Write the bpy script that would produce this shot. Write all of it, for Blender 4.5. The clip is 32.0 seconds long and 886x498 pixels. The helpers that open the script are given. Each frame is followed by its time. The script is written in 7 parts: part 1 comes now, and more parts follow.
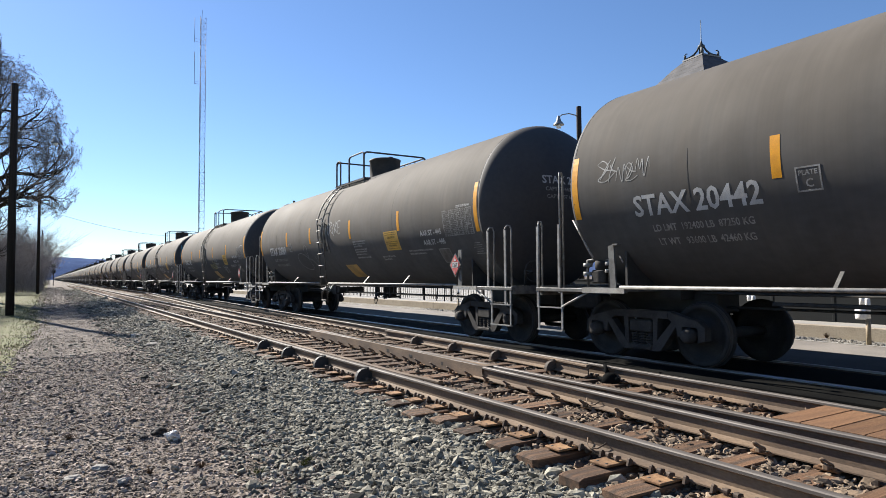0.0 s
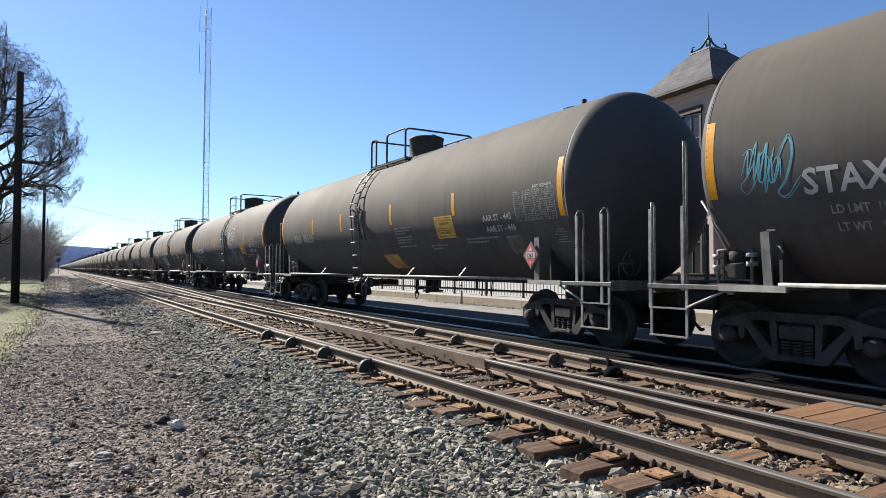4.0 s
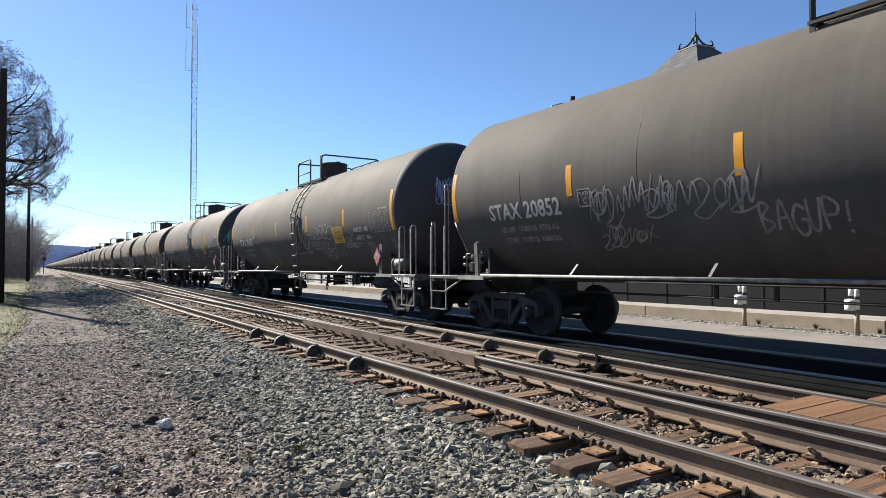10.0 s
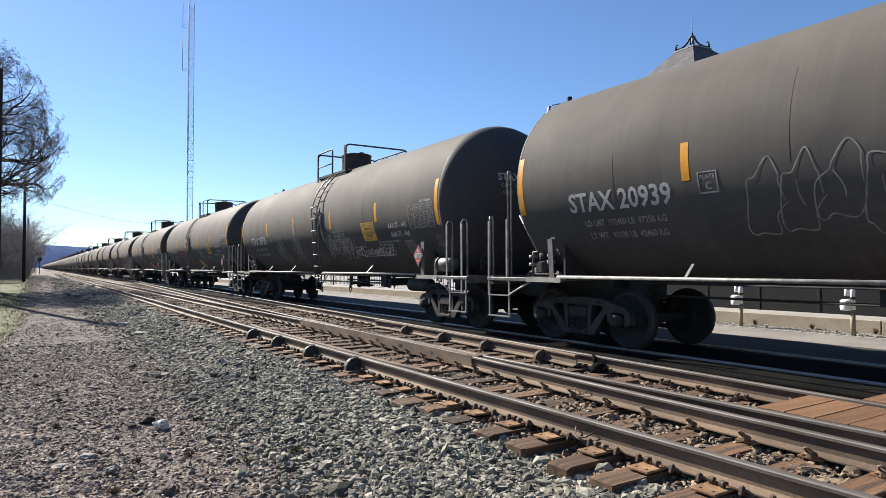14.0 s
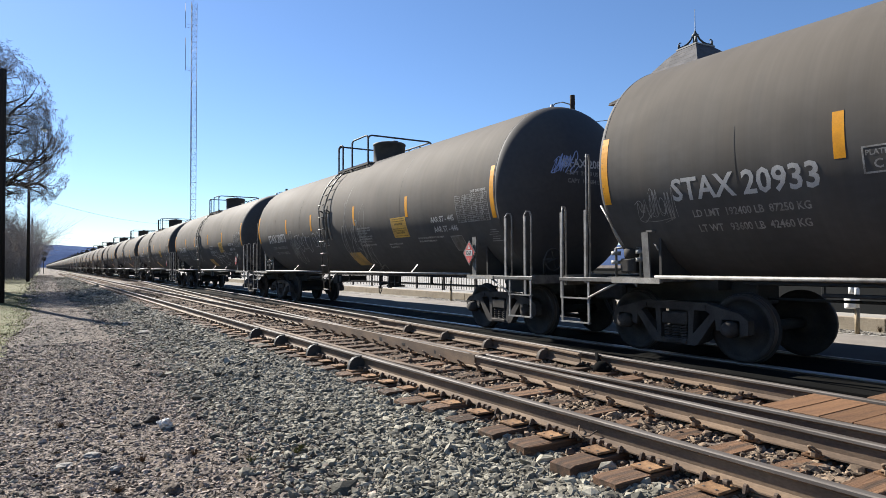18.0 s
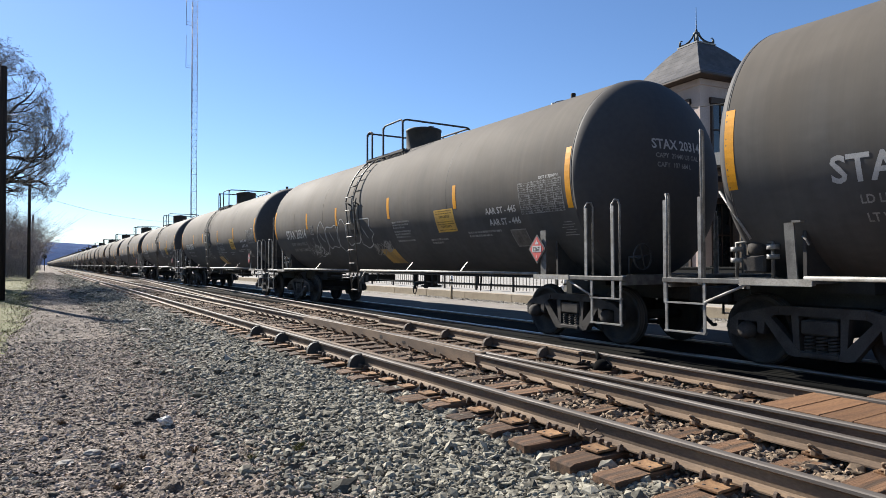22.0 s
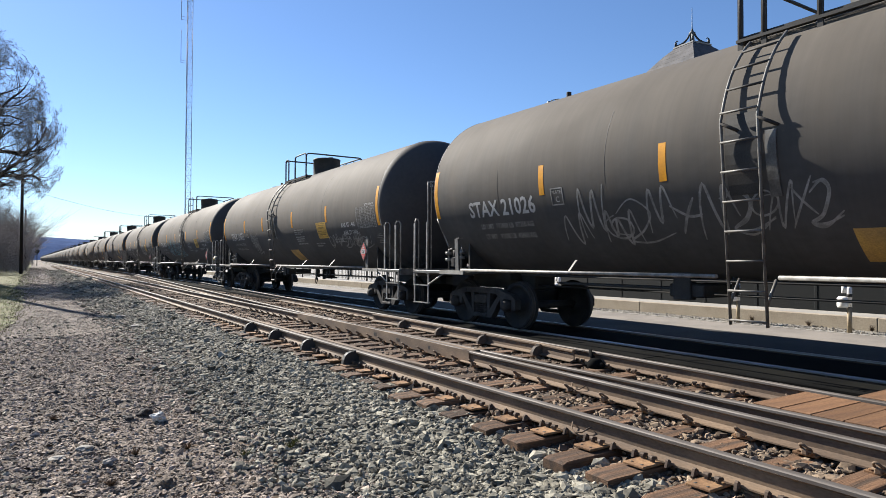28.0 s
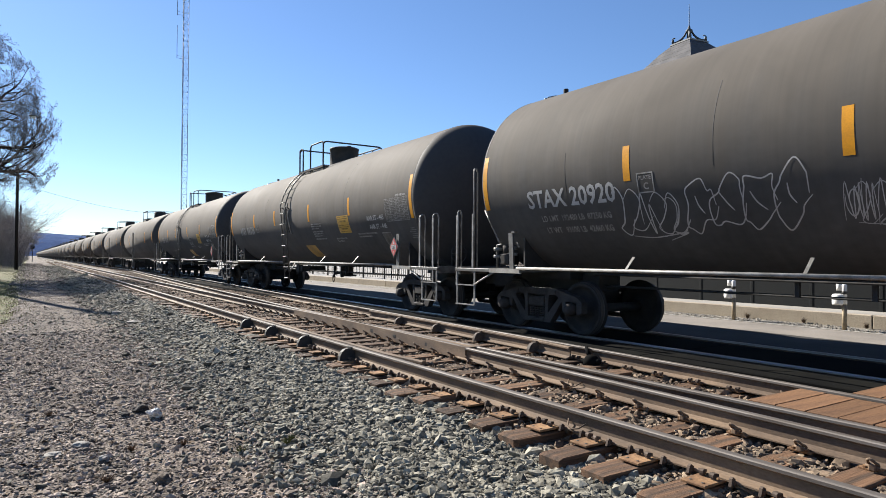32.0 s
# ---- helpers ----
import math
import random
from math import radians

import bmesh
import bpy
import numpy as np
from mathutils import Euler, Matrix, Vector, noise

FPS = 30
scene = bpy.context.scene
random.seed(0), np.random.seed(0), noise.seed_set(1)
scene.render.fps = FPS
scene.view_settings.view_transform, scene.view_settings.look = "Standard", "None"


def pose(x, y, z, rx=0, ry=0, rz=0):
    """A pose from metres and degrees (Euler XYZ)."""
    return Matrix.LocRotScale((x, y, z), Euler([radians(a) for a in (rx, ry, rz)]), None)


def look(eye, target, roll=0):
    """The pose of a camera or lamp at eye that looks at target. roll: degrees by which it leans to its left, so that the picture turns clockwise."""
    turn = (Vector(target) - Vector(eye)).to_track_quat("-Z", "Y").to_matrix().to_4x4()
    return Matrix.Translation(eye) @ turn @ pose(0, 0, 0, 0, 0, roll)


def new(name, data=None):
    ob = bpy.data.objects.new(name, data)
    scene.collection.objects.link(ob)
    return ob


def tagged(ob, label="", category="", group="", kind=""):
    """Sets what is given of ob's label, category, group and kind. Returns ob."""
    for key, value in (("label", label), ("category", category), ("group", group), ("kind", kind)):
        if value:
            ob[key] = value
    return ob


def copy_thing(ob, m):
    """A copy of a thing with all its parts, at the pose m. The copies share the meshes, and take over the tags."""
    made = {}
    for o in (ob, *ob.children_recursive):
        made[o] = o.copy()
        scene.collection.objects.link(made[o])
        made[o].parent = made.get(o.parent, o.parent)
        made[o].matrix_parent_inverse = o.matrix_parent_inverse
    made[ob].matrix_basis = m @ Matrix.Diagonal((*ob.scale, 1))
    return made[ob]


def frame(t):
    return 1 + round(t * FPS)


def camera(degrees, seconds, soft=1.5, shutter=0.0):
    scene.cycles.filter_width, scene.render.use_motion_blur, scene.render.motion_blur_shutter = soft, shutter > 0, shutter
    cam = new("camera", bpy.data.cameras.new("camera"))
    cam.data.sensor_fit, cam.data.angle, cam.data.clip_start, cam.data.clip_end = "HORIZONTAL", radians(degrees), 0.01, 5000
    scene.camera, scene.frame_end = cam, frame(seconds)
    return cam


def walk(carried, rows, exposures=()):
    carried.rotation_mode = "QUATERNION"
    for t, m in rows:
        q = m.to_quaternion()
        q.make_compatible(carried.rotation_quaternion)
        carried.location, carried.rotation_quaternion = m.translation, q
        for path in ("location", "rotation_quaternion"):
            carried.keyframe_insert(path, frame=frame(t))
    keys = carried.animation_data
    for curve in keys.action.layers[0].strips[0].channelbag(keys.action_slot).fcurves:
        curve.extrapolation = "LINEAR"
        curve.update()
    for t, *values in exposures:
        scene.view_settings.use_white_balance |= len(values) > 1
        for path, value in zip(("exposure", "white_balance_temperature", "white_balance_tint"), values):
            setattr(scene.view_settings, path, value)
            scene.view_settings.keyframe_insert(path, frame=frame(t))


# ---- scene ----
cam = camera(70, 32.0, soft=0.8)
EYE = Vector((0.0, 0.0, 1.431))


def aim(heading, pitch, roll):
    """The camera's pose from its heading (degrees right of the track), pitch and roll."""
    h, p = radians(heading), radians(pitch)
    return look(EYE, EYE + Vector((math.sin(h) * math.cos(p), math.cos(h) * math.cos(p), math.sin(p))), roll)


walk(cam, [(t, aim(h, p, r)) for t, h, p, r in (
    (0, 31.890, 2.531, -0.369), (0.5, 31.972, 2.568, -0.241), (1, 31.887, 2.572, -0.092), (1.5, 31.578, 2.304, 0.021),
    (2, 31.466, 2.077, 0.093), (2.5, 31.485, 1.887, 0.097), (3, 31.549, 1.822, 0.146), (3.5, 31.610, 1.809, 0.203),
    (5.5, 31.309, 1.935, 0.059), (6, 31.599, 1.908, -0.029), (6.5, 31.854, 1.796, -0.091), (7, 31.956, 1.780, -0.046),
    (7.5, 31.920, 1.825, -0.161), (8, 32.125, 1.779, -0.168), (8.5, 32.260, 1.703, -0.151), (9, 32.426, 1.645, -0.173),
    (9.5, 32.469, 1.581, -0.115), (10, 32.523, 1.573, -0.101), (10.5, 32.607, 1.475, 0.039),
    (11, 32.699, 1.425, -0.135), (11.5, 32.782, 1.430, -0.140), (12, 32.689, 1.441, 0.029),
    (12.5, 32.732, 1.448, 0.069), (13, 32.644, 1.495, 0.056), (13.5, 32.726, 1.541, -0.118),
    (14, 32.785, 1.608, -0.107), (14.5, 32.648, 1.596, -0.156), (16.5, 32.406, 1.582, -0.062),
    (17, 32.421, 1.565, -0.196), (17.5, 32.458, 1.515, -0.224), (18, 32.522, 1.502, -0.229),
    (18.5, 32.505, 1.467, -0.160), (19, 32.479, 1.450, -0.012), (19.5, 32.357, 1.340, -0.091),
    (20, 32.314, 1.351, -0.145), (20.5, 32.313, 1.362, -0.138), (21, 32.386, 1.388, -0.265),
    (21.5, 32.444, 1.355, -0.079), (22, 32.481, 1.338, -0.117), (22.5, 32.522, 1.284, -0.065),
    (23, 32.604, 1.278, -0.045), (23.5, 32.621, 1.308, -0.122), (24, 32.635, 1.322, -0.139),
    (24.5, 32.674, 1.285, 0.008), (25, 32.692, 1.307, -0.278), (25.5, 32.776, 1.271, -0.085),
    (27.5, 32.817, 1.234, 0.178), (28, 32.953, 1.123, 0.268), (28.5, 33.012, 1.082, 0.346), (29, 33.106, 1.029, 0.261),
    (29.5, 33.056, 1.029, 0.194), (30, 33.157, 0.972, 0.243), (30.5, 33.203, 0.939, 0.273), (31, 33.294, 0.874, 0.283),
    (31.5, 33.307, 0.832, 0.327), (32, 33.257, 0.822, 0.384),
)])

# ---- light ----
SUN_HEADING, SUN_ELEVATION = -12.3, 33.0
world = bpy.data.worlds.new("sky")
scene.world = world
world.use_nodes = True
wn = world.node_tree.nodes
sky = wn.new("ShaderNodeTexSky")
sky.sky_type, sky.sun_disc = "NISHITA", False
sky.sun_elevation, sky.sun_rotation = radians(SUN_ELEVATION), radians(SUN_HEADING % 360)
sky.altitude, sky.air_density, sky.dust_density, sky.ozone_density = 300, 1.0, 0.12, 6.6
tint = wn.new("ShaderNodeMix")
tint.data_type, tint.blend_type = "RGBA", "MULTIPLY"
tint.inputs["Factor"].default_value = 1.0
tint.inputs["B"].default_value = (1.0, 0.985, 1.01, 1)
world.node_tree.links.new(sky.outputs[0], tint.inputs["A"])
wn["Background"].inputs["Strength"].default_value = 0.062
world.node_tree.links.new(tint.outputs["Result"], wn["Background"].inputs["Color"])
sun = new("sun", bpy.data.lights.new("sun", "SUN"))
sun.data.energy, sun.data.angle, sun.data.color = 5.0, radians(0.53), (1.0, 0.95, 0.87)
_h, _e = radians(SUN_HEADING), radians(SUN_ELEVATION)
SUN_DIR = Vector((math.sin(_h) * math.cos(_e), math.cos(_h) * math.cos(_e), math.sin(_e)))
sun.matrix_world = look(SUN_DIR * 200, (0, 0, 0))
scene.view_settings.exposure = 1.27


# ---- materials ----
def mat(name, color, rough=0.7, metal=0.0, second=None, scale=6.0, fine=60.0, bump=0.15, spec=0.5, vary=0.12, depth=0.01, stretch=(1, 1, 1), object_vary=0.0, patch=(0.4, 0.62)):
    """A surface of two colours mixed in patches, with fine grain, uneven gloss and relief. Scales are per metre."""
    m = bpy.data.materials.new(name)
    m.use_nodes = True
    n, l = m.node_tree.nodes, m.node_tree.links
    b = n["Principled BSDF"]
    b.inputs["Metallic"].default_value = metal
    b.inputs["Specular IOR Level"].default_value = spec
    tc = n.new("ShaderNodeTexCoord")
    mp = n.new("ShaderNodeMapping")
    mp.inputs["Scale"].default_value = stretch
    l.new(tc.outputs["Object"], mp.inputs["Vector"])
    big, small = n.new("ShaderNodeTexNoise"), n.new("ShaderNodeTexNoise")
    for t, s, d in ((big, scale, 5), (small, fine, 4)):
        t.inputs["Scale"].default_value, t.inputs["Detail"].default_value = s, d
        l.new(mp.outputs[0], t.inputs["Vector"])
    ramp = n.new("ShaderNodeMapRange")
    ramp.inputs["From Min"].default_value, ramp.inputs["From Max"].default_value = patch
    l.new(big.outputs["Fac"], ramp.inputs["Value"])
    mix = n.new("ShaderNodeMix")
    mix.data_type = "RGBA"
    mix.inputs["A"].default_value = (*color, 1)
    mix.inputs["B"].default_value = (*(second or tuple(c * 0.7 for c in color)), 1)
    l.new(ramp.outputs[0], mix.inputs["Factor"])
    hsv = n.new("ShaderNodeHueSaturation")
    l.new(mix.outputs["Result"], hsv.inputs["Color"])
    val = n.new("ShaderNodeMapRange")
    val.inputs["To Min"].default_value, val.inputs["To Max"].default_value = 1 - vary * 1.6, 1 + vary * 1.6
    val.inputs["From Min"].default_value, val.inputs["From Max"].default_value = 0.25, 0.75
    l.new(small.outputs["Fac"], val.inputs["Value"])
    out = val.outputs[0]
    if object_vary:
        info = n.new("ShaderNodeObjectInfo")
        r = n.new("ShaderNodeMapRange")
        r.inputs["To Min"].default_value, r.inputs["To Max"].default_value = 1 - object_vary, 1 + object_vary
        l.new(info.outputs["Random"], r.inputs["Value"])
        mul = n.new("ShaderNodeMath")
        mul.operation = "MULTIPLY"
        l.new(out, mul.inputs[0])
        l.new(r.outputs[0], mul.inputs[1])
        out = mul.outputs[0]
    l.new(out, hsv.inputs["Value"])
    l.new(hsv.outputs[0], b.inputs["Base Color"])
    rg = n.new("ShaderNodeMapRange")
    rg.inputs["To Min"].default_value, rg.inputs["To Max"].default_value = max(0.02, rough - 0.1), min(1, rough + 0.1)
    l.new(big.outputs["Fac"], rg.inputs["Value"])
    l.new(rg.outputs[0], b.inputs["Roughness"])
    if bump:
        bp = n.new("ShaderNodeBump")
        bp.inputs["Strength"].default_value, bp.inputs["Distance"].default_value = bump, depth
        l.new(small.outputs["Fac"], bp.inputs["Height"])
        l.new(bp.outputs[0], b.inputs["Normal"])
    return m


def island_vary(m, low, high):
    """Lets each loose piece of a joined mesh take its own brightness."""
    n, l = m.node_tree.nodes, m.node_tree.links
    b = n["Principled BSDF"]
    link = b.inputs["Base Color"].links[0]
    geo, r, mul = n.new("ShaderNodeNewGeometry"), n.new("ShaderNodeMapRange"), n.new("ShaderNodeHueSaturation")
    r.inputs["To Min"].default_value, r.inputs["To Max"].default_value = low, high
    l.new(geo.outputs["Random Per Island"], r.inputs["Value"])
    l.new(link.from_socket, mul.inputs["Color"])
    l.new(r.outputs[0], mul.inputs["Value"])
    l.new(mul.outputs[0], b.inputs["Base Color"])
    return m


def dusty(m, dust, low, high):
    """Tones a tank's upper shell: streaked road dust, with sunlit shading put into the colour."""
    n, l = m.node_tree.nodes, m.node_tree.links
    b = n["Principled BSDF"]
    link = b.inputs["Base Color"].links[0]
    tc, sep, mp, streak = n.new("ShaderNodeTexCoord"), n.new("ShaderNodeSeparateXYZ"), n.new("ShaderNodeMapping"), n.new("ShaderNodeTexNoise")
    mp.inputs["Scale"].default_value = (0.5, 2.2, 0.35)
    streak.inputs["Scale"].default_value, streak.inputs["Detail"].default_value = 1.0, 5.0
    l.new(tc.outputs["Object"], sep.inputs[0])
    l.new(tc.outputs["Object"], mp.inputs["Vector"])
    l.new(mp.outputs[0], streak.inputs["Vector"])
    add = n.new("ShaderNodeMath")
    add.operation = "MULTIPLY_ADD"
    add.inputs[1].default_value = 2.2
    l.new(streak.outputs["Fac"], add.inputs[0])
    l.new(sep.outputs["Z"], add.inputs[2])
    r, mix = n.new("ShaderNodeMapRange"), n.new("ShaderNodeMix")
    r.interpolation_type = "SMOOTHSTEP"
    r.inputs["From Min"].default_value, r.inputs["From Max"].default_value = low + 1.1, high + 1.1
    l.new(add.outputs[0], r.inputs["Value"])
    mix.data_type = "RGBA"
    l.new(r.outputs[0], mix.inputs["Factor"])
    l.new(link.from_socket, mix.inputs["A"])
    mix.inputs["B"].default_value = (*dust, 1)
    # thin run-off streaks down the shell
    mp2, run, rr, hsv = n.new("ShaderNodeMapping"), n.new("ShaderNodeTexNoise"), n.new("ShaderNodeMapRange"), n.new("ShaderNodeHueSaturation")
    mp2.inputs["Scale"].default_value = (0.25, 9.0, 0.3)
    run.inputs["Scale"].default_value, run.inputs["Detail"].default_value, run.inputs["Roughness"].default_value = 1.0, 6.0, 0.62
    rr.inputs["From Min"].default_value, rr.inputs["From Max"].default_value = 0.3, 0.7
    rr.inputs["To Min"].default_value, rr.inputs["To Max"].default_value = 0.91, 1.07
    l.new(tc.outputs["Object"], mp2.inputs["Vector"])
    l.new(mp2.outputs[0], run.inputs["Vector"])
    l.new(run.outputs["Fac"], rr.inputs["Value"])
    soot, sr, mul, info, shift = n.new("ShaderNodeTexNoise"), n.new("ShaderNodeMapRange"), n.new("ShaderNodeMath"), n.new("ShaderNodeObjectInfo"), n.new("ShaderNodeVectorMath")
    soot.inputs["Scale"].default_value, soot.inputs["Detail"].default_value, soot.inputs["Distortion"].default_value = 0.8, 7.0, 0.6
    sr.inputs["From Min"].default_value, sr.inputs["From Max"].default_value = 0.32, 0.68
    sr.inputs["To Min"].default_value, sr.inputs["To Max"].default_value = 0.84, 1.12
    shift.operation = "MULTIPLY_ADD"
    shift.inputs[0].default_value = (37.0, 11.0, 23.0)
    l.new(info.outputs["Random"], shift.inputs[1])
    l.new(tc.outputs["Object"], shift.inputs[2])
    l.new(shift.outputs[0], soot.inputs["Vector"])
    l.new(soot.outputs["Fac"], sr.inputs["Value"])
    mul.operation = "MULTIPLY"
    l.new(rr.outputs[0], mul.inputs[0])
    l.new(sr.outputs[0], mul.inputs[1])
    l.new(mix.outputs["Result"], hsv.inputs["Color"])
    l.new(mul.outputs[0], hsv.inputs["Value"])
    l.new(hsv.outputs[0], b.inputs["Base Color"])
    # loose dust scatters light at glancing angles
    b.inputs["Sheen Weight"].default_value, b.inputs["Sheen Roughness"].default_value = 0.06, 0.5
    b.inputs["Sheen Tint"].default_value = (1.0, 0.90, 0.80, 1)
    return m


# ---- mesh code ----
class Form:
    """Gathers vertices and faces of one mesh."""

    def __init__(self):
        self.v, self.f, self.smooth = [], [], []

    def add(self, verts, faces, smooth=False):
        k = len(self.v)
        self.v.extend(tuple(p) for p in verts)
        self.f.extend(tuple(i + k for i in f) for f in faces)
        self.smooth.extend([smooth] * len(faces))
        return self

    def box(self, x0, x1, y0, y1, z0, z1, c=0.0, m=None):
        """A box; c: the width of its chamfered edges."""
        if c <= 0:
            vs = [(x, y, z) for z in (z0, z1) for y in (y0, y1) for x in (x0, x1)]
            fs = [(0, 2, 3, 1), (4, 5, 7, 6), (0, 1, 5, 4), (2, 6, 7, 3), (0, 4, 6, 2), (1, 3, 7, 5)]
        else:
            bm = bmesh.new()
            bmesh.ops.create_cube(bm, size=1)
            for v in bm.verts:
                v.co = ((x0 + x1) / 2 + v.co.x * (x1 - x0), (y0 + y1) / 2 + v.co.y * (y1 - y0), (z0 + z1) / 2 + v.co.z * (z1 - z0))
            bmesh.ops.bevel(bm, geom=list(bm.edges), offset=c, segments=1, affect="EDGES")
            bm.verts.index_update()
            vs, fs = [v.co.copy() for v in bm.verts], [[v.index for v in f.verts] for f in bm.faces]
            bm.free()
        if m is not None:
            vs = [m @ Vector(v) for v in vs]
        return self.add(vs, fs)

    def tube(self, points, r, n=8, closed=False, cap=True):
        """A round bar along points; r may be one radius or one for each point."""
        pts = [Vector(p) for p in points]
        rs = r if isinstance(r, (list, tuple)) else [r] * len(pts)
        vs, fs, side = [], [], None
        for i, p in enumerate(pts):
            a = pts[i - 1] if i else (pts[-1] if closed else p)
            b = pts[i + 1] if i + 1 < len(pts) else (pts[0] if closed else p)
            d = (b - a).normalized()
            if side is None:
                side = d.orthogonal().normalized()
            side = (side - d * side.dot(d)).normalized()
            up = d.cross(side)
            vs += [p + (side * math.cos(k * 2 * math.pi / n) + up * math.sin(k * 2 * math.pi / n)) * rs[i] for k in range(n)]
        m = len(pts)
        for i in range(m if closed else m - 1):
            for k in range(n):
                fs.append((i * n + k, i * n + (k + 1) % n, ((i + 1) % m) * n + (k + 1) % n, ((i + 1) % m) * n + k))
        self.add(vs, fs, n > 5)
        if cap and not closed:
            k = len(self.v) - len(vs)
            self.f += [tuple(k + i for i in range(n))[::-1], tuple(k + (m - 1) * n + i for i in range(n))]
            self.smooth += [False, False]
        return self

    def lathe(self, profile, n=24, axis="y", center=(0, 0, 0), smooth=True, cap=True):
        """A body of revolution; profile: (radius, place along the axis)."""
        vs, fs = [], []
        for r, t in profile:
            for k in range(n):
                a = 2 * math.pi * k / n
                c, s = r * math.cos(a), r * math.sin(a)
                p = {"x": (t, c, s), "y": (c, t, s), "z": (c, s, t)}[axis]
                vs.append(Vector(p) + Vector(center))
        for i in range(len(profile) - 1):
            for k in range(n):
                fs.append((i * n + k, i * n + (k + 1) % n, (i + 1) * n + (k + 1) % n, (i + 1) * n + k))
        if cap and profile[0][0] > 1e-4:
            fs.append(tuple(range(n))[::-1])
        if cap and profile[-1][0] > 1e-4:
            fs.append(tuple((len(profile) - 1) * n + k for k in range(n)))
        return self.add(vs, fs, smooth)

    def prism(self, outline, path, caps=True):
        """An outline (side, up) swept along a path of (x, y, z) that runs about along y."""
        n, vs, fs = len(outline), [], []
        for i, p in enumerate(path):
            a, b = Vector(path[max(0, i - 1)]), Vector(path[min(len(path) - 1, i + 1)])
            d = (b - a).normalized()
            s = Vector((d.y, -d.x, 0)).normalized()
            vs += [Vector(p) + s * u + Vector((0, 0, w)) for u, w in outline]
        for i in range(len(path) - 1):
            for k in range(n):
                fs.append((i * n + k, i * n + (k + 1) % n, (i + 1) * n + (k + 1) % n, (i + 1) * n + k))
        if caps:
            fs += [tuple(range(n))[::-1], tuple((len(path) - 1) * n + k for k in range(n))]
        return self.add(vs, fs)

    def slab(self, outline, axis, a, b):
        """A flat outline given thickness from a to b along an axis."""
        n = len(outline)
        put = {"x": lambda u, w, t: (t, u, w), "y": lambda u, w, t: (u, t, w), "z": lambda u, w, t: (u, w, t)}[axis]
        vs = [put(u, w, a) for u, w in outline] + [put(u, w, b) for u, w in outline]
        fs = [tuple(range(n))[::-1], tuple(range(n, 2 * n))] + [(k, (k + 1) % n, n + (k + 1) % n, n + k) for k in range(n)]
        return self.add(vs, fs)

    def mesh(self, name, material):
        me = bpy.data.meshes.new(name)
        me.from_pydata([tuple(v) for v in self.v], [], self.f)
        me.polygons.foreach_set("use_smooth", self.smooth)
        bm = bmesh.new()
        bm.from_mesh(me)
        bmesh.ops.recalc_face_normals(bm, faces=bm.faces)
        bm.to_mesh(me)
        bm.free()
        me.materials.append(material)
        return me


def part(name, form, material, parent, label="", kind=""):
    """One mesh as a part of a thing or of a part."""
    ob = new(name, form.mesh(name, material) if isinstance(form, Form) else form)
    ob.parent = parent
    return tagged(ob, label=label, kind=kind or ("stuff" if name in ("lettering", "graffiti") else ""))


def thing(name, label, category, group="", kind="", form=None, material=None, at=None):
    ob = new(name, form.mesh(name, material) if form else None)
    if at is not None:
        ob.matrix_basis = at
    return tagged(ob, label, category, group, kind)


# the upper shell's tone holds dust and also painted-in sunlight
M_TANK = dusty(mat("tank_paint_lit_top", (0.084, 0.082, 0.078), 0.8, 0.0, (0.070, 0.068, 0.066), 0.55, 9, 0.0, 0.15, 0.07, 0.002, (1, 0.6, 1), 0.14), (0.096, 0.084, 0.070), 1.5, 3.8)
# black head paint, darkened further to hold the end faces' shade
M_HEAD = mat("shade_dark_head_paint", (0.046, 0.044, 0.045), 0.7, 0.0, (0.060, 0.055, 0.052), 0.8, 12, 0.0, 0.25, 0.06, 0.002)
M_BLACK = mat("black_steel", (0.028, 0.027, 0.026), 0.7, 0.0, (0.045, 0.041, 0.037), 4, 50, 0.1, 0.35, 0.15, 0.003)
M_FRAME = mat("sooty_cast_steel", (0.026, 0.024, 0.023), 0.8, 0.0, (0.044, 0.038, 0.033), 5, 60, 0.25, 0.25, 0.2, 0.004)
M_GREYBAR = mat("worn_grey_steel", (0.128, 0.122, 0.109), 0.55, 0.0, (0.070, 0.064, 0.058), 8, 60, 0.1, 0.5, 0.15, 0.002)
M_TREAD = mat("worn_rail_head", (0.135, 0.118, 0.105), 0.68, 0.45, (0.092, 0.076, 0.064), 3, 90, 0.05, 0.5, 0.08, 0.001, (8, 0.4, 1))
M_SHINE = mat("polished_rail_head", (0.42, 0.42, 0.43), 0.32, 1.0, (0.32, 0.32, 0.32), 3, 90, 0.02, 0.5, 0.05, 0.001, (8, 0.4, 1))
M_BRACE = mat("grey_brown_brace", (0.085, 0.068, 0.055), 0.8, 0.0, (0.12, 0.085, 0.06), 8, 60, 0.2, 0.3, 0.2, 0.003)
M_RAIL = mat("rusty_rail_steel", (0.170, 0.116, 0.074), 0.8, 0.0, (0.098, 0.068, 0.047), 3, 70, 0.25, 0.3, 0.15, 0.003, (1, 0.4, 1))
M_RUST = mat("orange_rust", (0.270, 0.155, 0.075), 0.85, 0.0, (0.165, 0.090, 0.045), 9, 80, 0.3, 0.3, 0.2, 0.004, (1, 1, 1), 0.2)
M_SPIKE = mat("dark_rusty_iron", (0.070, 0.050, 0.038), 0.8, 0.0, (0.115, 0.078, 0.052), 14, 90, 0.2, 0.3, 0.2, 0.002, (1, 1, 1), 0.25)
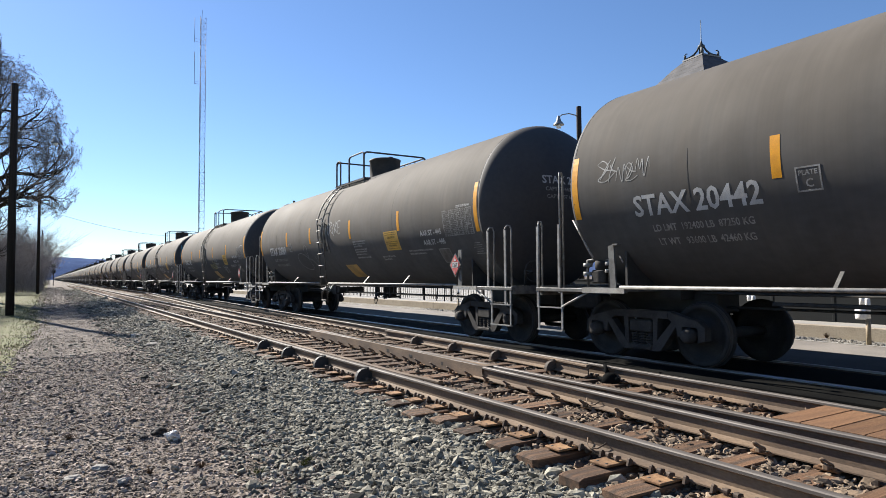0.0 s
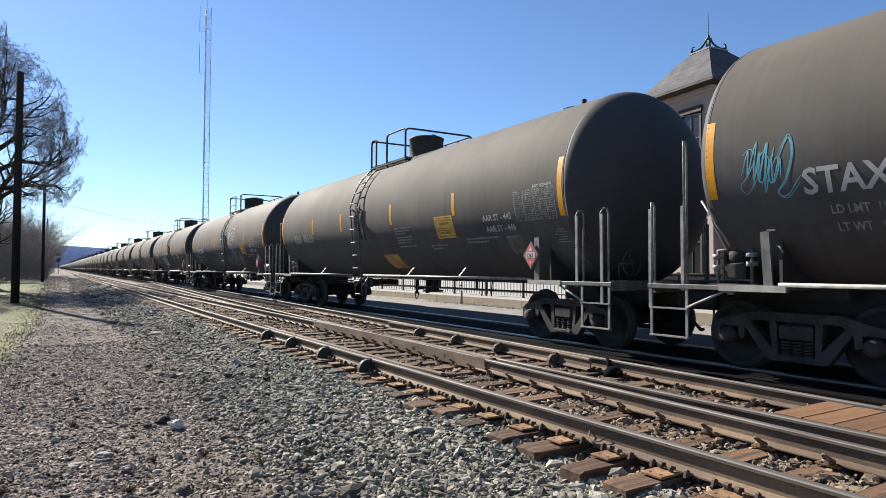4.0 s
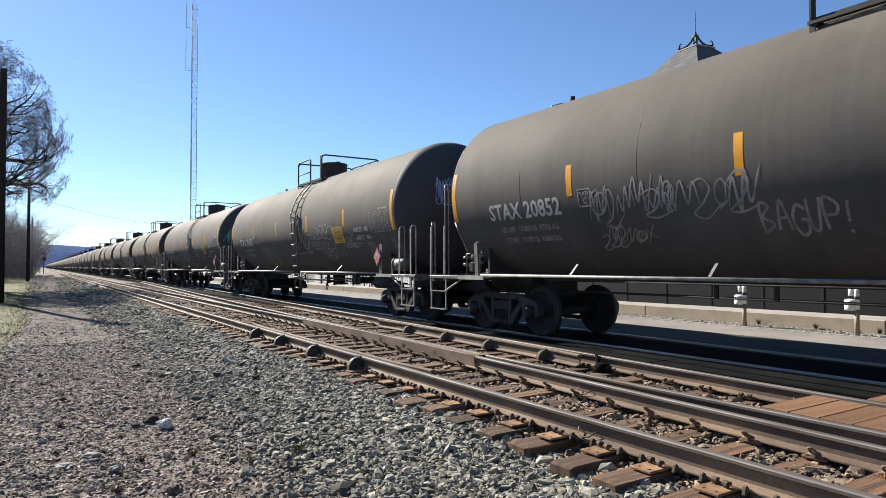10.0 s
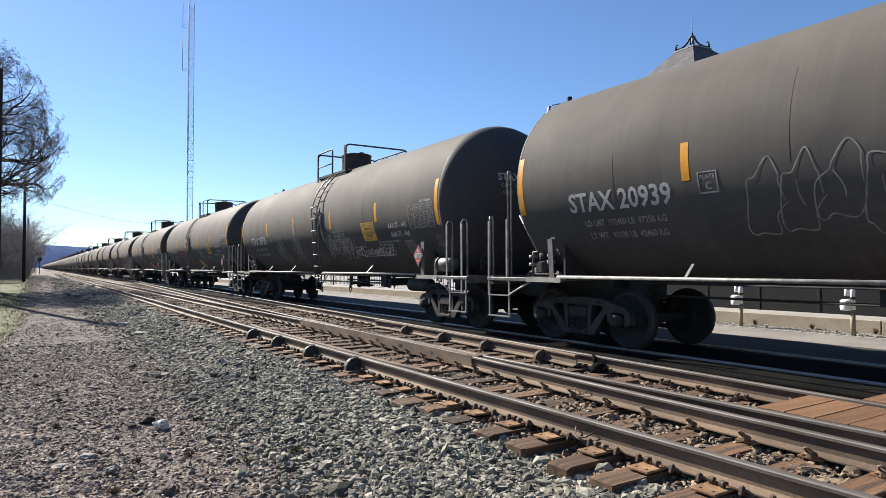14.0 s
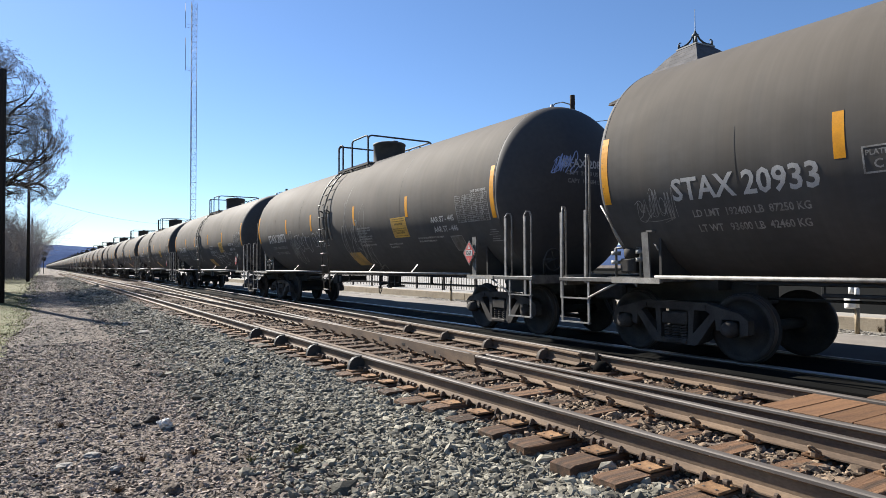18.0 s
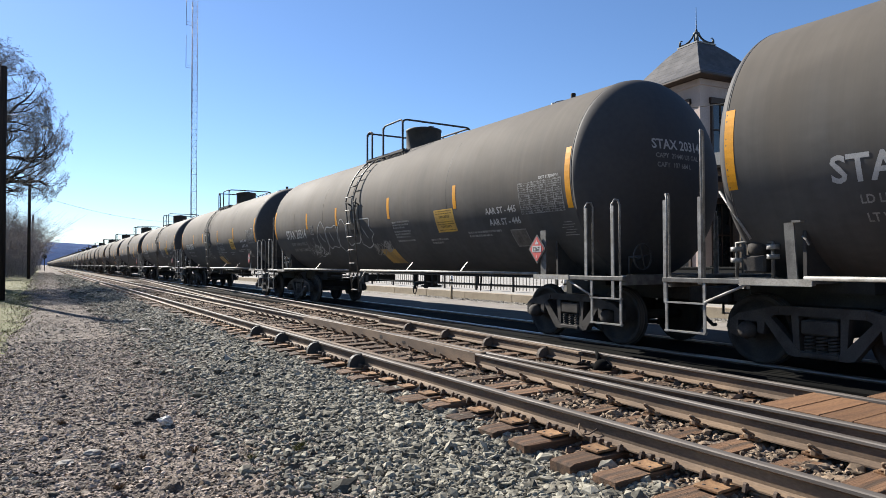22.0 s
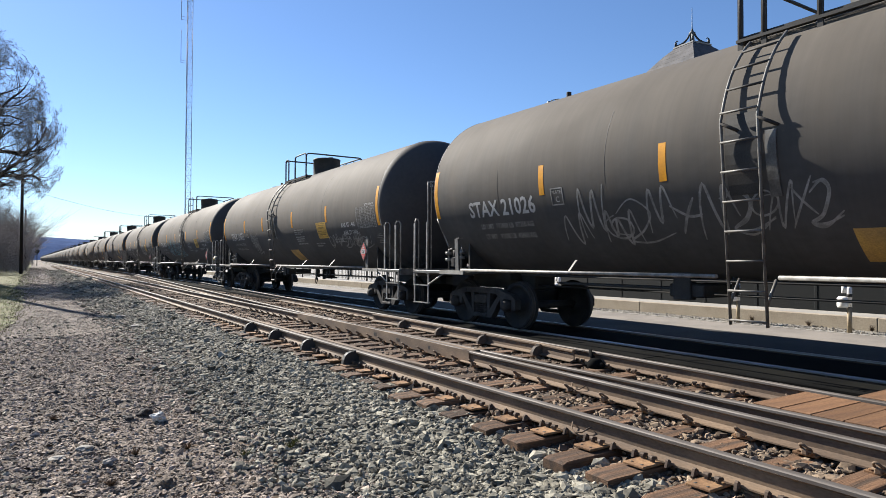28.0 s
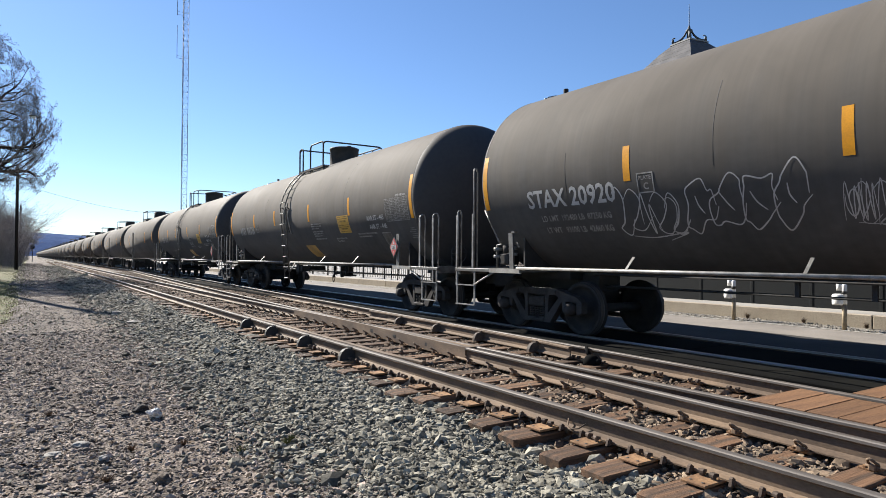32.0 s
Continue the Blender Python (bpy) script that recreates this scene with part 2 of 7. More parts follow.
M_TIE = mat("weathered_tie_timber", (0.128, 0.070, 0.038), 0.85, 0.0, (0.052, 0.034, 0.023), 4, 40, 0.7, 0.3, 0.28, 0.010, (0.35, 4, 4), 0.42)
M_PLANK = mat("crossing_timber", (0.180, 0.094, 0.047), 0.8, 0.0, (0.118, 0.063, 0.034), 3, 45, 0.5, 0.3, 0.22, 0.006, (0.35, 4, 4), 0.18)
M_YELLOW = mat("yellow_reflective_film", (0.70, 0.300, 0.008), 0.55, 0.0, (0.60, 0.255, 0.010), 6, 50, 0.02, 0.25, 0.06, 0.001)
M_WHITE = mat("white_stencil_paint", (0.46, 0.45, 0.43), 0.6, 0.0, (0.37, 0.36, 0.345), 5, 70, 0.02, 0.4, 0.10, 0.001)
M_FAINT = mat("worn_stencil_paint", (0.270, 0.262, 0.245), 0.65, 0.0, (0.165, 0.157, 0.145), 7, 70, 0.02, 0.4, 0.2, 0.001)
M_RED = mat("red_placard", (0.55, 0.07, 0.06), 0.5, 0.0, (0.48, 0.08, 0.07), 5, 50, 0.02, 0.5, 0.05, 0.001)
M_DIRT = mat("gravelly_dirt", (0.140, 0.110, 0.087), 0.95, 0.0, (0.085, 0.067, 0.054), 1.1, 34, 0.8, 0.2, 0.5, 0.03)
M_STONE = island_vary(mat("grey_ballast", (0.232, 0.213, 0.166), 0.9, 0.0, (0.165, 0.150, 0.115), 9, 60, 0.4, 0.3, 0.2, 0.004), 0.2, 1.6)
M_RUSTSTONE = island_vary(mat("rust_stained_ballast", (0.225, 0.168, 0.114), 0.9, 0.0, (0.145, 0.102, 0.068), 9, 60, 0.4, 0.3, 0.2, 0.004), 0.35, 1.5)
M_GRASS = mat("dry_spring_grass", (0.088, 0.092, 0.020), 0.9, 0.0, (0.105, 0.092, 0.034), 1.2, 30, 0.8, 0.2, 0.3, 0.03)
M_ASPHALT = mat("old_asphalt", (0.045, 0.043, 0.040), 0.9, 0.0, (0.033, 0.032, 0.030), 0.8, 60, 0.4, 0.3, 0.2, 0.005)
M_CONCRETE = mat("weathered_concrete", (0.340, 0.290, 0.222), 0.85, 0.0, (0.262, 0.218, 0.165), 1.5, 30, 0.3, 0.3, 0.12, 0.005)
M_WALL = mat("pale_stucco", (0.397, 0.320, 0.282), 0.85, 0.0, (0.346, 0.275, 0.243), 1.0, 30, 0.2, 0.3, 0.08, 0.004)
M_BEIGE = mat("beige_boards", (0.145, 0.118, 0.084), 0.8, 0.0, (0.105, 0.086, 0.064), 1.2, 30, 0.2, 0.3, 0.1, 0.004)
M_SLATE = mat("slate_roofing", (0.074, 0.070, 0.072), 0.75, 0.0, (0.054, 0.052, 0.054), 2.0, 30, 0.3, 0.3, 0.15, 0.006)
M_TRIM = mat("dark_brown_trim", (0.048, 0.029, 0.020), 0.7, 0.0, (0.035, 0.022, 0.017), 3, 40, 0.1, 0.4, 0.1, 0.002)
M_BARK = mat("grey_bark", (0.054, 0.045, 0.037), 0.95, 0.0, (0.032, 0.027, 0.023), 3, 25, 0.6, 0.2, 0.2, 0.02, (4, 4, 0.5))
M_POLE = mat("creosoted_pole", (0.038, 0.029, 0.023), 0.9, 0.0, (0.026, 0.020, 0.017), 2, 30, 0.4, 0.2, 0.15, 0.008, (5, 5, 0.3))
M_GALV = mat("galvanised_steel", (0.269, 0.275, 0.282), 0.5, 0.4, (0.211, 0.218, 0.224), 3, 40, 0.05, 0.5, 0.08, 0.002)
# distance haze is put into the ridge's blue base colour
M_HILL = mat("haze_toned_hills", (0.085, 0.122, 0.225), 1.0, 0.0, (0.070, 0.100, 0.188), 0.02, 0.2, 0.0, 0.0, 0.1)
M_BRUSH = mat("bare_brush", (0.270, 0.238, 0.220), 0.95, 0.0, (0.200, 0.175, 0.160), 2, 20, 0.2, 0.2, 0.2, 0.02)
M_GLASS = mat("dark_window_glass", (0.02, 0.022, 0.025), 0.08, 0.0, (0.025, 0.027, 0.03), 2, 20, 0.0, 0.6, 0.05)
M_WHITEPAINT = mat("white_paint", (0.78, 0.77, 0.74), 0.5, 0.0, (0.70, 0.69, 0.66), 3, 40, 0.03, 0.5, 0.05, 0.001)
M_GRAVEL = mat("pale_gravel_bed", (0.230, 0.211, 0.179), 0.95, 0.0, (0.166, 0.154, 0.128), 3, 45, 0.8, 0.2, 0.3, 0.02)
M_PALESTONE = island_vary(mat("pale_gravel", (0.282, 0.262, 0.230), 0.9, 0.0, (0.218, 0.198, 0.173), 9, 60, 0.4, 0.3, 0.2, 0.004), 0.5, 1.3)
M_DIRTSTONE = island_vary(mat("brown_gravel", (0.250, 0.200, 0.160), 0.92, 0.0, (0.172, 0.138, 0.110), 9, 60, 0.4, 0.3, 0.2, 0.004), 0.15, 1.9)
M_DARKROCK = mat("dark_rock", (0.075, 0.056, 0.042), 0.9, 0.0, (0.14, 0.108, 0.080), 14, 80, 0.5, 0.3, 0.2, 0.006)
M_COAL = mat("black_rock", (0.030, 0.026, 0.023), 0.9, 0.0, (0.050, 0.043, 0.037), 14, 80, 0.5, 0.3, 0.2, 0.006)
M_PAVING = mat("pale_platform_paving", (0.320, 0.301, 0.269), 0.85, 0.0, (0.269, 0.250, 0.224), 0.8, 30, 0.3, 0.3, 0.1, 0.005)
M_LEAF = island_vary(mat("dead_leaf", (0.128, 0.083, 0.048), 0.85, 0.0, (0.083, 0.054, 0.032), 9, 60, 0.1, 0.3, 0.2, 0.002), 0.4, 1.5)
# for the added backing that stands in for a dark band
M_BACKING = mat("near_black_backing", (0.008, 0.010, 0.011), 0.85, 0.0, (0.013, 0.014, 0.014), 2, 40, 0.3, 0.3, 0.2, 0.004)
M_GRASSBLADE = island_vary(mat("grass_blade", (0.085, 0.092, 0.018), 0.85, 0.0, (0.105, 0.092, 0.032), 0.8, 30, 0.0, 0.3, 0.2), 0.5, 1.4)
M_MAST = mat("grey_mast_steel", (0.10, 0.105, 0.115), 0.6, 0.0, (0.075, 0.08, 0.085), 1, 20, 0.0, 0.3, 0.08)
M_IRON = mat("grey_green_iron", (0.064, 0.074, 0.077), 0.6, 0.3, (0.045, 0.051, 0.054), 4, 40, 0.1, 0.4, 0.1, 0.002)
M_REDTRIM = mat("red_brown_trim", (0.102, 0.040, 0.027), 0.7, 0.0, (0.077, 0.032, 0.023), 3, 40, 0.1, 0.4, 0.1, 0.002)
M_METALROOF = mat("pale_grey_roofing", (0.218, 0.218, 0.211), 0.7, 0.0, (0.173, 0.173, 0.166), 1, 25, 0.1, 0.4, 0.1, 0.004)
M_CARPAINT = mat("white_car_paint", (0.80, 0.80, 0.79), 0.25, 0.0, (0.76, 0.76, 0.75), 2, 30, 0.0, 0.5, 0.02)
M_GRIMYELLOW = mat("grimy_yellow_film", (0.50, 0.31, 0.085), 0.6, 0.0, (0.33, 0.22, 0.090), 2.5, 50, 0.02, 0.4, 0.15, 0.001)

M_SIDEFRAME = mat("dusty_cast_steel", (0.052, 0.046, 0.041), 0.8, 0.0, (0.032, 0.028, 0.025), 5, 60, 0.25, 0.3, 0.2, 0.004)
M_TWIG = mat("grey_twig", (0.190, 0.165, 0.152), 0.95, 0.0, (0.135, 0.117, 0.108), 3, 25, 0.2, 0.2, 0.2, 0.01)
M_PAPER = mat("dirty_white_paper", (0.62, 0.60, 0.56), 0.7, 0.0, (0.35, 0.33, 0.30), 20, 60, 0.1, 0.3, 0.15, 0.002)
M_STEP = mat("bare_grey_steel", (0.260, 0.252, 0.235), 0.5, 0.0, (0.150, 0.142, 0.130), 8, 60, 0.1, 0.5, 0.15, 0.002)
M_WALKWAY = mat("pale_concrete_walkway", (0.225, 0.200, 0.172), 0.9, 0.0, (0.175, 0.156, 0.135), 0.9, 50, 0.3, 0.3, 0.12, 0.004)
M_TANPOST = mat("tan_painted_post", (0.330, 0.262, 0.175), 0.7, 0.0, (0.240, 0.190, 0.130), 4, 40, 0.1, 0.3, 0.12, 0.002)
M_BOARD = mat("pale_painted_board", (0.36, 0.335, 0.29), 0.7, 0.0, (0.25, 0.23, 0.195), 5, 50, 0.05, 0.4, 0.15, 0.002)
M_PANEL = mat("weathered_yellow_notice", (0.60, 0.355, 0.060), 0.6, 0.0, (0.46, 0.285, 0.075), 3, 40, 0.02, 0.3, 0.15, 0.001)
M_INK = mat("faded_black_print", (0.16, 0.105, 0.03), 0.7, 0.0, (0.24, 0.155, 0.04), 8, 60, 0.0, 0.3, 0.1)
M_NEARBLACK = mat("near_black_panel", (0.007, 0.007, 0.007), 0.95, 0.0, (0.011, 0.011, 0.010), 1.5, 60, 0.3, 0.03, 0.15, 0.004)


# ---- ground and tracks ----
RAIL_A, RAIL_B, TOP = 3.81, 5.321, 0.19
TRAIN_X, TRAIN_TOP = 8.82, 0.11


def main_x(y):
    """The main line's middle: it runs a hand's width farther off beyond the crossing."""
    u = min(1.0, max(0.0, (y - 3.0) / 27.0))
    return TRAIN_X + 0.17 * u * u * (3 - 2 * u)


def rail_c(y):
    """The crossover's left rail; it leaves the near track for the train's track."""
    return 4.80 + 0.047 * y


def ground_z(x, y):
    knots = ((-60, -0.25), (-0.6, -0.21), (0.9, -0.22), (1.6, -0.19), (2.6, -0.13), (3.0, -0.09), (3.30, -0.068), (3.55, -0.052), (3.75, -0.036), (6.9, -0.040), (7.3, -0.10), (10.2, -0.12), (10.6, 0.0), (60, 0.02))
    if x <= knots[0][0]:
        z = knots[0][1]
    elif x >= knots[-1][0]:
        z = knots[-1][1]
    else:
        for (xa, za), (xb, zb) in zip(knots, knots[1:]):
            if xa <= x <= xb:
                z = za + (zb - za) * (x - xa) / (xb - xa)
                break
    if 2.9 < x < 3.8:
        z -= 0.05 * math.exp(-((y - 3.7) / 0.6) ** 2)
    k = 0.02 if 0.5 < x < 3.0 else (0.012 if x < 3.0 else 0.004)
    return z + k * noise.noise((x * 0.9, y * 0.9, 0.3)) + 0.4 * k * noise.noise((x * 4, y * 4, 7.3))


def build_ground():
    xs = [-2500, -900, -300, -120, -60, -40, -25, -15, -10, -7, -5, -4, -3] + [-2.5 + 0.25 * i for i in range(26)] + [4.2, 5, 6, 7, 8, 9, 9.9, 10.1, 10.3, 11, 13, 16, 20, 30, 45, 60, 120, 300, 900, 2500]
    ys = [-400, -120, -50, -25, -15, -8, -4, -2, 0] + [1 + 0.35 * i for i in range(60)] + [22 + 1.5 * i for i in range(30)] + [70, 80, 100, 130, 180, 260, 400, 600, 900, 1500, 2500, 4000]
    f = Form()
    vs = [(x, y, ground_z(x, y)) for y in ys for x in xs]
    n = len(xs)
    f.add(vs, [(j * n + i, j * n + i + 1, (j + 1) * n + i + 1, (j + 1) * n + i) for j in range(len(ys) - 1) for i in range(n - 1)], True)
    thing("ground", "brown gravelly dirt ground strewn with crushed stone", "ground", kind="structure", form=f, material=M_DIRT)


def stones(name, count, region, size, material, label, seed, sink=0.3, coarse=False):
    """Crushed stone joined into one sheet; region gives a place for two random numbers."""
    rng = np.random.default_rng(seed)
    g = (1 + 5 ** 0.5) / 2
    base = np.array([(-1, g, 0), (1, g, 0), (-1, -g, 0), (1, -g, 0), (0, -1, g), (0, 1, g), (0, -1, -g), (0, 1, -g), (g, 0, -1), (g, 0, 1), (-g, 0, -1), (-g, 0, 1)]) / 1.9
    tri = np.array([(0, 11, 5), (0, 5, 1), (0, 1, 7), (0, 7, 10), (0, 10, 11), (1, 5, 9), (5, 11, 4), (11, 10, 2), (10, 7, 6), (7, 1, 8), (3, 9, 4), (3, 4, 2), (3, 2, 6), (3, 6, 8), (3, 8, 9), (4, 9, 5), (2, 4, 11), (6, 2, 10), (8, 6, 7), (9, 8, 1)])
    if coarse:
        base = np.array([(1, 0, 0), (-1, 0, 0), (0, 1, 0), (0, -1, 0), (0, 0, 1), (0, 0, -1)]) * 1.1
        tri = np.array([(0, 2, 4), (2, 1, 4), (1, 3, 4), (3, 0, 4), (2, 0, 5), (1, 2, 5), (3, 1, 5), (0, 3, 5)])
    n = len(base)
    u = rng.random((count, 2))
    px, py, pz = region(u[:, 0], u[:, 1])
    s = size * np.exp(rng.normal(0, 0.33, count))
    verts = base[None] * (1 + rng.normal(0, 0.26, (count, n, 1))) * np.stack([rng.uniform(0.9, 1.45, count), rng.uniform(0.6, 1.0, count), rng.uniform(0.38, 0.75, count)], 1)[:, None]
    a, b = rng.uniform(0, 6.28, count), rng.normal(0, 0.65, count)
    ca, sa, cb, sb = np.cos(a), np.sin(a), np.cos(b), np.sin(b)
    x, y, z = verts[..., 0], verts[..., 1], verts[..., 2]
    if coarse:
        z, cb, sb = z * 0.7, np.cos(b * 0.7), np.sin(b * 0.7)
    y, z = y * cb[:, None] - z * sb[:, None], y * sb[:, None] + z * cb[:, None]
    x, y = x * ca[:, None] - y * sa[:, None], x * sa[:, None] + y * ca[:, None]
    h = s[:, None] * 0.5
    co = np.stack([px[:, None] + x * h, py[:, None] + y * h, pz[:, None] + z * h + h * (1 - sink) * 0.6], 2).reshape(-1, 3)
    faces = (tri[None] + n * np.arange(count)[:, None, None]).reshape(-1, 3)
    me = bpy.data.meshes.new(name)
    me.vertices.add(len(co))
    me.vertices.foreach_set("co", co.ravel())
    me.loops.add(len(faces) * 3)
    me.loops.foreach_set("vertex_index", faces.ravel())
    me.polygons.add(len(faces))
    me.polygons.foreach_set("loop_start", np.arange(len(faces)) * 3)
    me.polygons.foreach_set("use_smooth", np.zeros(len(faces), dtype=bool))
    me.update(calc_edges=True)
    me.validate()
    me.materials.append(material)
    return tagged(new(name, me), label, "gravel", kind="stuff")


def spread(x0, x1, y0, y1, power=1.0, lift=0.0):
    """A region between two lines; power above 1 crowds it towards y0."""
    def put(u, w):
        x, y = x0 + (x1 - x0) * u, y0 + (y1 - y0) * w ** power
        return x, y, np.array([ground_z(a, b) for a, b in zip(x, y)]) + lift
    return put


def fringe(x0, x1, y0, y1, power=1.0):
    """As spread, but the stones thin out towards x0."""
    def put(u, w):
        x, y = x0 + (x1 - x0) * u ** 0.45, y0 + (y1 - y0) * w ** power
        return x, y, np.array([ground_z(a, b) for a, b in zip(x, y)])
    return put


RAIL_FOOT = [(-0.070, 0.0), (0.070, 0.0), (0.070, 0.011), (0.028, 0.024), (0.010, 0.036), (0.009, 0.122), (0.034, 0.135), (0.036, 0.1385), (-0.036, 0.1385), (-0.034, 0.135), (-0.009, 0.122), (-0.010, 0.036), (-0.028, 0.024), (-0.070, 0.011)]
RAIL_HEAD = [(0.0352, 0.1386), (0.0352, 0.158), (0.029, 0.166), (0.012, 0.1685), (-0.012, 0.1685), (-0.029, 0.166), (-0.0352, 0.158), (-0.0352, 0.1386)]


def rail(parent, path, top=TOP, guard=False):
    """A rail along (x, y) points: rusty foot and web under a worn bright head."""
    p = [(x, y, top - 0.1685) for x, y in path]
    r = part("guard_rail" if guard else "rail", Form().prism(RAIL_FOOT, p), M_RAIL, parent)
    part("rail_head", Form().prism(RAIL_HEAD, p), M_RAIL if guard else (M_SHINE if top < TOP else M_TREAD), r, "bright worn running surface")
    return r


def steps(a, b, d):
    n = max(1, round((b - a) / d))
    return [a + (b - a) * i / n for i in range(n + 1)]


def build_tracks():
    near = thing("turnout_track", "rusty railway turnout on weathered timber ties", "railway track", kind="structure")
    rail(near, [(RAIL_A, -20), (RAIL_A, 700)])
    rail(near, [(RAIL_B, -20), (RAIL_B, 7.4)])
    rail(near, [(RAIL_B, 12.6), (RAIL_B, 700)])
    rail(near, [(rail_c(y), y) for y in (-6, 7.4)])
    rail(near, [(rail_c(y), y) for y in (14.2, 66)])
    rail(near, [(rail_c(y) + 1.511, y) for y in (-6, 69)])
    # guard rails beside the outer rails, bent away at their ends
    rail(near, [(RAIL_A + 0.19, 6.5), (RAIL_A + 0.125, 7.3), (RAIL_A + 0.125, 13.2), (RAIL_A + 0.19, 14.0)], guard=True)
    rail(near, [(rail_c(y) + 1.511 - d, y) for y, d in ((6.5, 0.19), (7.3, 0.125), (12.6, 0.125), (13.4, 0.19))], guard=True)
    # the cast frog where the inner rails cross
    f = Form()
    out = []
    for y, w0, w1 in ((7.2, -0.22, 0.06), (9.0, -0.14, 0.06), (11.0, -0.075, 0.075), (12.8, -0.06, 0.13), (14.4, -0.06, 0.22)):
        out.append((RAIL_B + w0, RAIL_B + w1, y))
    vs = [p for a, b, y in out for p in ((a, y, 0.012), (b, y, 0.012), (b, y, TOP), (a, y, TOP))]
    fs = [(4 * i + k, 4 * i + (k + 1) % 4, 4 * i + 4 + (k + 1) % 4, 4 * i + 4 + k) for i in range(len(out) - 1) for k in range(4)]
    f.add(vs, fs + [(3, 2, 1, 0), (16, 17, 18, 19)])
    frog = part("frog", f, M_RAIL, near, "solid cast crossing block between the rails")
    for line in ([(RAIL_B, 7.35), (RAIL_B, 14.3)], [(rail_c(7.35), 7.35), (rail_c(14.3), 14.3)]):
        part("rail_head", Form().prism([(-0.034, 0.0), (0.034, 0.0), (0.028, 0.006), (-0.028, 0.006)], [(x, y, TOP - 0.003) for x, y in line]), M_TREAD, frog, "bright worn running surface")
    for y, z, h in ((8.3, 0.10, 0.05), (9.4, 0.11, 0.04), (10.3, 0.11, 0.06), (11.4, 0.10, 0.05)):
        part("bolt_plate", Form().box(RAIL_B - 0.21 + 0.035 * (y - 7.2), RAIL_B - 0.10 + 0.03 * (y - 7.2), y - 0.05, y + 0.05, z - h / 2, z + h / 2), M_FRAME, frog)
    # half-round braces
    half = [(0.0 + 0.13 * math.cos(a), 0.165 * math.sin(a)) for a in [math.pi * i / 8 for i in range(9)]]
    for y in (8.02, 9.62, 11.24, 12.78):
        b = Form().slab([(RAIL_A - 0.115 + u, 0.02 + w) for u, w in half], "y", y - 0.035, y + 0.035)
        b.box(RAIL_A - 0.09, RAIL_A - 0.06, y - 0.05, y + 0.05, 0.17, 0.20)
        part("rail_brace", b, M_BLACK, near)
    x, y = rail_c(6.15) + 1.511, 6.15
    # a greased clamp: a rounded hump, a lug to each side and a prong up to the rail head
    lock = Form().lathe([(0.0, -0.02), (0.115, -0.02), (0.11, 0.05), (0.085, 0.095), (0.05, 0.12), (0.0, 0.125)], 14, "z", (x - 0.15, y - 0.03, 0))
    lock.tube([(x - 0.15, y - 0.10, 0.03), (x - 0.16, y - 0.19, 0.05)], [0.05, 0.03], 8).tube([(x - 0.16, y + 0.04, 0.03), (x - 0.17, y + 0.13, 0.03)], [0.045, 0.02], 8)
    lock.tube([(x - 0.13, y + 0.02, 0.08), (x - 0.09, y + 0.10, 0.15), (x - 0.05, y + 0.16, 0.20)], [0.04, 0.028, 0.024], 8)
    part("rail_clamp", lock, M_NEARBLACK, near, "greasy black iron clamp at the rail")
    for y in (7.29, 8.78, 10.24, 11.82):
        x = rail_c(y) + 1.511 - 0.20
        part("rail_brace", Form().slab([(x - 0.02 + u * 0.9, 0.02 + w * 0.85) for u, w in half], "y", y - 0.03, y + 0.03).box(x - 0.01, x + 0.03, y - 0.04, y + 0.04, 0.15, 0.185), M_BRACE, near)
    # ties, plates, spikes and clips
    rng = random.Random(4)
    plate = Form().box(-0.10, 0.10, -0.09, 0.09, 0.0, 0.018, 0.004)
    for sx, sy in ((-0.085, -0.055), (-0.085, 0.05), (0.085, 0.02)):
        plate.box(sx - 0.014, sx + 0.014, sy - 0.012, sy + 0.012, 0.015, 0.034, 0.004)
    plate = plate.mesh("tie_plate", M_RUST)
    wide = Form().box(-0.27, 0.15, -0.09, 0.09, 0.0, 0.018, 0.004).mesh("tie_plate", M_RUST)
    hole = Form()
    for sx, sy in ((-0.225, 0.045), (-0.225, -0.045)):
        hole.lathe([(0.012, 0.0175), (0.012, 0.0195), (0.0, 0.0195)], 8, "z", (sx, sy, 0))
    hole = hole.mesh("spike_hole", M_BLACK)
    spike = Form().box(-0.014, 0.014, -0.014, 0.014, 0.0, 0.022, 0.003).slab([(-0.022, 0.020), (0.030, 0.020), (0.026, 0.040), (-0.012, 0.046), (-0.022, 0.034)], "y", -0.018, 0.018).mesh("spike", M_SPIKE)
    # a sprung steel loop held in a cast shoulder
    loop = [(0.045, -0.030, 0.030), (0.020, -0.034, 0.050), (-0.020, -0.030, 0.066), (-0.058, -0.016, 0.092), (-0.070, 0.006, 0.106), (-0.054, 0.026, 0.094), (-0.020, 0.030, 0.064), (0.018, 0.032, 0.044), (0.045, 0.030, 0.026)]
    clip = Form().tube(loop, 0.0115, 7).box(-0.034, 0.026, -0.028, 0.028, 0.0, 0.056, 0.010).tube([(-0.004, -0.050, 0.030), (-0.004, 0.052, 0.036)], 0.012, 6)
    clip.v = [(x * 0.82, y * 0.82, z * 0.85) for x, y, z in clip.v]
    clip = clip.mesh("rail_clip", M_RAIL)
    anchor = Form().slab([(-0.115, -0.03), (-0.060, -0.03), (-0.060, 0.008), (-0.086, 0.026), (-0.100, 0.016)], "y", -0.010, 0.010).box(-0.094, -0.070, -0.018, 0.018, -0.02, 0.006, 0.003)
    anchor = anchor.mesh("rail_anchor", M_SPIKE)
    shapes = []
    for k in range(4):
        c = random.Random(k)
        t = Form().box(-0.5, 0.5, -0.115, 0.115, -0.17, 0.0, 0.012)
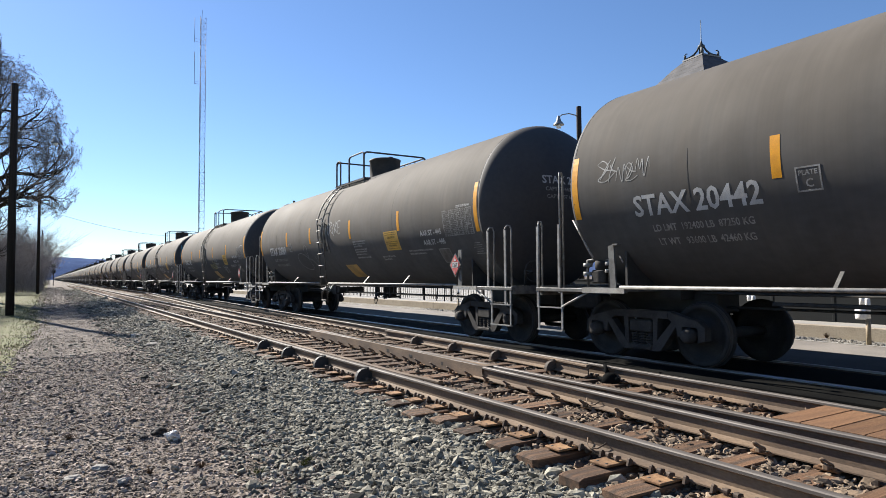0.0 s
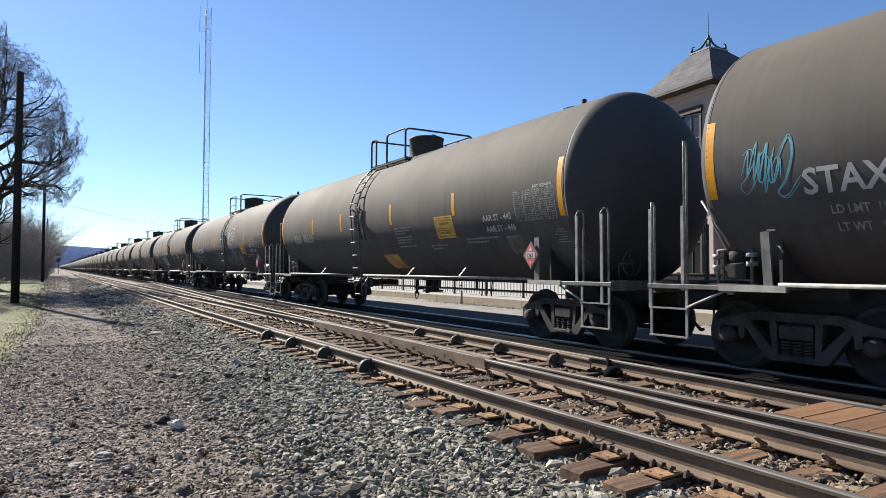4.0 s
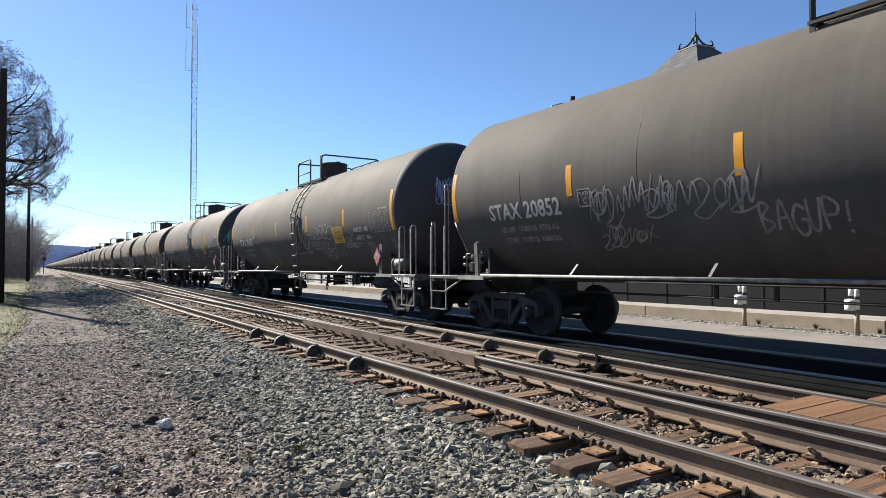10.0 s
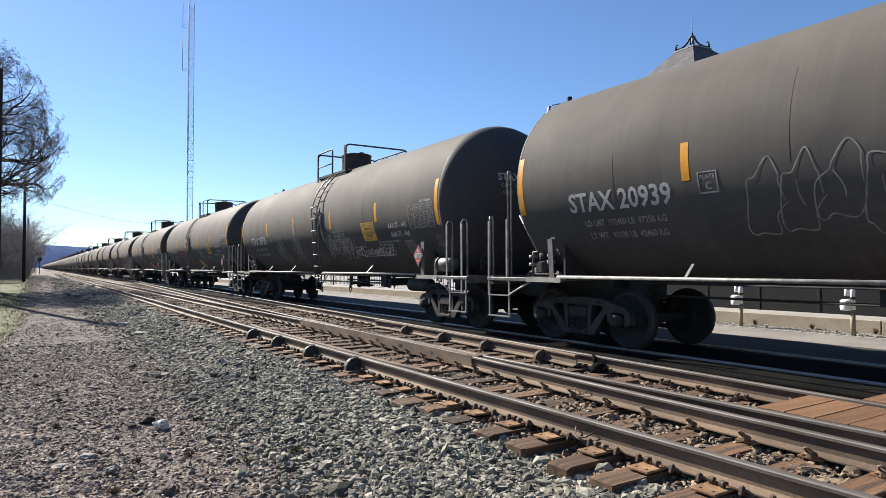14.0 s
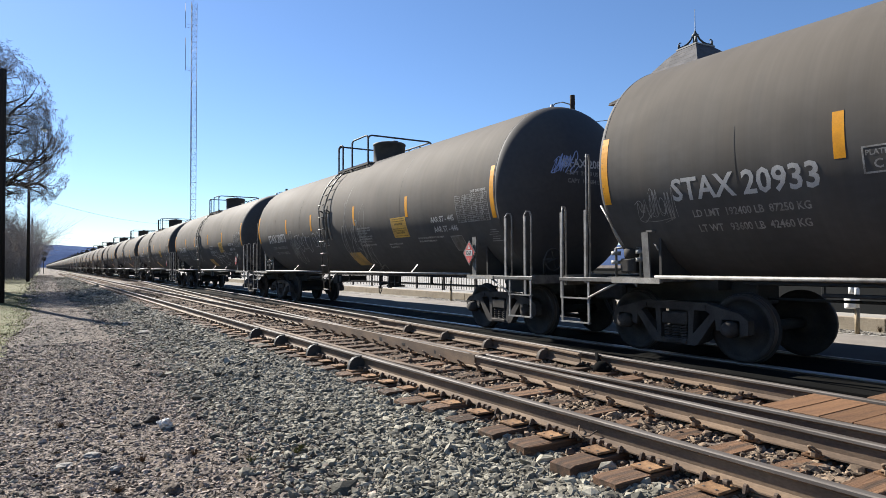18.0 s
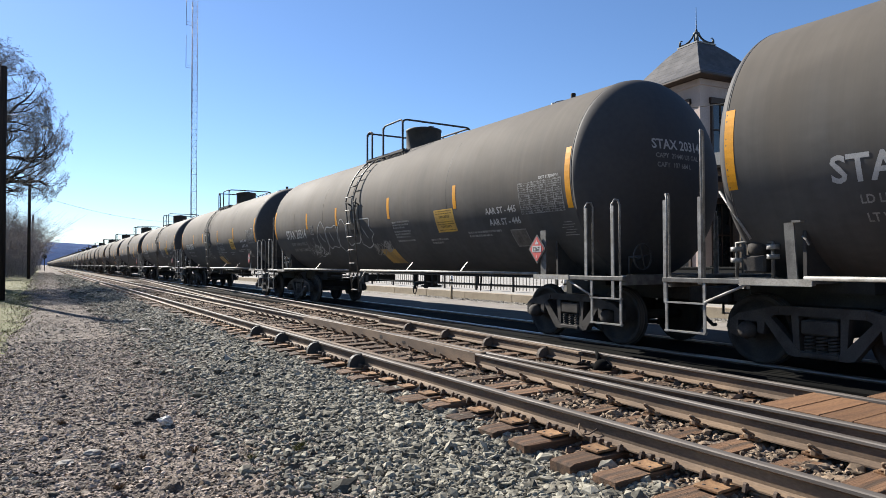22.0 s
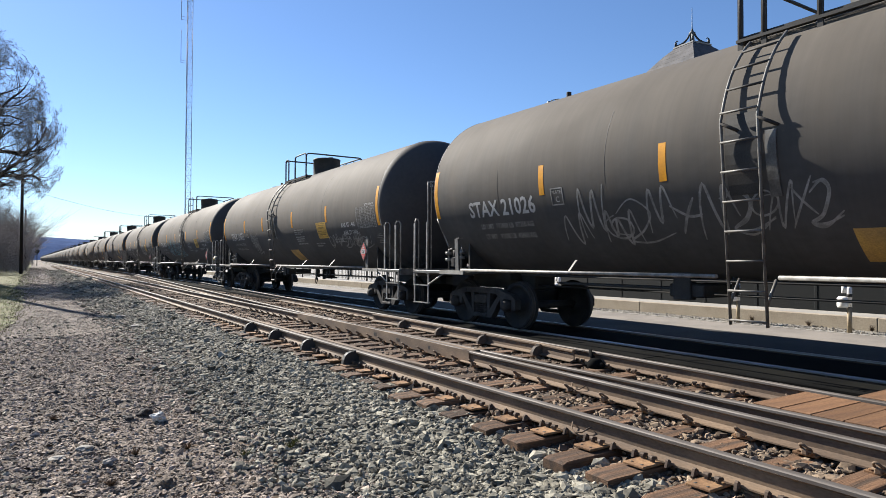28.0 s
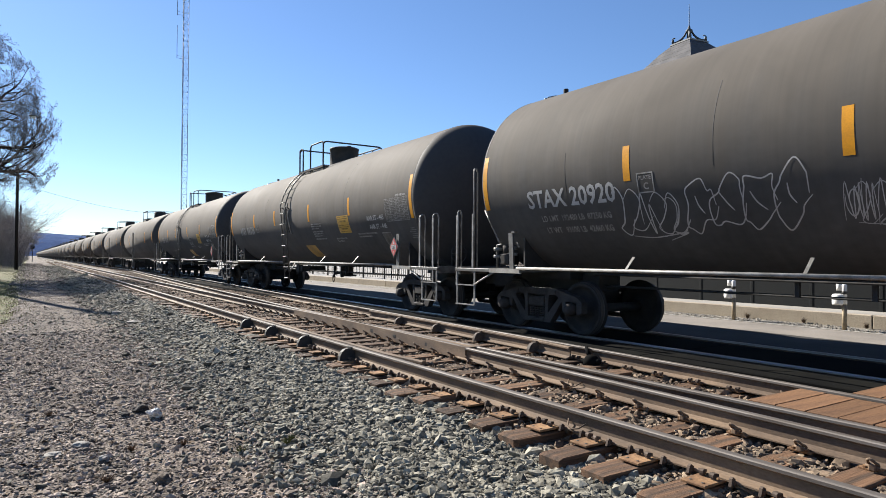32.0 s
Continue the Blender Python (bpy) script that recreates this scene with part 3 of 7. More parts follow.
        t.v = [(x, y + c.uniform(-0.008, 0.008), z + c.uniform(-0.006, 0.004)) for x, y, z in t.v]
        shapes.append(t.mesh("tie", M_TIE))
    y, i = -5.5, 0
    far = Form()
    while y < 160:
        left = 3.16 + 0.022 * min(max(y, 0), 9) + rng.uniform(-0.06, 0.06)
        right = max(5.85, rail_c(y) + 1.511 + 0.55) if y < 62 else 5.85
        right += rng.uniform(-0.04, 0.08)
        z = rng.uniform(-0.014, 0.008)
        if y < 62:
            t = part("tie", shapes[i % 4], None, near)
            t.matrix_basis = pose((left + right) / 2, y, z, 0, 0, rng.uniform(-1.6, 1.6)) @ Matrix.Diagonal((right - left, 1, 1, 1))
            if 0.5 < y < 34:
                p = part("tie_plate", wide if y < 16 else plate, None, near)
                p.matrix_basis = pose(RAIL_A, y, 0.003)
                if y < 16:
                    part("spike_hole", hole, None, p)
                    for sx, sy in ((-0.098, 0.050), (-0.112, -0.042)):
                        part("spike", spike, None, p).matrix_basis = pose(sx, sy, 0.017, 0, 0, rng.uniform(-14, 14))
                d = rail_c(y) + 1.511
                part("tie_plate", plate, None, near).matrix_basis = pose(d, y, 0.003, 0, 0, 180)
                if y < 18:
                    part("rail_clip", clip, None, near).matrix_basis = pose(min(rail_c(y), RAIL_B) - 0.115, y + rng.uniform(-0.02, 0.02), 0.018, 0, 0, rng.uniform(-12, 12))
                    for sy in (0.145, -0.145):
                        part("rail_anchor", anchor, None, near).matrix_basis = pose(RAIL_A, y + sy, 0.04, 0, 0, rng.uniform(-5, 5))
                    for sy in (0.05, -0.05):
                        part("spike", spike, None, near).matrix_basis = pose(rail_c(y) + 1.511 - 0.10, y + sy, 0.02, 0, 0, rng.uniform(-14, 14))
                    part("tie_plate", plate, None, near).matrix_basis = pose(min(rail_c(y), RAIL_B), y, 0.003)
        else:
            far.box(left, right, y - 0.11, y + 0.11, -0.17, z)
        y += 0.50 + rng.uniform(-0.025, 0.025)
        i += 1
    part("distant_ties", far, M_TIE, near, kind="stuff")
    # bond wires looped round the rail joints
    for x, y in ((RAIL_A - 0.05, 3.75), (rail_c(5.0) - 0.05, 5.0), (rail_c(3.35) + 1.46, 3.42)):
        part("bond_wire", Form().tube([(x + 0.03, y - 0.10, 0.10), (x - 0.02, y - 0.06, 0.06), (x - 0.03, y, 0.045), (x - 0.02, y + 0.06, 0.06), (x + 0.03, y + 0.10, 0.10)], 0.007, 6), M_RAIL, near)

    main = thing("main_track", "main line track with bright rails under the train", "railway track", kind="structure")
    for d in (-0.7555, 0.7555):
        rail(main, [(main_x(y) + d, y) for y in (-60, 3, 7, 11, 15, 19, 23, 27, 30, 900)], TRAIN_TOP)
    rng = random.Random(9)
    more = Form()
    y, i = -8.0, 0
    while y < 120:
        if -4 < y < 40:
            part("tie", shapes[i % 4], None, main).matrix_basis = pose(TRAIN_X, y, -0.085, 0, 0, rng.uniform(-0.7, 0.7)) @ Matrix.Diagonal((2.6, 1, 1, 1))
        else:
            more.box(TRAIN_X - 1.3, TRAIN_X + 1.3, y - 0.11, y + 0.11, -0.25, -0.085)
        y += 0.53
        i += 1
    part("distant_ties", more, M_TIE, main, kind="stuff")

    # timber crossing between and beyond the rails of the crossover
    crossing = thing("crossing_deck", "reddish timber planks of a track crossing", "track crossing", kind="structure")
    def plank(x0, x1, y0, y1, top):
        f = Form().box(0, x1 - x0 - 0.008, 0, y1 - y0, -0.16, 0.0, 0.005)
        part("plank", f, M_PLANK, crossing).matrix_basis = pose(x0, y0, top)
    for k in range(24):
        y = 3.28 - 0.255 * (k + 1)
        d = rail_c(y) + 1.511
        plank(5.45, d - 0.10, y, y + 0.249, TOP - 0.012 - 0.0015 * (k % 3))
        plank(d + 0.16, 7.72, y - 0.35, y - 0.101, TOP - 0.018 - 0.0015 * ((k + 1) % 3))
    plank(3.95, 4.2, -4.0, 0.6, TOP - 0.012)
    plank(4.2, 4.5, -4.0, 0.6, TOP - 0.012)


build_ground()
build_tracks()


# ---- the train ----
PITCH, SPEED = 18.17, 14.058
RADIUS, AXIS, HALF, BULGE = 1.72, 2.765, 7.74, 0.80
WHEEL = 0.457


def on_tank(y, z, lift=0.0, side=-1):
    """A point of the tank's side at a height above the rail."""
    s = max(-1, min(1, (z - AXIS) / RADIUS))
    c = math.sqrt(1 - s * s)
    return (side * (RADIUS + lift) * c, y, AXIS + (RADIUS + lift) * s)


def patch(y0, y1, z0, z1, lift=0.0025, skew=0.0, n=10):
    """A thin sheet laid on the tank's near side."""
    f = Form()
    vs = []
    for l in (lift, -0.01):
        for i in range(n + 1):
            z = z0 + (z1 - z0) * i / n
            vs += [on_tank(y0 + skew * i / n, z, l), on_tank(y1 + skew * i / n, z, l)]
    m = 2 * (n + 1)
    fs = []
    for i in range(n):
        fs += [(2 * i, 2 * i + 1, 2 * i + 3, 2 * i + 2), (m + 2 * i, m + 2 * i + 2, m + 2 * i + 3, m + 2 * i + 1)]
        fs += [(2 * i, 2 * i + 2, m + 2 * i + 2, m + 2 * i), (2 * i + 1, m + 2 * i + 1, m + 2 * i + 3, 2 * i + 3)]
    fs += [(0, m, m + 1, 1), (2 * n, 2 * n + 1, m + 2 * n + 1, m + 2 * n)]
    return f.add(vs, fs)


def bent(points, r=0.12, n=4):
    """A path whose corners are rounded."""
    P = [Vector(p) for p in points]
    out = [P[0]]
    for a, b, c in zip(P, P[1:], P[2:]):
        u, w = (a - b), (c - b)
        d = min(r, u.length * 0.45, w.length * 0.45)
        p, q = b + u.normalized() * d, b + w.normalized() * d
        for i in range(n + 1):
            t = i / n
            out.append(p * (1 - t) ** 2 + b * 2 * t * (1 - t) + q * t ** 2)
    return out + [P[-1]]


TEXTS = {}


def text_shape(text):
    """The outlines of a text of size 1, filled: its points and faces."""
    if text not in TEXTS:
        cu = bpy.data.curves.new("text", "FONT")
        cu.body, cu.size, cu.resolution_u, cu.offset = text, 1.0, 2, 0.022
        ob = bpy.data.objects.new("text", cu)
        scene.collection.objects.link(ob)
        me = bpy.data.meshes.new_from_object(ob.evaluated_get(bpy.context.evaluated_depsgraph_get()))
        bpy.data.objects.remove(ob)
        bpy.data.curves.remove(cu)
        bm = bmesh.new()
        bm.from_mesh(me)
        for i in range(1, 7):
            bmesh.ops.bisect_plane(bm, geom=bm.verts[:] + bm.edges[:] + bm.faces[:], plane_co=(0, 0.12 * i, 0), plane_no=(0, 1, 0))
        bm.to_mesh(me)
        bm.free()
        TEXTS[text] = ([(v.co.x, v.co.y) for v in me.vertices], [tuple(p.vertices) for p in me.polygons])
        bpy.data.meshes.remove(me)
    return TEXTS[text]


def lettering(text, size, place):
    """Text as a thin mesh; place turns (right, up) of the text into a point."""
    vs, fs = text_shape(text)
    return Form().add([place(u * size, w * size) for u, w in vs], fs)


def side_text(text, size, y_left, z_base, stretch=1.0):
    return lettering(text, size, lambda u, w: on_tank(y_left - u * stretch, z_base + w, 0.0025))


def head_y(x, z, lift=0.0):
    """The leading head's surface."""
    q = 1 - (x * x + (z - AXIS) ** 2) / RADIUS ** 2
    return -HALF - BULGE * math.sqrt(max(0.0, q)) - lift


def head_text(text, size, x_left, z_base):
    return lettering(text, size, lambda u, w: (x_left + u, head_y(x_left + u, z_base + w, 0.004), z_base + w))


def stroke(points, width, place, taper=0.0):
    """A brushed line through (u, w) points laid on a surface by place; taper thins its ends."""
    f = Form()
    pts = [Vector(p) for p in points]
    vs = []
    for i, p in enumerate(pts):
        d = (pts[min(i + 1, len(pts) - 1)] - pts[max(i - 1, 0)])
        d = d.normalized() if d.length > 1e-6 else Vector((1, 0))
        s = Vector((-d.y, d.x)) * width * 0.5 * (1 - taper * abs(2 * i / max(1, len(pts) - 1) - 1) ** 3)
        vs += [place(*(p + s)), place(*(p - s))]
    return f.add(vs, [(2 * i, 2 * i + 1, 2 * i + 3, 2 * i + 2) for i in range(len(pts) - 1)])


def smooth_line(knots, q=9):
    """A soft curve through the points."""
    V, pts = [Vector(p) for p in knots], []
    for i in range(len(V) - 1):
        a, b, c, d = V[max(0, i - 1)], V[i], V[i + 1], V[min(len(V) - 1, i + 2)]
        for k in range(q):
            t = k / q
            pts.append(0.5 * ((2 * b) + (c - a) * t + (2 * a - 5 * b + 4 * c - d) * t * t + (3 * b - a - 3 * c + d) * t ** 3))
    return pts + [V[-1]]


def flourish(rng, kind):
    """One sweep of a spraying arm in a unit cell: a loop, a jagged run, a hook or crossed flicks."""
    r = lambda a: rng.uniform(-a, a)
    if kind == "loop":
        a0, turns, flat = rng.uniform(0, 6.3), rng.uniform(1.1, 1.7), rng.uniform(0.28, 0.5)
        return [[(0.45 + 0.25 * q / 9 + flat * math.cos(a0 + 6.28 * turns * q / 9), 0.5 + (0.48 - 0.02 * q) * math.sin(a0 + 6.28 * turns * q / 9)) for q in range(10)]]
    if kind == "jag":
        n = rng.choice((4, 5, 6))
        return [[(1.15 * q / n + r(0.06), (1.0 + r(0.2) if q % 2 else 0.05 + r(0.25))) for q in range(n + 1)]]
    if kind == "hook":
        return [[(-0.1 + r(0.1), 0.75 + r(0.2)), (0.35, 1.05 + r(0.1)), (0.75 + r(0.1), 0.7), (0.5, 0.2 + r(0.1)), (0.05, -0.1), (0.6, -0.22 + r(0.1)), (1.3, 0.15 + r(0.1))]]
    return [[(0.1 + r(0.2), -0.1 + r(0.1)), (0.5 + r(0.1), 0.55), (0.75 + r(0.2), 1.15 + r(0.1))], [(0.15 + r(0.2), 0.9 + r(0.1)), (0.6 + r(0.1), 0.5), (1.1 + r(0.1), 0.35 + r(0.2))]]


def scribble(rng, width, height, letters, weight, place):
    """A spray-painted tag that cannot be read: loops, jagged runs and flicks that lean and run into each other."""
    out, w, slant = Form(), width / letters, rng.uniform(0.0, 0.35)
    kinds = [rng.choice(("loop", "jag", "jag", "hook", "flick")) for k in range(letters)]
    for k, kind in enumerate(kinds):
        big, base, wide = rng.uniform(0.6, 1.1), rng.uniform(-0.12, 0.2), rng.uniform(1.0, 1.5)
        for line in flourish(rng, kind) + (flourish(rng, "jag" if kind == "loop" else "hook") if rng.random() < 0.45 else []):
            knots = [(w * (k + wide * u) + slant * height * v, height * (base + big * v)) for u, v in line]
            f = stroke(smooth_line(knots, 7), weight * rng.uniform(0.45, 0.75), place, 0.6)
            out.add(f.v, f.f)
    if letters > 4 and rng.random() < 0.6:
        y0 = -0.16 * height
        f = stroke(smooth_line([(width * 0.15, y0), (width * 0.5, y0 - 0.06 * height), (width * 1.0, y0 + 0.05 * height), (width * 0.7, y0 - 0.15 * height)]), weight * 0.5, place, 0.6)
        out.add(f.v, f.f)
    return out


def build_truck(car, y, full=True):
    """A two-axle bogie: bolster, side frames, springs, wheelsets."""
    t = part("truck", Form().box(-0.95, 0.95, -0.2, 0.2, 0.42, 0.72, 0.03).box(-0.25, 0.25, -0.25, 0.25, 0.7, 0.85), M_FRAME, car)
    t.matrix_basis = pose(0, y, 0)
    for s in (-1, 1):
        x0, x1 = sorted((s * 0.93, s * 1.07))
        f = Form()
        f.slab([(-1.14, 0.40), (-1.02, 0.36), (-1.02, 0.58), (-0.76, 0.58), (-0.76, 0.44), (-0.68, 0.42), (-0.66, 0.60), (-0.52, 0.68), (0.52, 0.68), (0.66, 0.60), (0.68, 0.42), (0.76, 0.44), (0.76, 0.58), (1.02, 0.58), (1.02, 0.36), (1.14, 0.40), (1.14, 0.58), (1.02, 0.67), (0.78, 0.72), (0.52, 0.79), (-0.52, 0.79), (-0.78, 0.72), (-1.02, 0.67), (-1.14, 0.58)], "x", x0, x1)
        for e in (-1, 1):
            f.slab([(e * 0.72, 0.66), (e * 0.58, 0.64), (e * 0.24, 0.27), (e * 0.30, 0.19), (e * 0.38, 0.20)], "x", x0 + 0.004, x1 - 0.004)
            f.slab([(e * 0.23, 0.26), (e * 0.30, 0.26), (e * 0.33, 0.69), (e * 0.24, 0.69)], "x", x0 + 0.008, x1 - 0.008)
            f.box(min(s * 1.06, s * 1.085), max(s * 1.06, s * 1.085), e * 0.50 - 0.02, e * 0.50 + 0.02, 0.70, 0.76)
        f.slab([(-0.34, 0.185), (0.34, 0.185), (0.30, 0.265), (-0.30, 0.265)], "x", x0 + 0.002, x1 - 0.002)
        fr = part("side_frame", f, M_SIDEFRAME, t, "dusty cast steel side frame")
        part("bolster_end", Form().box(min(s * 0.9, s * 1.08), max(s * 0.9, s * 1.08), -0.21, 0.21, 0.46, 0.64, 0.02), M_SIDEFRAME, t)
        part("spring_plank", Form().box(min(s * 0.90, s * 1.10), max(s * 0.90, s * 1.10), -0.22, 0.22, 0.20, 0.255, 0.01), M_SIDEFRAME, t)
        if full and s < 0:
            for dy in (-0.14, 0.0, 0.14):
                coil = [(s * 1.0 + 0.055 * math.cos(a), dy + 0.055 * math.sin(a), 0.25 + 0.20 * a / (5 * 2 * math.pi)) for a in [2 * math.pi * i / 8 for i in range(41)]]
                part("spring", Form().tube(coil, 0.016, 5), M_SIDEFRAME, t)
        for dy in (-0.89, 0.89):
            part("bearing_cap", Form().lathe([(0.11, s * 1.0), (0.115, s * 1.10), (0.09, s * 1.17), (0.05, s * 1.19), (0.0, s * 1.19)], 12, "x", (0, dy, WHEEL)), M_SIDEFRAME, t)
    for dy in (-0.89, 0.89):
        f = Form()
        f.lathe([(0.08, -1.0), (0.08, 1.0)], 12, "x")
        for s in (-1, 1):
            f.lathe([(0.08, s * 0.67), (0.14, s * 0.67), (0.15, s * 0.70), (0.36, s * 0.71), (0.39, s * 0.685), (0.487, s * 0.685), (0.487, s * 0.715), (0.462, s * 0.73), (0.455, s * 0.82), (0.40, s * 0.825), (0.375, s * 0.80), (0.36, s * 0.77), (0.17, s * 0.74), (0.14, s * 0.82), (0.08, s * 0.83)], 32, "x")
        w = part("wheelset", f, M_FRAME, t, "steel wheels on an axle, treads worn bright")
        w.matrix_basis = pose(0, dy, WHEEL)
        for s in (-1, 1):
            part("tread", Form().lathe([(0.4575, s * 0.815), (0.464, s * 0.735)], 32, "x", cap=False), M_TREAD, w)
    return t


def ladder_x(z):
    """How far out the side ladder stands at a height; its foot leans in."""
    return 1.61 + 0.19 * min(1.0, (z - 0.56) / 2.0)


def build_car(cylinder):
    """One tank car. Its origin is on the rail top at mid-length; -y leads."""
    car = thing("tank_car", "dusty black railway tank car with yellow reflective marks", "tank car", "tank cars of the train")
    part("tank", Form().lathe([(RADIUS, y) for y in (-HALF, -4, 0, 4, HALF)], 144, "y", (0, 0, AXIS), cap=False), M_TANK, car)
    for e in (-1, 1):
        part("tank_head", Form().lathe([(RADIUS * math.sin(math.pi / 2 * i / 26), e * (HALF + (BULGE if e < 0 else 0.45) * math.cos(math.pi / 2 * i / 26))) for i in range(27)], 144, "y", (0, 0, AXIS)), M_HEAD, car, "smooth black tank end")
        ring = [(RADIUS - 0.01, e * (HALF - 0.010)), (RADIUS + 0.002, e * (HALF - 0.008)), (RADIUS + 0.002, e * (HALF + 0.006)), (RADIUS - 0.01, e * (HALF + 0.008))]
        part("rim_band", Form().lathe(ring, 144, "y", (0, 0, AXIS)), M_HEAD, car)
    # the jacket's open laps show as dark lines over part of the girth
    for y, z0, z1 in ((-4.0, 2.45, 3.9), (3.0, 2.5, 3.6), (5.6, 2.3, 3.0)):
        part("jacket_lap", patch(y - 0.005, y + 0.005, z0, z1, 0.002, 0, 14), M_BLACK, car)
    # underframe
    for s in (-1, 1):
        part("stub_sill", Form().box(-0.28, 0.28, min(s * 6.2, s * 8.35), max(s * 6.2, s * 8.35), 0.75, 1.12, 0.02).box(-0.6, 0.6, min(s * 6.6, s * 7.4), max(s * 6.6, s * 7.4), 0.95, 1.57), M_BLACK, car)
        c = part("coupler", Form().box(-0.09, 0.09, min(s * 8.3, s * 8.93), max(s * 8.3, s * 8.93), 0.74, 0.94, 0.02).box(-0.17, 0.15, min(s * 8.72, s * 9.14), max(s * 8.72, s * 9.14), 0.70, 0.99, 0.04), M_FRAME, car)
        part("air_hose", Form().tube([(0.3, s * 8.35, 0.85), (0.32, s * 8.5, 0.72), (0.3, s * 8.7, 0.45), (0.24, s * 8.88, 0.34), (0.15, s * 8.99, 0.36)], 0.028, 6), M_BLACK, car)
        deck = Form().box(-1.66, 1.66, min(s * 6.95, s * 8.71), max(s * 6.95, s * 8.71), 1.075, 1.10)
        deck.box(-1.67, -1.60, min(s * 6.75, s * 8.75), max(s * 6.75, s * 8.75), 1.065, 1.13, 0.008).box(1.60, 1.67, min(s * 6.75, s * 8.75), max(s * 6.75, s * 8.75), 1.065, 1.13, 0.008)
        deck.box(-1.60, 1.60, min(s * 8.65, s * 8.75), max(s * 8.65, s * 8.75), 1.0, 1.15)
        part("end_platform", deck, M_GREYBAR, car, "worn grey steel end platform")
        for e in (-1,):
            part("name_board", Form().box(e * 1.672 - 0.004, e * 1.672 + 0.004, min(s * 6.76, s * 7.62), max(s * 6.76, s * 7.62), 1.06, 1.14), M_BOARD, car, "pale grey lettered board")
        for e in (-1, 1):
            x = e * 1.65
            for a in ((7.97, 8.52) if s < 0 else (8.14, 8.68)):
                hoop = [(x, s * a, 1.10), (x, s * a, 2.20), (x - e * 0.03, s * (a + 0.03), 2.27), (x - e * 0.09, s * (a + 0.04), 2.27), (x - e * 0.12, s * (a + 0.05), 2.20), (x - e * 0.12, s * (a + 0.05), 1.10)]
                tall = 0.78 if s > 0 and a < 8.3 else 0.0
                hoop = [(px, py, pz + (tall if pz > 1.5 else 0)) for px, py, pz in hoop]
                post = Form().tube(hoop, 0.016, 6)
                post.box(x - 0.014, x + 0.006, min(s * a, s * (a + 0.05)), max(s * a, s * (a + 0.05)), 0.80 if a > 8.3 else 1.05, 2.18)
                part("grab_post", post, M_STEP, car)
            st = Form()
            for a in (8.11, 8.69):
                st.box(x - 0.010, x + 0.010, s * a - 0.019, s * a + 0.019, 0.40, 1.10)
            for z in (0.42, 0.80):
                st.box(x - 0.03, x + 0.03, min(s * 8.09, s * 8.71), max(s * 8.09, s * 8.71), z - 0.010, z + 0.010)
            st.tube([(x, s * 8.11, 0.82), (x + e * -0.02, s * 7.55, 1.06)], 0.018, 6)
            part("sill_step", st, M_STEP, car, "worn grey stirrup steps")
            part("saddle", Form().slab([(-1.35, 1.1), (1.35, 1.1), (1.35, 1.75), (0.9, 1.62), (0, 1.30), (-0.9, 1.62), (-1.35, 1.75)], "y", s * 7.0 - 0.02, s * 7.0 + 0.02), M_BLACK, car) if e < 0 else None
    # side rails with their gap at the ladder
    for e in (-1, 1):
        x = e * 1.65
        la, lb = (-0.95, -0.49) if cylinder else (0.57, 1.04)
        la, lb = (la, lb) if e < 0 else (-lb, -la)
        gaps = ((-6.85, la - 0.16), (lb + 0.16, 6.85))
        for a, b in gaps:
            part("side_rail", Form().tube([(x, a, 1.15), (x, b, 1.15)], 0.027, 8), M_STEP, car, "worn grey pipe along the side")
        for y in ((-4.05, 1.93, 4.45) if cylinder else (-4.4, -2.1, 3.85)):
            part("rail_bracket", Form().box(-0.006, 0.006, -0.022, 0.022, 0, 0.30, m=Matrix.Translation((x, y, 1.13)) @ Matrix.Rotation(-e * 0.75, 4, "Y")), M_GREYBAR, car)
        # ladder up to the top platform
        ya, yb = la, lb
        for y in (ya, yb):
            pts = [(e * ladder_x(0.56), y, 0.56), (e * ladder_x(3.05), y, 3.05)]
            for i in range(1, 8):
                a = radians(12 + 38 * i / 7)
                pts.append((e * (RADIUS + 0.085) * math.cos(a), y, AXIS + (RADIUS + 0.085) * math.sin(a)))
            part("ladder_rail", Form().tube(pts, 0.020, 6), M_GREYBAR, car)
        z = 0.62
        while z < 3.2 and e < 0:
            part("rung", Form().tube([(e * (ladder_x(z) + 0.01), ya, z), (e * (ladder_x(z) + 0.01), yb, z)], 0.015, 6), M_GREYBAR, car)
            z += 0.36
        for i in range(3 if e < 0 else 0):
            a = radians(22 + 10 * i)
            p = (e * (RADIUS + 0.095) * math.cos(a), AXIS + (RADIUS + 0.095) * math.sin(a))
            part("rung", Form().tube([(p[0], ya, p[1]), (p[0], yb, p[1])], 0.015, 6), M_BLACK, car)
        for y in (ya, yb) if e < 0 else ():
            part("ladder_brace", Form().tube([(e * ladder_x(0.80), y, 0.80), (e * 1.42, y, 1.12)], 0.02, 6), M_GREYBAR, car)
            part("ladder_brace", Form().tube([(e * ladder_x(3.0), y, 3.02), (e * 1.70, y - 0.20, 2.90)], 0.022, 6), M_FRAME, car)
    mid = -0.72 if cylinder else 0.81
    part("ladder_guard", patch(mid - 0.42, mid - 0.29, 2.10, 2.86, 0.022, 0, 8), M_GREYBAR, car, "grey steel strip beside the ladder")
    part("ladder_pad", patch(mid - 0.20, mid + 0.22, 2.15, 3.12, 0.014, 0, 8), M_BLACK, car, "black plate behind the ladder")
    # top platform, bonnet and railing
    p0, p1 = (-1.40, 0.88) if cylinder else (-0.88, 1.24)
    for x in (-1.05, 1.05):
        part("platform_beam", Form().box(x - 0.03, x + 0.03, p0 - 0.05, p1 + 0.05, 4.215, 4.255), M_BLACK, car)
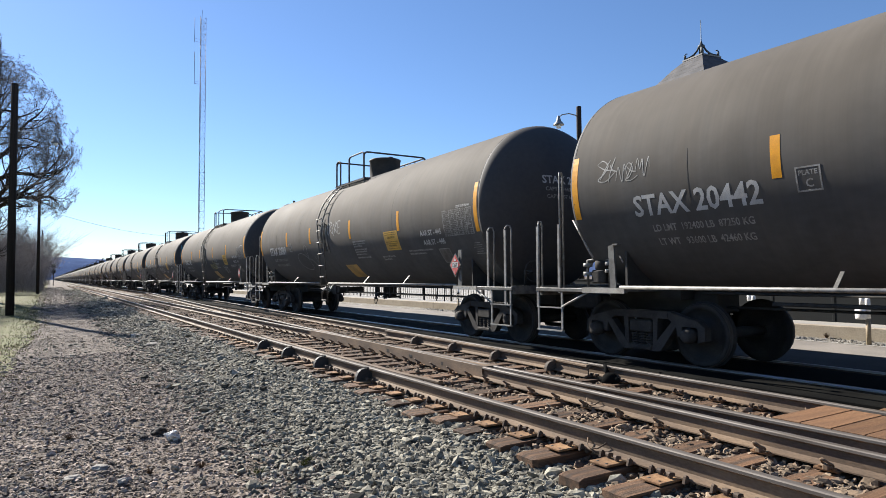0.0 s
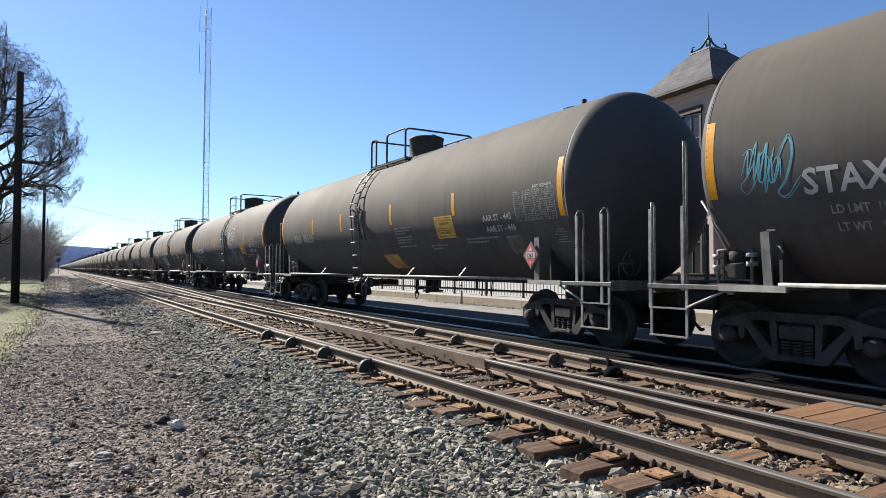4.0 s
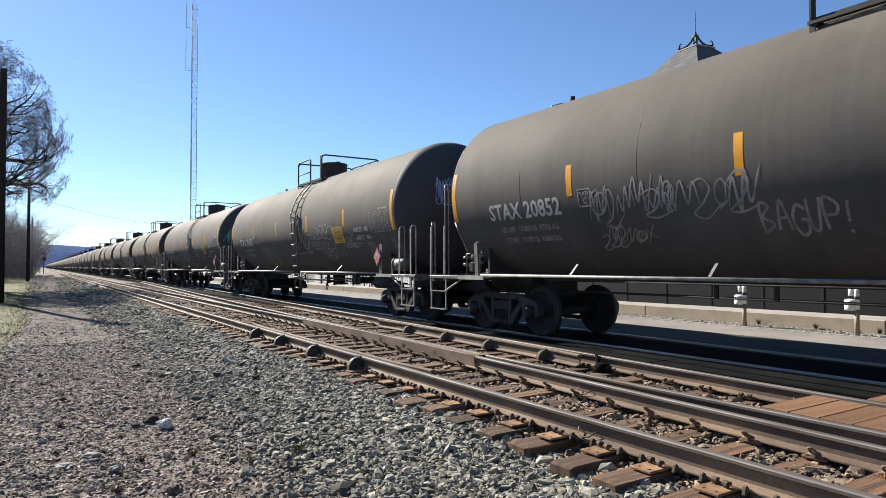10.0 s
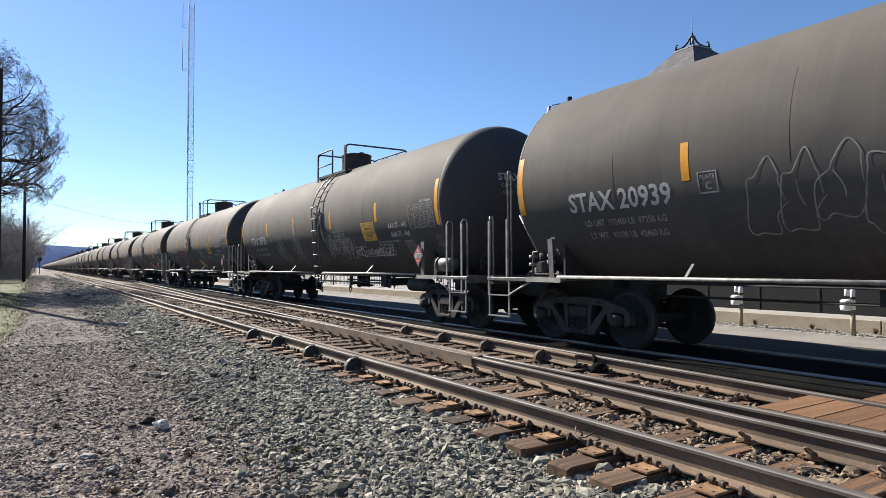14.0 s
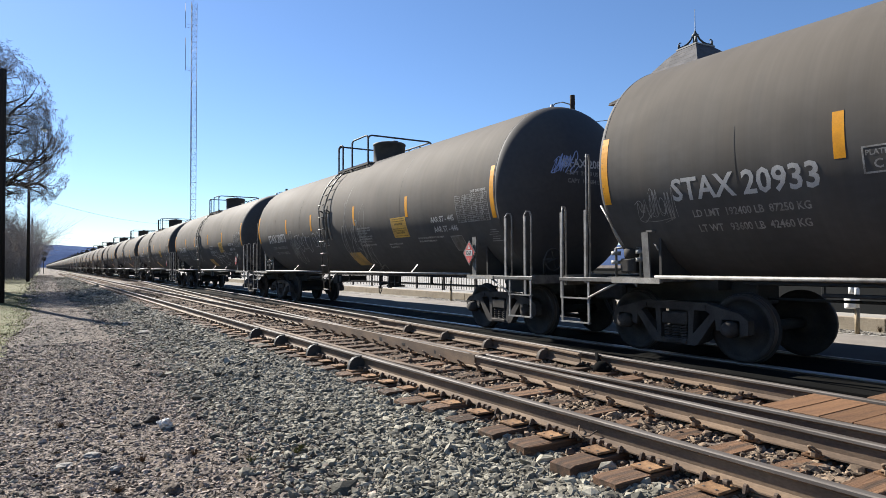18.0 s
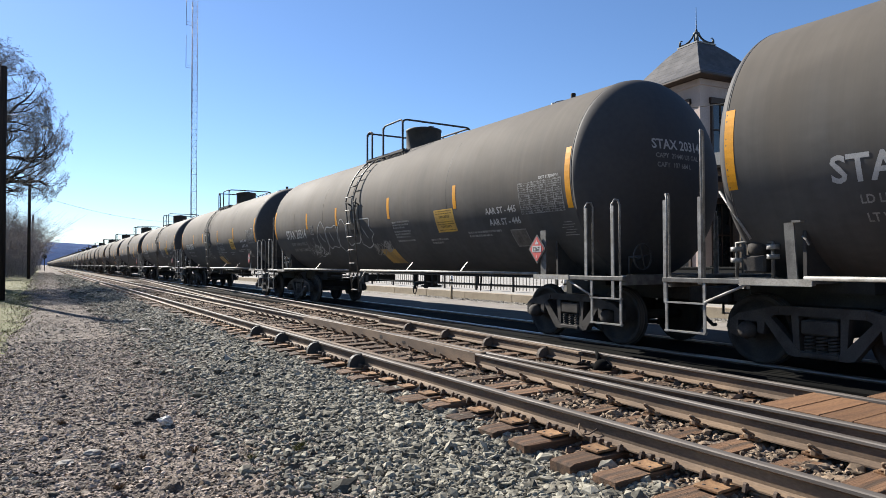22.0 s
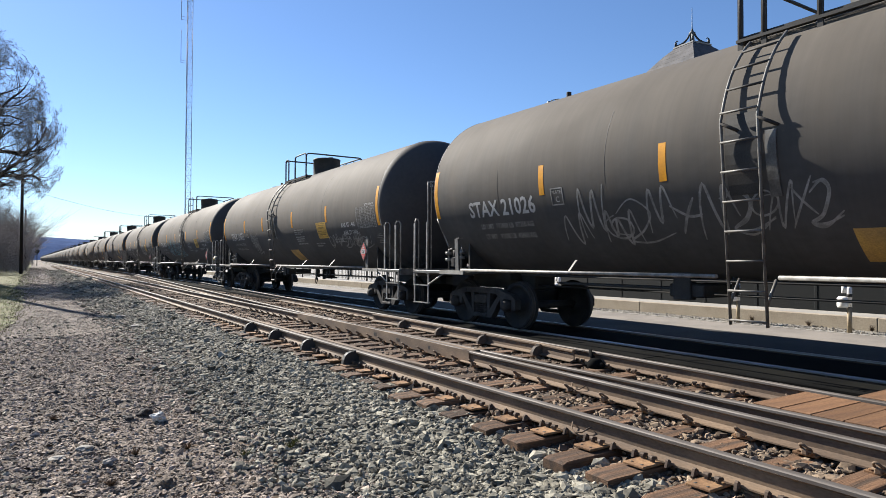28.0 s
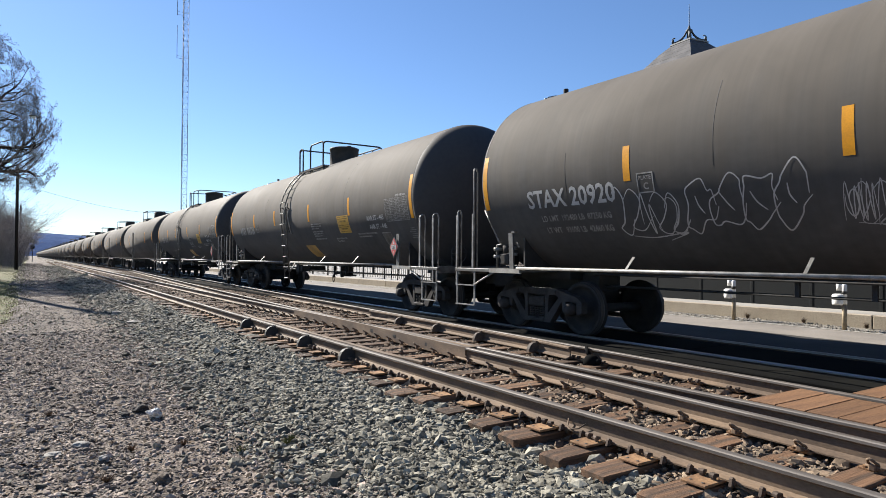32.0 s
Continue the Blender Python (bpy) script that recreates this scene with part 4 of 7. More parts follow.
    for y in (p0, p1):
        part("platform_beam", Form().box(-1.02, -0.72, y - 0.03, y + 0.03, 4.21, 4.265), M_BLACK, car)
    for e in (-1, 1):
        grate = Form()
        for x in (0.86, 0.93, 1.00):
            grate.box(e * x - 0.022, e * x + 0.022, p0, p1, 4.275, 4.30)
        part("grating", grate, M_BLACK, car, kind="stuff")
    top, b0 = (5.04, 0.13) if cylinder else (5.02, -0.15)
    part("bonnet", Form().lathe([(0.50, 4.25), (0.48, 4.30), (0.48, top - 0.09), (0.495, top - 0.075), (0.495, top - 0.03), (0.45, top - 0.005), (0.0, top)], 28, "z", (0, b0, 0)), M_BLACK, car, "round black valve housing")
    for y in (b0 - 0.36, b0 + 0.36):
        part("lid_latch", Form().box(-0.07, 0.07, y - 0.07, y + 0.07, top - 0.02, top + 0.025, 0.01), M_BLACK, car)
    part("lid_handle", Form().tube([(-0.1, b0, top - 0.01), (-0.1, b0, top + 0.05), (0.1, b0, top + 0.05), (0.1, b0, top - 0.01)], 0.012, 6), M_BLACK, car)
    part("manway", Form().lathe([(0.28, 4.28), (0.28, 4.42), (0.33, 4.43), (0.33, 4.48), (0.1, 4.53), (0.0, 4.53)], 20, "z", (0, 0.62 if not cylinder else -1.25, 0)), M_BLACK, car)
    part("relief_valve", Form().lathe([(0.09, 4.3), (0.09, 4.5), (0.13, 4.51), (0.13, 4.56), (0.05, 4.6), (0.0, 4.6)], 14, "z", (0, -1.85, 0)), M_BLACK, car)
    r = 0.025
    g0, g1 = (-1.30, -0.36) if cylinder else (0.23, 0.92)
    hoop = lambda x, a, b: bent([(x, a, 4.2), (x, a, 5.05), (x, b, 5.05), (x, b, 4.2)], 0.14)
    for x, a, b in ((-1.05, p0, g0), (-1.05, g1, p1), (1.05, p0, p1)):
        if b - a > 0.2:
            part("handrail", Form().tube(hoop(x, a, b), r, 7), M_BLACK, car)
    for y in (p0, p1):
        part("handrail", Form().tube(bent([(-1.05, y, 4.2), (-1.05, y, 5.05), (1.05, y, 5.05), (1.05, y, 4.2)], 0.14), r, 7), M_BLACK, car)
    for y in (p0, p1, g0, g1):
        part("rail_post", Form().box(-1.065, -1.040, y - 0.035, y + 0.035, 3.98, 5.02), M_BLACK, car)
    for y in (p0 + 0.7, p0 + 1.4):
        part("rail_post", Form().box(1.04, 1.065, y - 0.035, y + 0.035, 3.98, 5.02), M_BLACK, car)
    if cylinder:
        part("mid_rail", Form().tube([(-1.05, g1, 4.6), (-1.05, p1, 4.6)], 0.018, 6), M_BLACK, car)
    # fittings under and beside the tank
    part("outlet_valve", Form().lathe([(0.16, 0.74), (0.16, 1.0), (0.30, 1.02), (0.30, 1.35)], 16, "z", (0, -0.55, 0)).box(-0.2, 0.2, -0.75, -0.35, 0.70, 0.76).tube([(0, -0.55, 0.85), (-0.5, -0.55, 0.8), (-0.5, -0.55, 0.66)], 0.045, 8), M_BLACK, car)
    for y, z in ((-0.28, 0.74), (-0.86, 0.68), (-1.24, 0.76)):
        part("skid_leg", Form().box(-0.40, -0.30, y - 0.03, y + 0.03, z, 1.30, 0.006), M_BLACK, car)
    part("brake_rod", Form().tube([(-0.35, -6.0, 0.85), (-0.35, 6.0, 0.85)], 0.02, 6), M_BLACK, car)
    for y in (-3.4, -1.7, 1.7, 2.6):
        part("pipe_hanger", Form().box(-0.5, -0.46, y - 0.03, y + 0.03, 0.84, 1.38), M_BLACK, car)
    part("heater_pipe", Form().tube([(-0.45, -4.6, 1.28), (-0.45, 4.6, 1.28)], 0.045, 8), M_BLACK, car)
    if cylinder:
        drum = part("brake_cylinder", Form().lathe([(0.0, -7.80), (0.12, -7.79), (0.16, -7.75), (0.16, -7.26), (0.13, -7.20), (0.0, -7.19)], 20, "y", (-1.32, 0, 1.37)), M_GREYBAR, car, "dull grey air cylinder")
        part("flange", Form().lathe([(0.16, -7.30), (0.185, -7.30), (0.185, -7.26), (0.16, -7.26)], 20, "y", (-1.32, 0, 1.37)), M_GREYBAR, drum)
        part("bracket", Form().box(-1.42, -1.22, -7.22, -7.12, 1.12, 1.50, 0.01), M_FRAME, drum)
    wheel = part("hand_wheel", Form().tube([(-0.95 + 0.20 * math.cos(a), -8.50, 1.42 + 0.20 * math.sin(a)) for a in [2 * math.pi * q / 20 for q in range(20)]], 0.014, 6, closed=True), M_BLACK, car)
    for a in (0.3, 1.87):
        part("spoke", Form().tube([(-0.95 - 0.2 * math.cos(a), -8.50, 1.42 - 0.2 * math.sin(a)), (-0.95 + 0.2 * math.cos(a), -8.50, 1.42 + 0.2 * math.sin(a))], 0.010, 5), M_BLACK, wheel)
    part("shaft", Form().tube([(-0.95, -8.50, 1.42), (-0.95, -8.25, 1.42), (-0.95, -8.25, 1.1)], 0.03, 6), M_BLACK, wheel)
    valve = part("brake_valve", Form().box(-1.28, -1.02, 7.52, 7.82, 1.20, 1.42, 0.025).lathe([(0.12, 1.42), (0.13, 1.50), (0.13, 1.56), (0.06, 1.60), (0.0, 1.60)], 14, "z", (-1.15, 7.67, 0)), M_FRAME, car, "grey cast brake valve on its bracket")
    for y, z in ((7.44, 1.52), (7.44, 1.40), (7.92, 1.50), (7.92, 1.36)):
        part("flange", Form().lathe([(0.0, -0.03), (0.075, -0.03), (0.075, 0.03), (0.0, 0.03)], 10, "z", (-1.24, y, z)), M_STEP, valve)
    for y in (7.44, 7.92):
        part("pipe", Form().tube([(-1.24, y, 1.12), (-1.24, y, 1.58), (-1.20, 7.67, 1.60)], 0.024, 6), M_GREYBAR, valve)
    part("bracket", Form().box(-1.36, -0.96, 7.36, 8.0, 1.10, 1.14), M_GREYBAR, valve)
    part("release_rod", Form().tube([(-1.45, 7.60, 1.62), (-1.50, 7.98, 2.24)], 0.016, 6), M_STEP, car, "slanting thin grey rod")
    upright = Form().box(-0.012, 0.012, -0.055, 0.055, 0, 0.66, m=Matrix.Translation((-1.66, 6.97, 1.12)) @ Matrix.Rotation(-0.06, 4, "X"))
    upright.box(-1.655, -1.60, 6.985, 7.01, 1.10, 1.74).box(-1.70, -1.60, 6.86, 6.96, 1.775, 1.80).tube([(-1.63, 6.88, 1.62), (-1.66, 6.82, 1.58), (-1.64, 6.80, 1.52)], 0.012, 5)
    part("end_upright", upright, M_GREYBAR, car, "upright grey steel bar at the platform")
    part("deck_board", Form().box(-1.673, -1.668, 7.02, 7.62, 1.055, 1.135, 0.0), M_STEP, car)
    # hazard placards on their holders
    py, pz = -6.88, 1.57
    diamond = lambda a, b: [(py, pz - b), (py + a, pz), (py, pz + b), (py - a, pz)]
    h = part("placard_holder", Form().slab(diamond(0.215, 0.25), "x", -1.696, -1.686).box(-1.66, -1.64, py - 0.18, py - 0.05, 1.10, 1.88).box(-1.69, -1.64, py - 0.16, py - 0.07, 1.50, 1.54), M_GREYBAR, car)
    part("placard", Form().slab(diamond(0.180, 0.212), "x", -1.7005, -1.6965), M_RED, h, "red diamond hazard placard with a white flame")
    part("placard_band", Form().slab([(py + 0.115, pz - 0.055), (py - 0.115, pz - 0.055), (py - 0.115, pz + 0.055), (py + 0.115, pz + 0.055)], "x", -1.7055, -1.7025), M_WHITE, h)
    part("lettering", lettering("1267", 0.105, lambda u, w: (-1.7075, py + 0.103 - u * 0.86, pz - 0.038 + w)), M_BLACK, h)
    part("flame_mark", Form().slab([(py - 0.045, pz + 0.078), (py + 0.045, pz + 0.078), (py + 0.040, pz + 0.105), (py + 0.018, pz + 0.112), (py + 0.006, pz + 0.16), (py - 0.014, pz + 0.118), (py - 0.036, pz + 0.112)], "x", -1.7055, -1.7025), M_WHITE, h)
    part("lettering", lettering("3", 0.07, lambda u, w: (-1.7055, py + 0.02 - u, pz - 0.15 + w)), M_WHITE, h)
    # small stencilled lines under the table
    block = Form()
    for q in range(6):
        f = patch(-7.62 + 0.05 * (q % 2), -7.30 - 0.04 * (q % 3), 1.79 + 0.042 * q, 1.803 + 0.042 * q, 0.002, 0, 1)
        block.add(f.v, f.f)
    part("stencil_block", block, M_FAINT, car, kind="stuff")
    part("data_plate", patch(-6.36, -5.92, 1.65, 1.94, 0.002, 0, 6), M_GREYBAR, car)
        # reflective marks
    s1, s2, s3 = (-4.74, -1.76, 1.44) if cylinder else (-4.31, -1.33, 1.97)
    for y, z0, z1 in ((-7.65, 2.22, 3.20), (s1, 2.45, 2.93), (s2, 2.42, 2.94), (s3, 2.42, 2.94), (4.37 if cylinder else 4.41, 2.44, 2.94), (7.70, 2.22, 3.20)):
        part("reflective_stripe", patch(y - 0.06, y + 0.06, z0, z1), M_YELLOW, car)
    pn = -4.57 if cylinder else -4.21
    part("notice_panel", patch(pn, pn + 0.75, 2.0, 2.47), M_PANEL, car, "yellow notice panel")
    note, ink = Form(), random.Random(3)
    for q, (z, h) in enumerate(((2.425, 0.018), (2.375, 0.018), (2.29, 0.05), (2.20, 0.018), (2.155, 0.018), (2.09, 0.05), (2.035, 0.015))):
        u = pn + 0.06 + 0.12 * (h > 0.03)
        while u < pn + (0.66 if h < 0.03 else 0.56):
            w = ink.uniform(0.02, 0.09) if h < 0.03 else 0.035
            f = patch(u, u + w, z, z + h, 0.004, 0, 1)
            note.add(f.v, f.f)
            u += w + 0.016
    part("notice_print", note, M_INK, car, kind="stuff")
    if not cylinder:
        part("notice_panel", patch(-1.04, -0.24, 1.34, 1.70, 0.002, 0.0), M_GRIMYELLOW, car, "grimy yellow panel low on the tank")
    # the grey test table near the leading end
    tb, words_rng = Form(), random.Random(8)
    for k in range(15):
        z = 2.19 + 0.0373 * k
        for u in range(28):
            if words_rng.random() < 0.5:
                f = patch(-7.50 + 0.04 * u, -7.47 + 0.04 * u, z + 0.008, z + 0.024, 0.002, 0, 1)
                tb.add(f.v, f.f)
        f = patch(-7.51, -6.39, z, z + 0.006, 0.002, 0, 1)
        tb.add(f.v, f.f)
    for a in (-7.51, -7.30, -7.13, -6.97, -6.67, -6.404):
        f = patch(a, a + 0.012, 2.19, 2.72, 0.0025, 0, 6)
        tb.add(f.v, f.f)
    part("test_table", tb, M_FAINT, car, "grey stencilled table", kind="stuff")
    part("lettering", side_text("DOT 117J100W1", 0.07, -6.95, 2.755), M_WHITE, car)
    rim = Form()
    for a, b, c, d in ((-6.36, -5.92, 1.64, 1.656), (-6.36, -5.92, 1.934, 1.95), (-6.36, -6.344, 1.64, 1.95), (-5.936, -5.92, 1.64, 1.95)):
        f = patch(a, b, c, d, 0.0035, 0, 8)
        rim.add(f.v, f.f)
    part("plate_frame", rim, M_FAINT, car)
    part("lettering", lettering("2 INCH TREAD COND SHOES", 0.062, lambda u, w: (-1.6785, -6.86 - u * 0.62, 1.075 + w)), M_WHITE, car)
    small, words = Form(), random.Random(6)
    for y0, y1, z in ((s2 - 0.12, s2 - 0.95, 2.30), (s2 - 0.12, s2 - 0.90, 2.235), (s2 - 0.12, s2 - 0.70, 2.17), (s2 - 0.12, s2 - 0.92, 2.08), (s2 - 0.12, s2 - 0.86, 2.015), (s2 - 0.12, s2 - 0.80, 1.95), (s2 - 0.12, s2 - 0.95, 1.86), (-3.0, -3.7, 1.84), (-3.0, -3.45, 1.77), (-4.55, -5.65, 1.93), (-4.55, -5.3, 1.86)):
        while y0 > y1:
            w = words.uniform(0.03, 0.11)
            f = patch(max(y1, y0 - w), y0, z, z + words.uniform(0.030, 0.042), 0.002, 0, 1)
            small.add(f.v, f.f)
            y0 -= w + 0.025
    part("small_print", small, M_FAINT, car, kind="stuff")
    # hangers, brake lever and piping under the tank
    g = -5.6 if cylinder else 0.0
    part("brake_gear", Form().box(-0.62, 0.3, g + 2.1, g + 2.7, 0.80, 1.00, 0.02).box(-0.55, -0.45, g + 2.7, g + 5.2, 0.90, 0.95, 0.01).box(-0.66, -0.5, g + 2.3, g + 2.6, 0.76, 1.30, 0.01), M_BLACK, car)
    part("train_pipe", Form().tube([(-0.62, -6.2, 1.06), (-0.62, 6.2, 1.06)], 0.022, 6), M_BLACK, car)
    part("safety_chain", Form().tube([(-0.50, -0.66, 0.70), (-0.52, -0.63, 0.58), (-0.52, -0.57, 0.52), (-0.52, -0.50, 0.56), (-0.50, -0.44, 0.72)], 0.014, 5), M_FRAME, car)
    if cylinder:
        part("air_reservoir", Form().lathe([(0.0, -5.6), (0.12, -5.58), (0.17, -5.48), (0.17, -4.6), (0.12, -4.5), (0.0, -4.48)], 18, "y", (-0.55, 0, 0.86)), M_BLACK, car)
    part("lettering", side_text("AAR ST - 445", 0.165, -5.33, 2.26), M_WHITE, car)
    part("lettering", side_text("AAR ST - 446", 0.165, -5.38, 2.05), M_WHITE, car)
    part("lettering", side_text("PLATE", 0.078, 4.17, 2.435), M_FAINT, car)
    part("lettering", side_text("C", 0.13, 4.10, 2.30), M_FAINT, car)
    box = Form()
    for a, b, c, d in ((3.92, 4.20, 2.25, 2.268), (3.92, 4.20, 2.512, 2.53), (3.92, 3.938, 2.25, 2.53), (4.182, 4.20, 2.25, 2.53)):
        f = patch(a, b, c, d, 0.0035, 0, 8)
        box.add(f.v, f.f)
    part("plate_frame", box, M_FAINT, car)
    for y in (-7.0, 7.0):
        build_truck(car, y)
    return car


def build_far_car():
    """A tank car that stays far down the line: its larger parts alone."""
    car = thing("tank_car", "distant black tank car in a long train", "tank car", "tank cars of the train")
    prof = [(RADIUS * math.sin(math.pi / 2 * i / 6), -HALF - BULGE * math.cos(math.pi / 2 * i / 6)) for i in range(7)]
    prof = prof + [(r, -y) for r, y in reversed(prof)]
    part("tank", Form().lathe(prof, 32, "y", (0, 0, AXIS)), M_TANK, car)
    part("bonnet", Form().lathe([(0.45, 4.25), (0.45, 4.90), (0.0, 4.95)], 14, "z", (0, -0.4, 0)), M_BLACK, car)
    r = Form()
    for y in (-1.08, 1.08):
        r.tube([(-1.05, y, 4.05), (-1.05, y, 4.92), (1.05, y, 4.92), (1.05, y, 4.05)], 0.03, 4)
    for x in (-1.05, 1.05):
        r.tube([(x, -1.08, 4.92), (x, 1.08, 4.92)], 0.03, 4)
    part("handrail", r, M_BLACK, car)
    part("top_platform", Form().box(-1.05, 1.05, -1.1, 1.1, 4.26, 4.34), M_BLACK, car)
    for e in (-1, 1):
        part("side_rail", Form().tube([(e * 1.65, -6.85, 1.15), (e * 1.65, 6.85, 1.15)], 0.03, 4), M_GREYBAR, car)
        part("ladder", Form().box(e * 1.84, e * 1.88, 0.38, 0.42, 0.56, 3.2).box(e * 1.84, e * 1.88, 0.82, 0.86, 0.56, 3.2), M_GREYBAR, car)
        part("end_platform", Form().box(-1.66, 1.66, min(e * 6.8, e * 8.6), max(e * 6.8, e * 8.6), 1.04, 1.14), M_GREYBAR, car)
        part("stub_sill", Form().box(-0.28, 0.28, min(e * 5.3, e * 9.0), max(e * 5.3, e * 9.0), 0.72, 1.08), M_BLACK, car)
        for x in (-1.65, 1.65):
            part("grab_post", Form().box(x - 0.02, x + 0.02, e * 8.5 - 0.02, e * 8.5 + 0.02, 0.45, 2.25), M_GREYBAR, car)
        t = Form().box(-1.05, 1.05, e * 7.0 - 1.1, e * 7.0 + 1.1, 0.30, 0.75)
        for y in (-0.89, 0.89):
            t.lathe([(WHEEL, -0.8), (WHEEL, -0.7)], 16, "x", (0, e * 7.0 + y, WHEEL)).lathe([(WHEEL, 0.7), (WHEEL, 0.8)], 16, "x", (0, e * 7.0 + y, WHEEL))
        part("truck", t, M_FRAME, car)
    for y in (-7.62, -4.25, 4.35):
        part("reflective_stripe", patch(y - 0.06, y + 0.06, 2.3, 3.1), M_YELLOW, car)
    return car


def car_place(k, t):
    """Where the car k stands at t seconds; the train slows a little as it passes."""
    late = np.interp(t, (0, 1, 2, 3, 6, 7, 8, 9, 10, 11, 12, 13, 14, 17, 18, 19, 20, 21, 22, 23, 24, 25, 28, 29, 30, 31, 32),
                     (2.02, 1.89, 1.79, 1.60, 0.96, 0.86, 0.82, 0.67, 0.58, 0.49, 0.41, 0.17, 0.08, -0.10, -0.09, -0.14, -0.15, -0.37, -0.39, -0.39, -0.35, -0.37, -0.24, -0.22, -0.36, -0.36, -0.36))
    y = 13.10 + PITCH * k - SPEED * (t - 17.0) + late
    fore, aft = main_x(y - 7), main_x(y + 7)
    return pose((fore + aft) / 2, y, TRAIN_TOP, 0, 0, -math.degrees(math.atan2(aft - fore, 14.0)))


FIRST, NEAR, LAST = -15, 14, 56
WITH_CYLINDER = (-9, -8, -7, -6, -5, -4, -3, -2, 6, 7, 10, 11)
cars = {}
NUMBERS = ((-14, "20442"), (-13, "20889"), (-12, "21042"), (-11, "21113"), (-9, "20886"), (-8, "20851"), (-7, "21265"), (-6, "20852"), (-5, "20450"), (-4, "21059"), (-3, "20939"), (-2, "20738"), (-1, "21014"), (0, "20933"), (1, "20873"), (2, "20683"), (3, "20972"), (4, "20314"), (5, "20783"), (6, "20737"), (8, "21026"), (9, "21021"), (10, "20575"), (11, "20920"))
for word in ["ST" + "AX " + n for k, n in NUMBERS]:
    text_shape(word)
for word in ("LD LMT  192400 LB  87250 KG", "LT WT   93600 LB  42460 KG", "CAPY  29440 US GAL", "CAPY  107 684 L"):
    text_shape(word)
models = {True: build_car(True), False: build_car(False), None: build_far_car()}
for k in range(FIRST, LAST):
    m = None if k >= NEAR else k in WITH_CYLINDER
    if models[m] is not None and not any(c is models[m] for c in cars.values()):
        cars[k] = models[m]
        cars[k].matrix_basis = car_place(k, 0)
    else:
        cars[k] = copy_thing(models[m], car_place(k, 0))

M_CYAN = mat("turquoise_spray_paint", (0.10, 0.34, 0.40), 0.6, 0.0, (0.07, 0.24, 0.30), 6, 60, 0.02, 0.4, 0.15, 0.001)
M_SPRAYRED = mat("red_spray_paint", (0.42, 0.10, 0.10), 0.6, 0.0, (0.30, 0.09, 0.09), 6, 60, 0.02, 0.4, 0.15, 0.001)
M_SPRAYBLUE = mat("pale_blue_spray_paint", (0.30, 0.38, 0.60), 0.6, 0.0, (0.22, 0.29, 0.50), 6, 60, 0.02, 0.4, 0.15, 0.001)
M_SPRAYYELLOW = mat("dull_yellow_spray_paint", (0.40, 0.34, 0.10), 0.6, 0.0, (0.28, 0.24, 0.09), 6, 60, 0.02, 0.4, 0.15, 0.001)


def mark(k, number, limit=""):
    """The car's stencilled number on its side and on its leading head, with the small print below."""
    c = cars[k]
    word = "ST" + "AX "
    part("lettering", side_text(word + number, 0.40, 6.56, 2.18, 0.93), M_WHITE, c, "white stencilled car number")
    part("lettering", side_text("LD LMT  192400 LB  87250 KG", 0.128, 6.32, 1.95, 0.92), M_FAINT, c)
    part("lettering", side_text("LT WT   93600 LB  42460 KG", 0.128, 6.30, 1.76, 0.92), M_FAINT, c)
    part("lettering", head_text(word + number, 0.22, -0.66, 3.16), M_WHITE, c, "white stencilled car number")
    part("lettering", head_text("CAPY  29440 US GAL", 0.11, -0.60, 3.01), M_FAINT, c)
    part("lettering", head_text("CAPY  107 684 L", 0.11, -0.58, 2.86), M_FAINT, c)


for k, number in NUMBERS:
    mark(k, number)
for k in (-15, -10, 7, 12, 13):
    b = Form()
    for i in range(10):
        if i != 4:
            f = patch(6.22 - 0.19 * i, 6.37 - 0.19 * i, 2.19, 2.47, 0.0025, 0, 6)
            b.add(f.v, f.f)
    part("number_bars", b, M_FAINT, cars[k])

GLYPHS = {"A": "0,0 .5,1 1,0|.2,.4 .8,.4", "B": "0,0 0,1 .7,.9 .1,.55 .9,.3 0,0", "C": "1,.85 .4,1 0,.5 .4,0 1,.15", "E": "1,1 0,1 0,0 1,0|0,.5 .7,.5", "G": "1,.85 .4,1 0,.5 .4,0 1,.15 1,.5 .6,.5", "K": "0,0 0,1|.9,1 0,.45 1,0", "L": "0,1 0,0 .9,.05", "M": "0,0 .1,1 .5,.3 .9,1 1,0", "O": ".5,1 0,.5 .5,0 1,.5 .5,1", "P": "0,0 0,1 .9,.8 .8,.5 0,.45", "R": "0,0 0,1 .9,.8 .1,.5 1,0", "S": "1,.9 .4,1 .1,.7 .9,.3 .5,0 0,.15", "U": "0,1 .1,.1 .6,0 1,1", "!": ".4,1 .3,.35|.3,.1 .3,0"}


def written(word, width, height, weight, place):
    """A word in hand-drawn strokes."""
    out, w = Form(), width / len(word)
    for i, ch in enumerate(word):
        for line in GLYPHS[ch].split("|"):
            pts = [tuple(map(float, p.split(","))) for p in line.split()]
            dense = []
            V = [Vector(p) for p in pts]
            for m in range(len(V) - 1):
                a, b, c, d = V[max(0, m - 1)], V[m], V[m + 1], V[min(len(V) - 1, m + 2)]
                for q in range(7):
                    t = q / 7
                    dense.append(tuple(0.5 * ((2 * b) + (c - a) * t + (2 * a - 5 * b + 4 * c - d) * t * t + (3 * b - a - 3 * c + d) * t ** 3)))
            dense.append(pts[-1])
            f = stroke([(w * (i + 0.82 * u + 0.08 * v), height * (v + 0.12 * math.sin(i * 2.3))) for u, v in dense], weight, place)
            out.add(f.v, f.f)
    return out


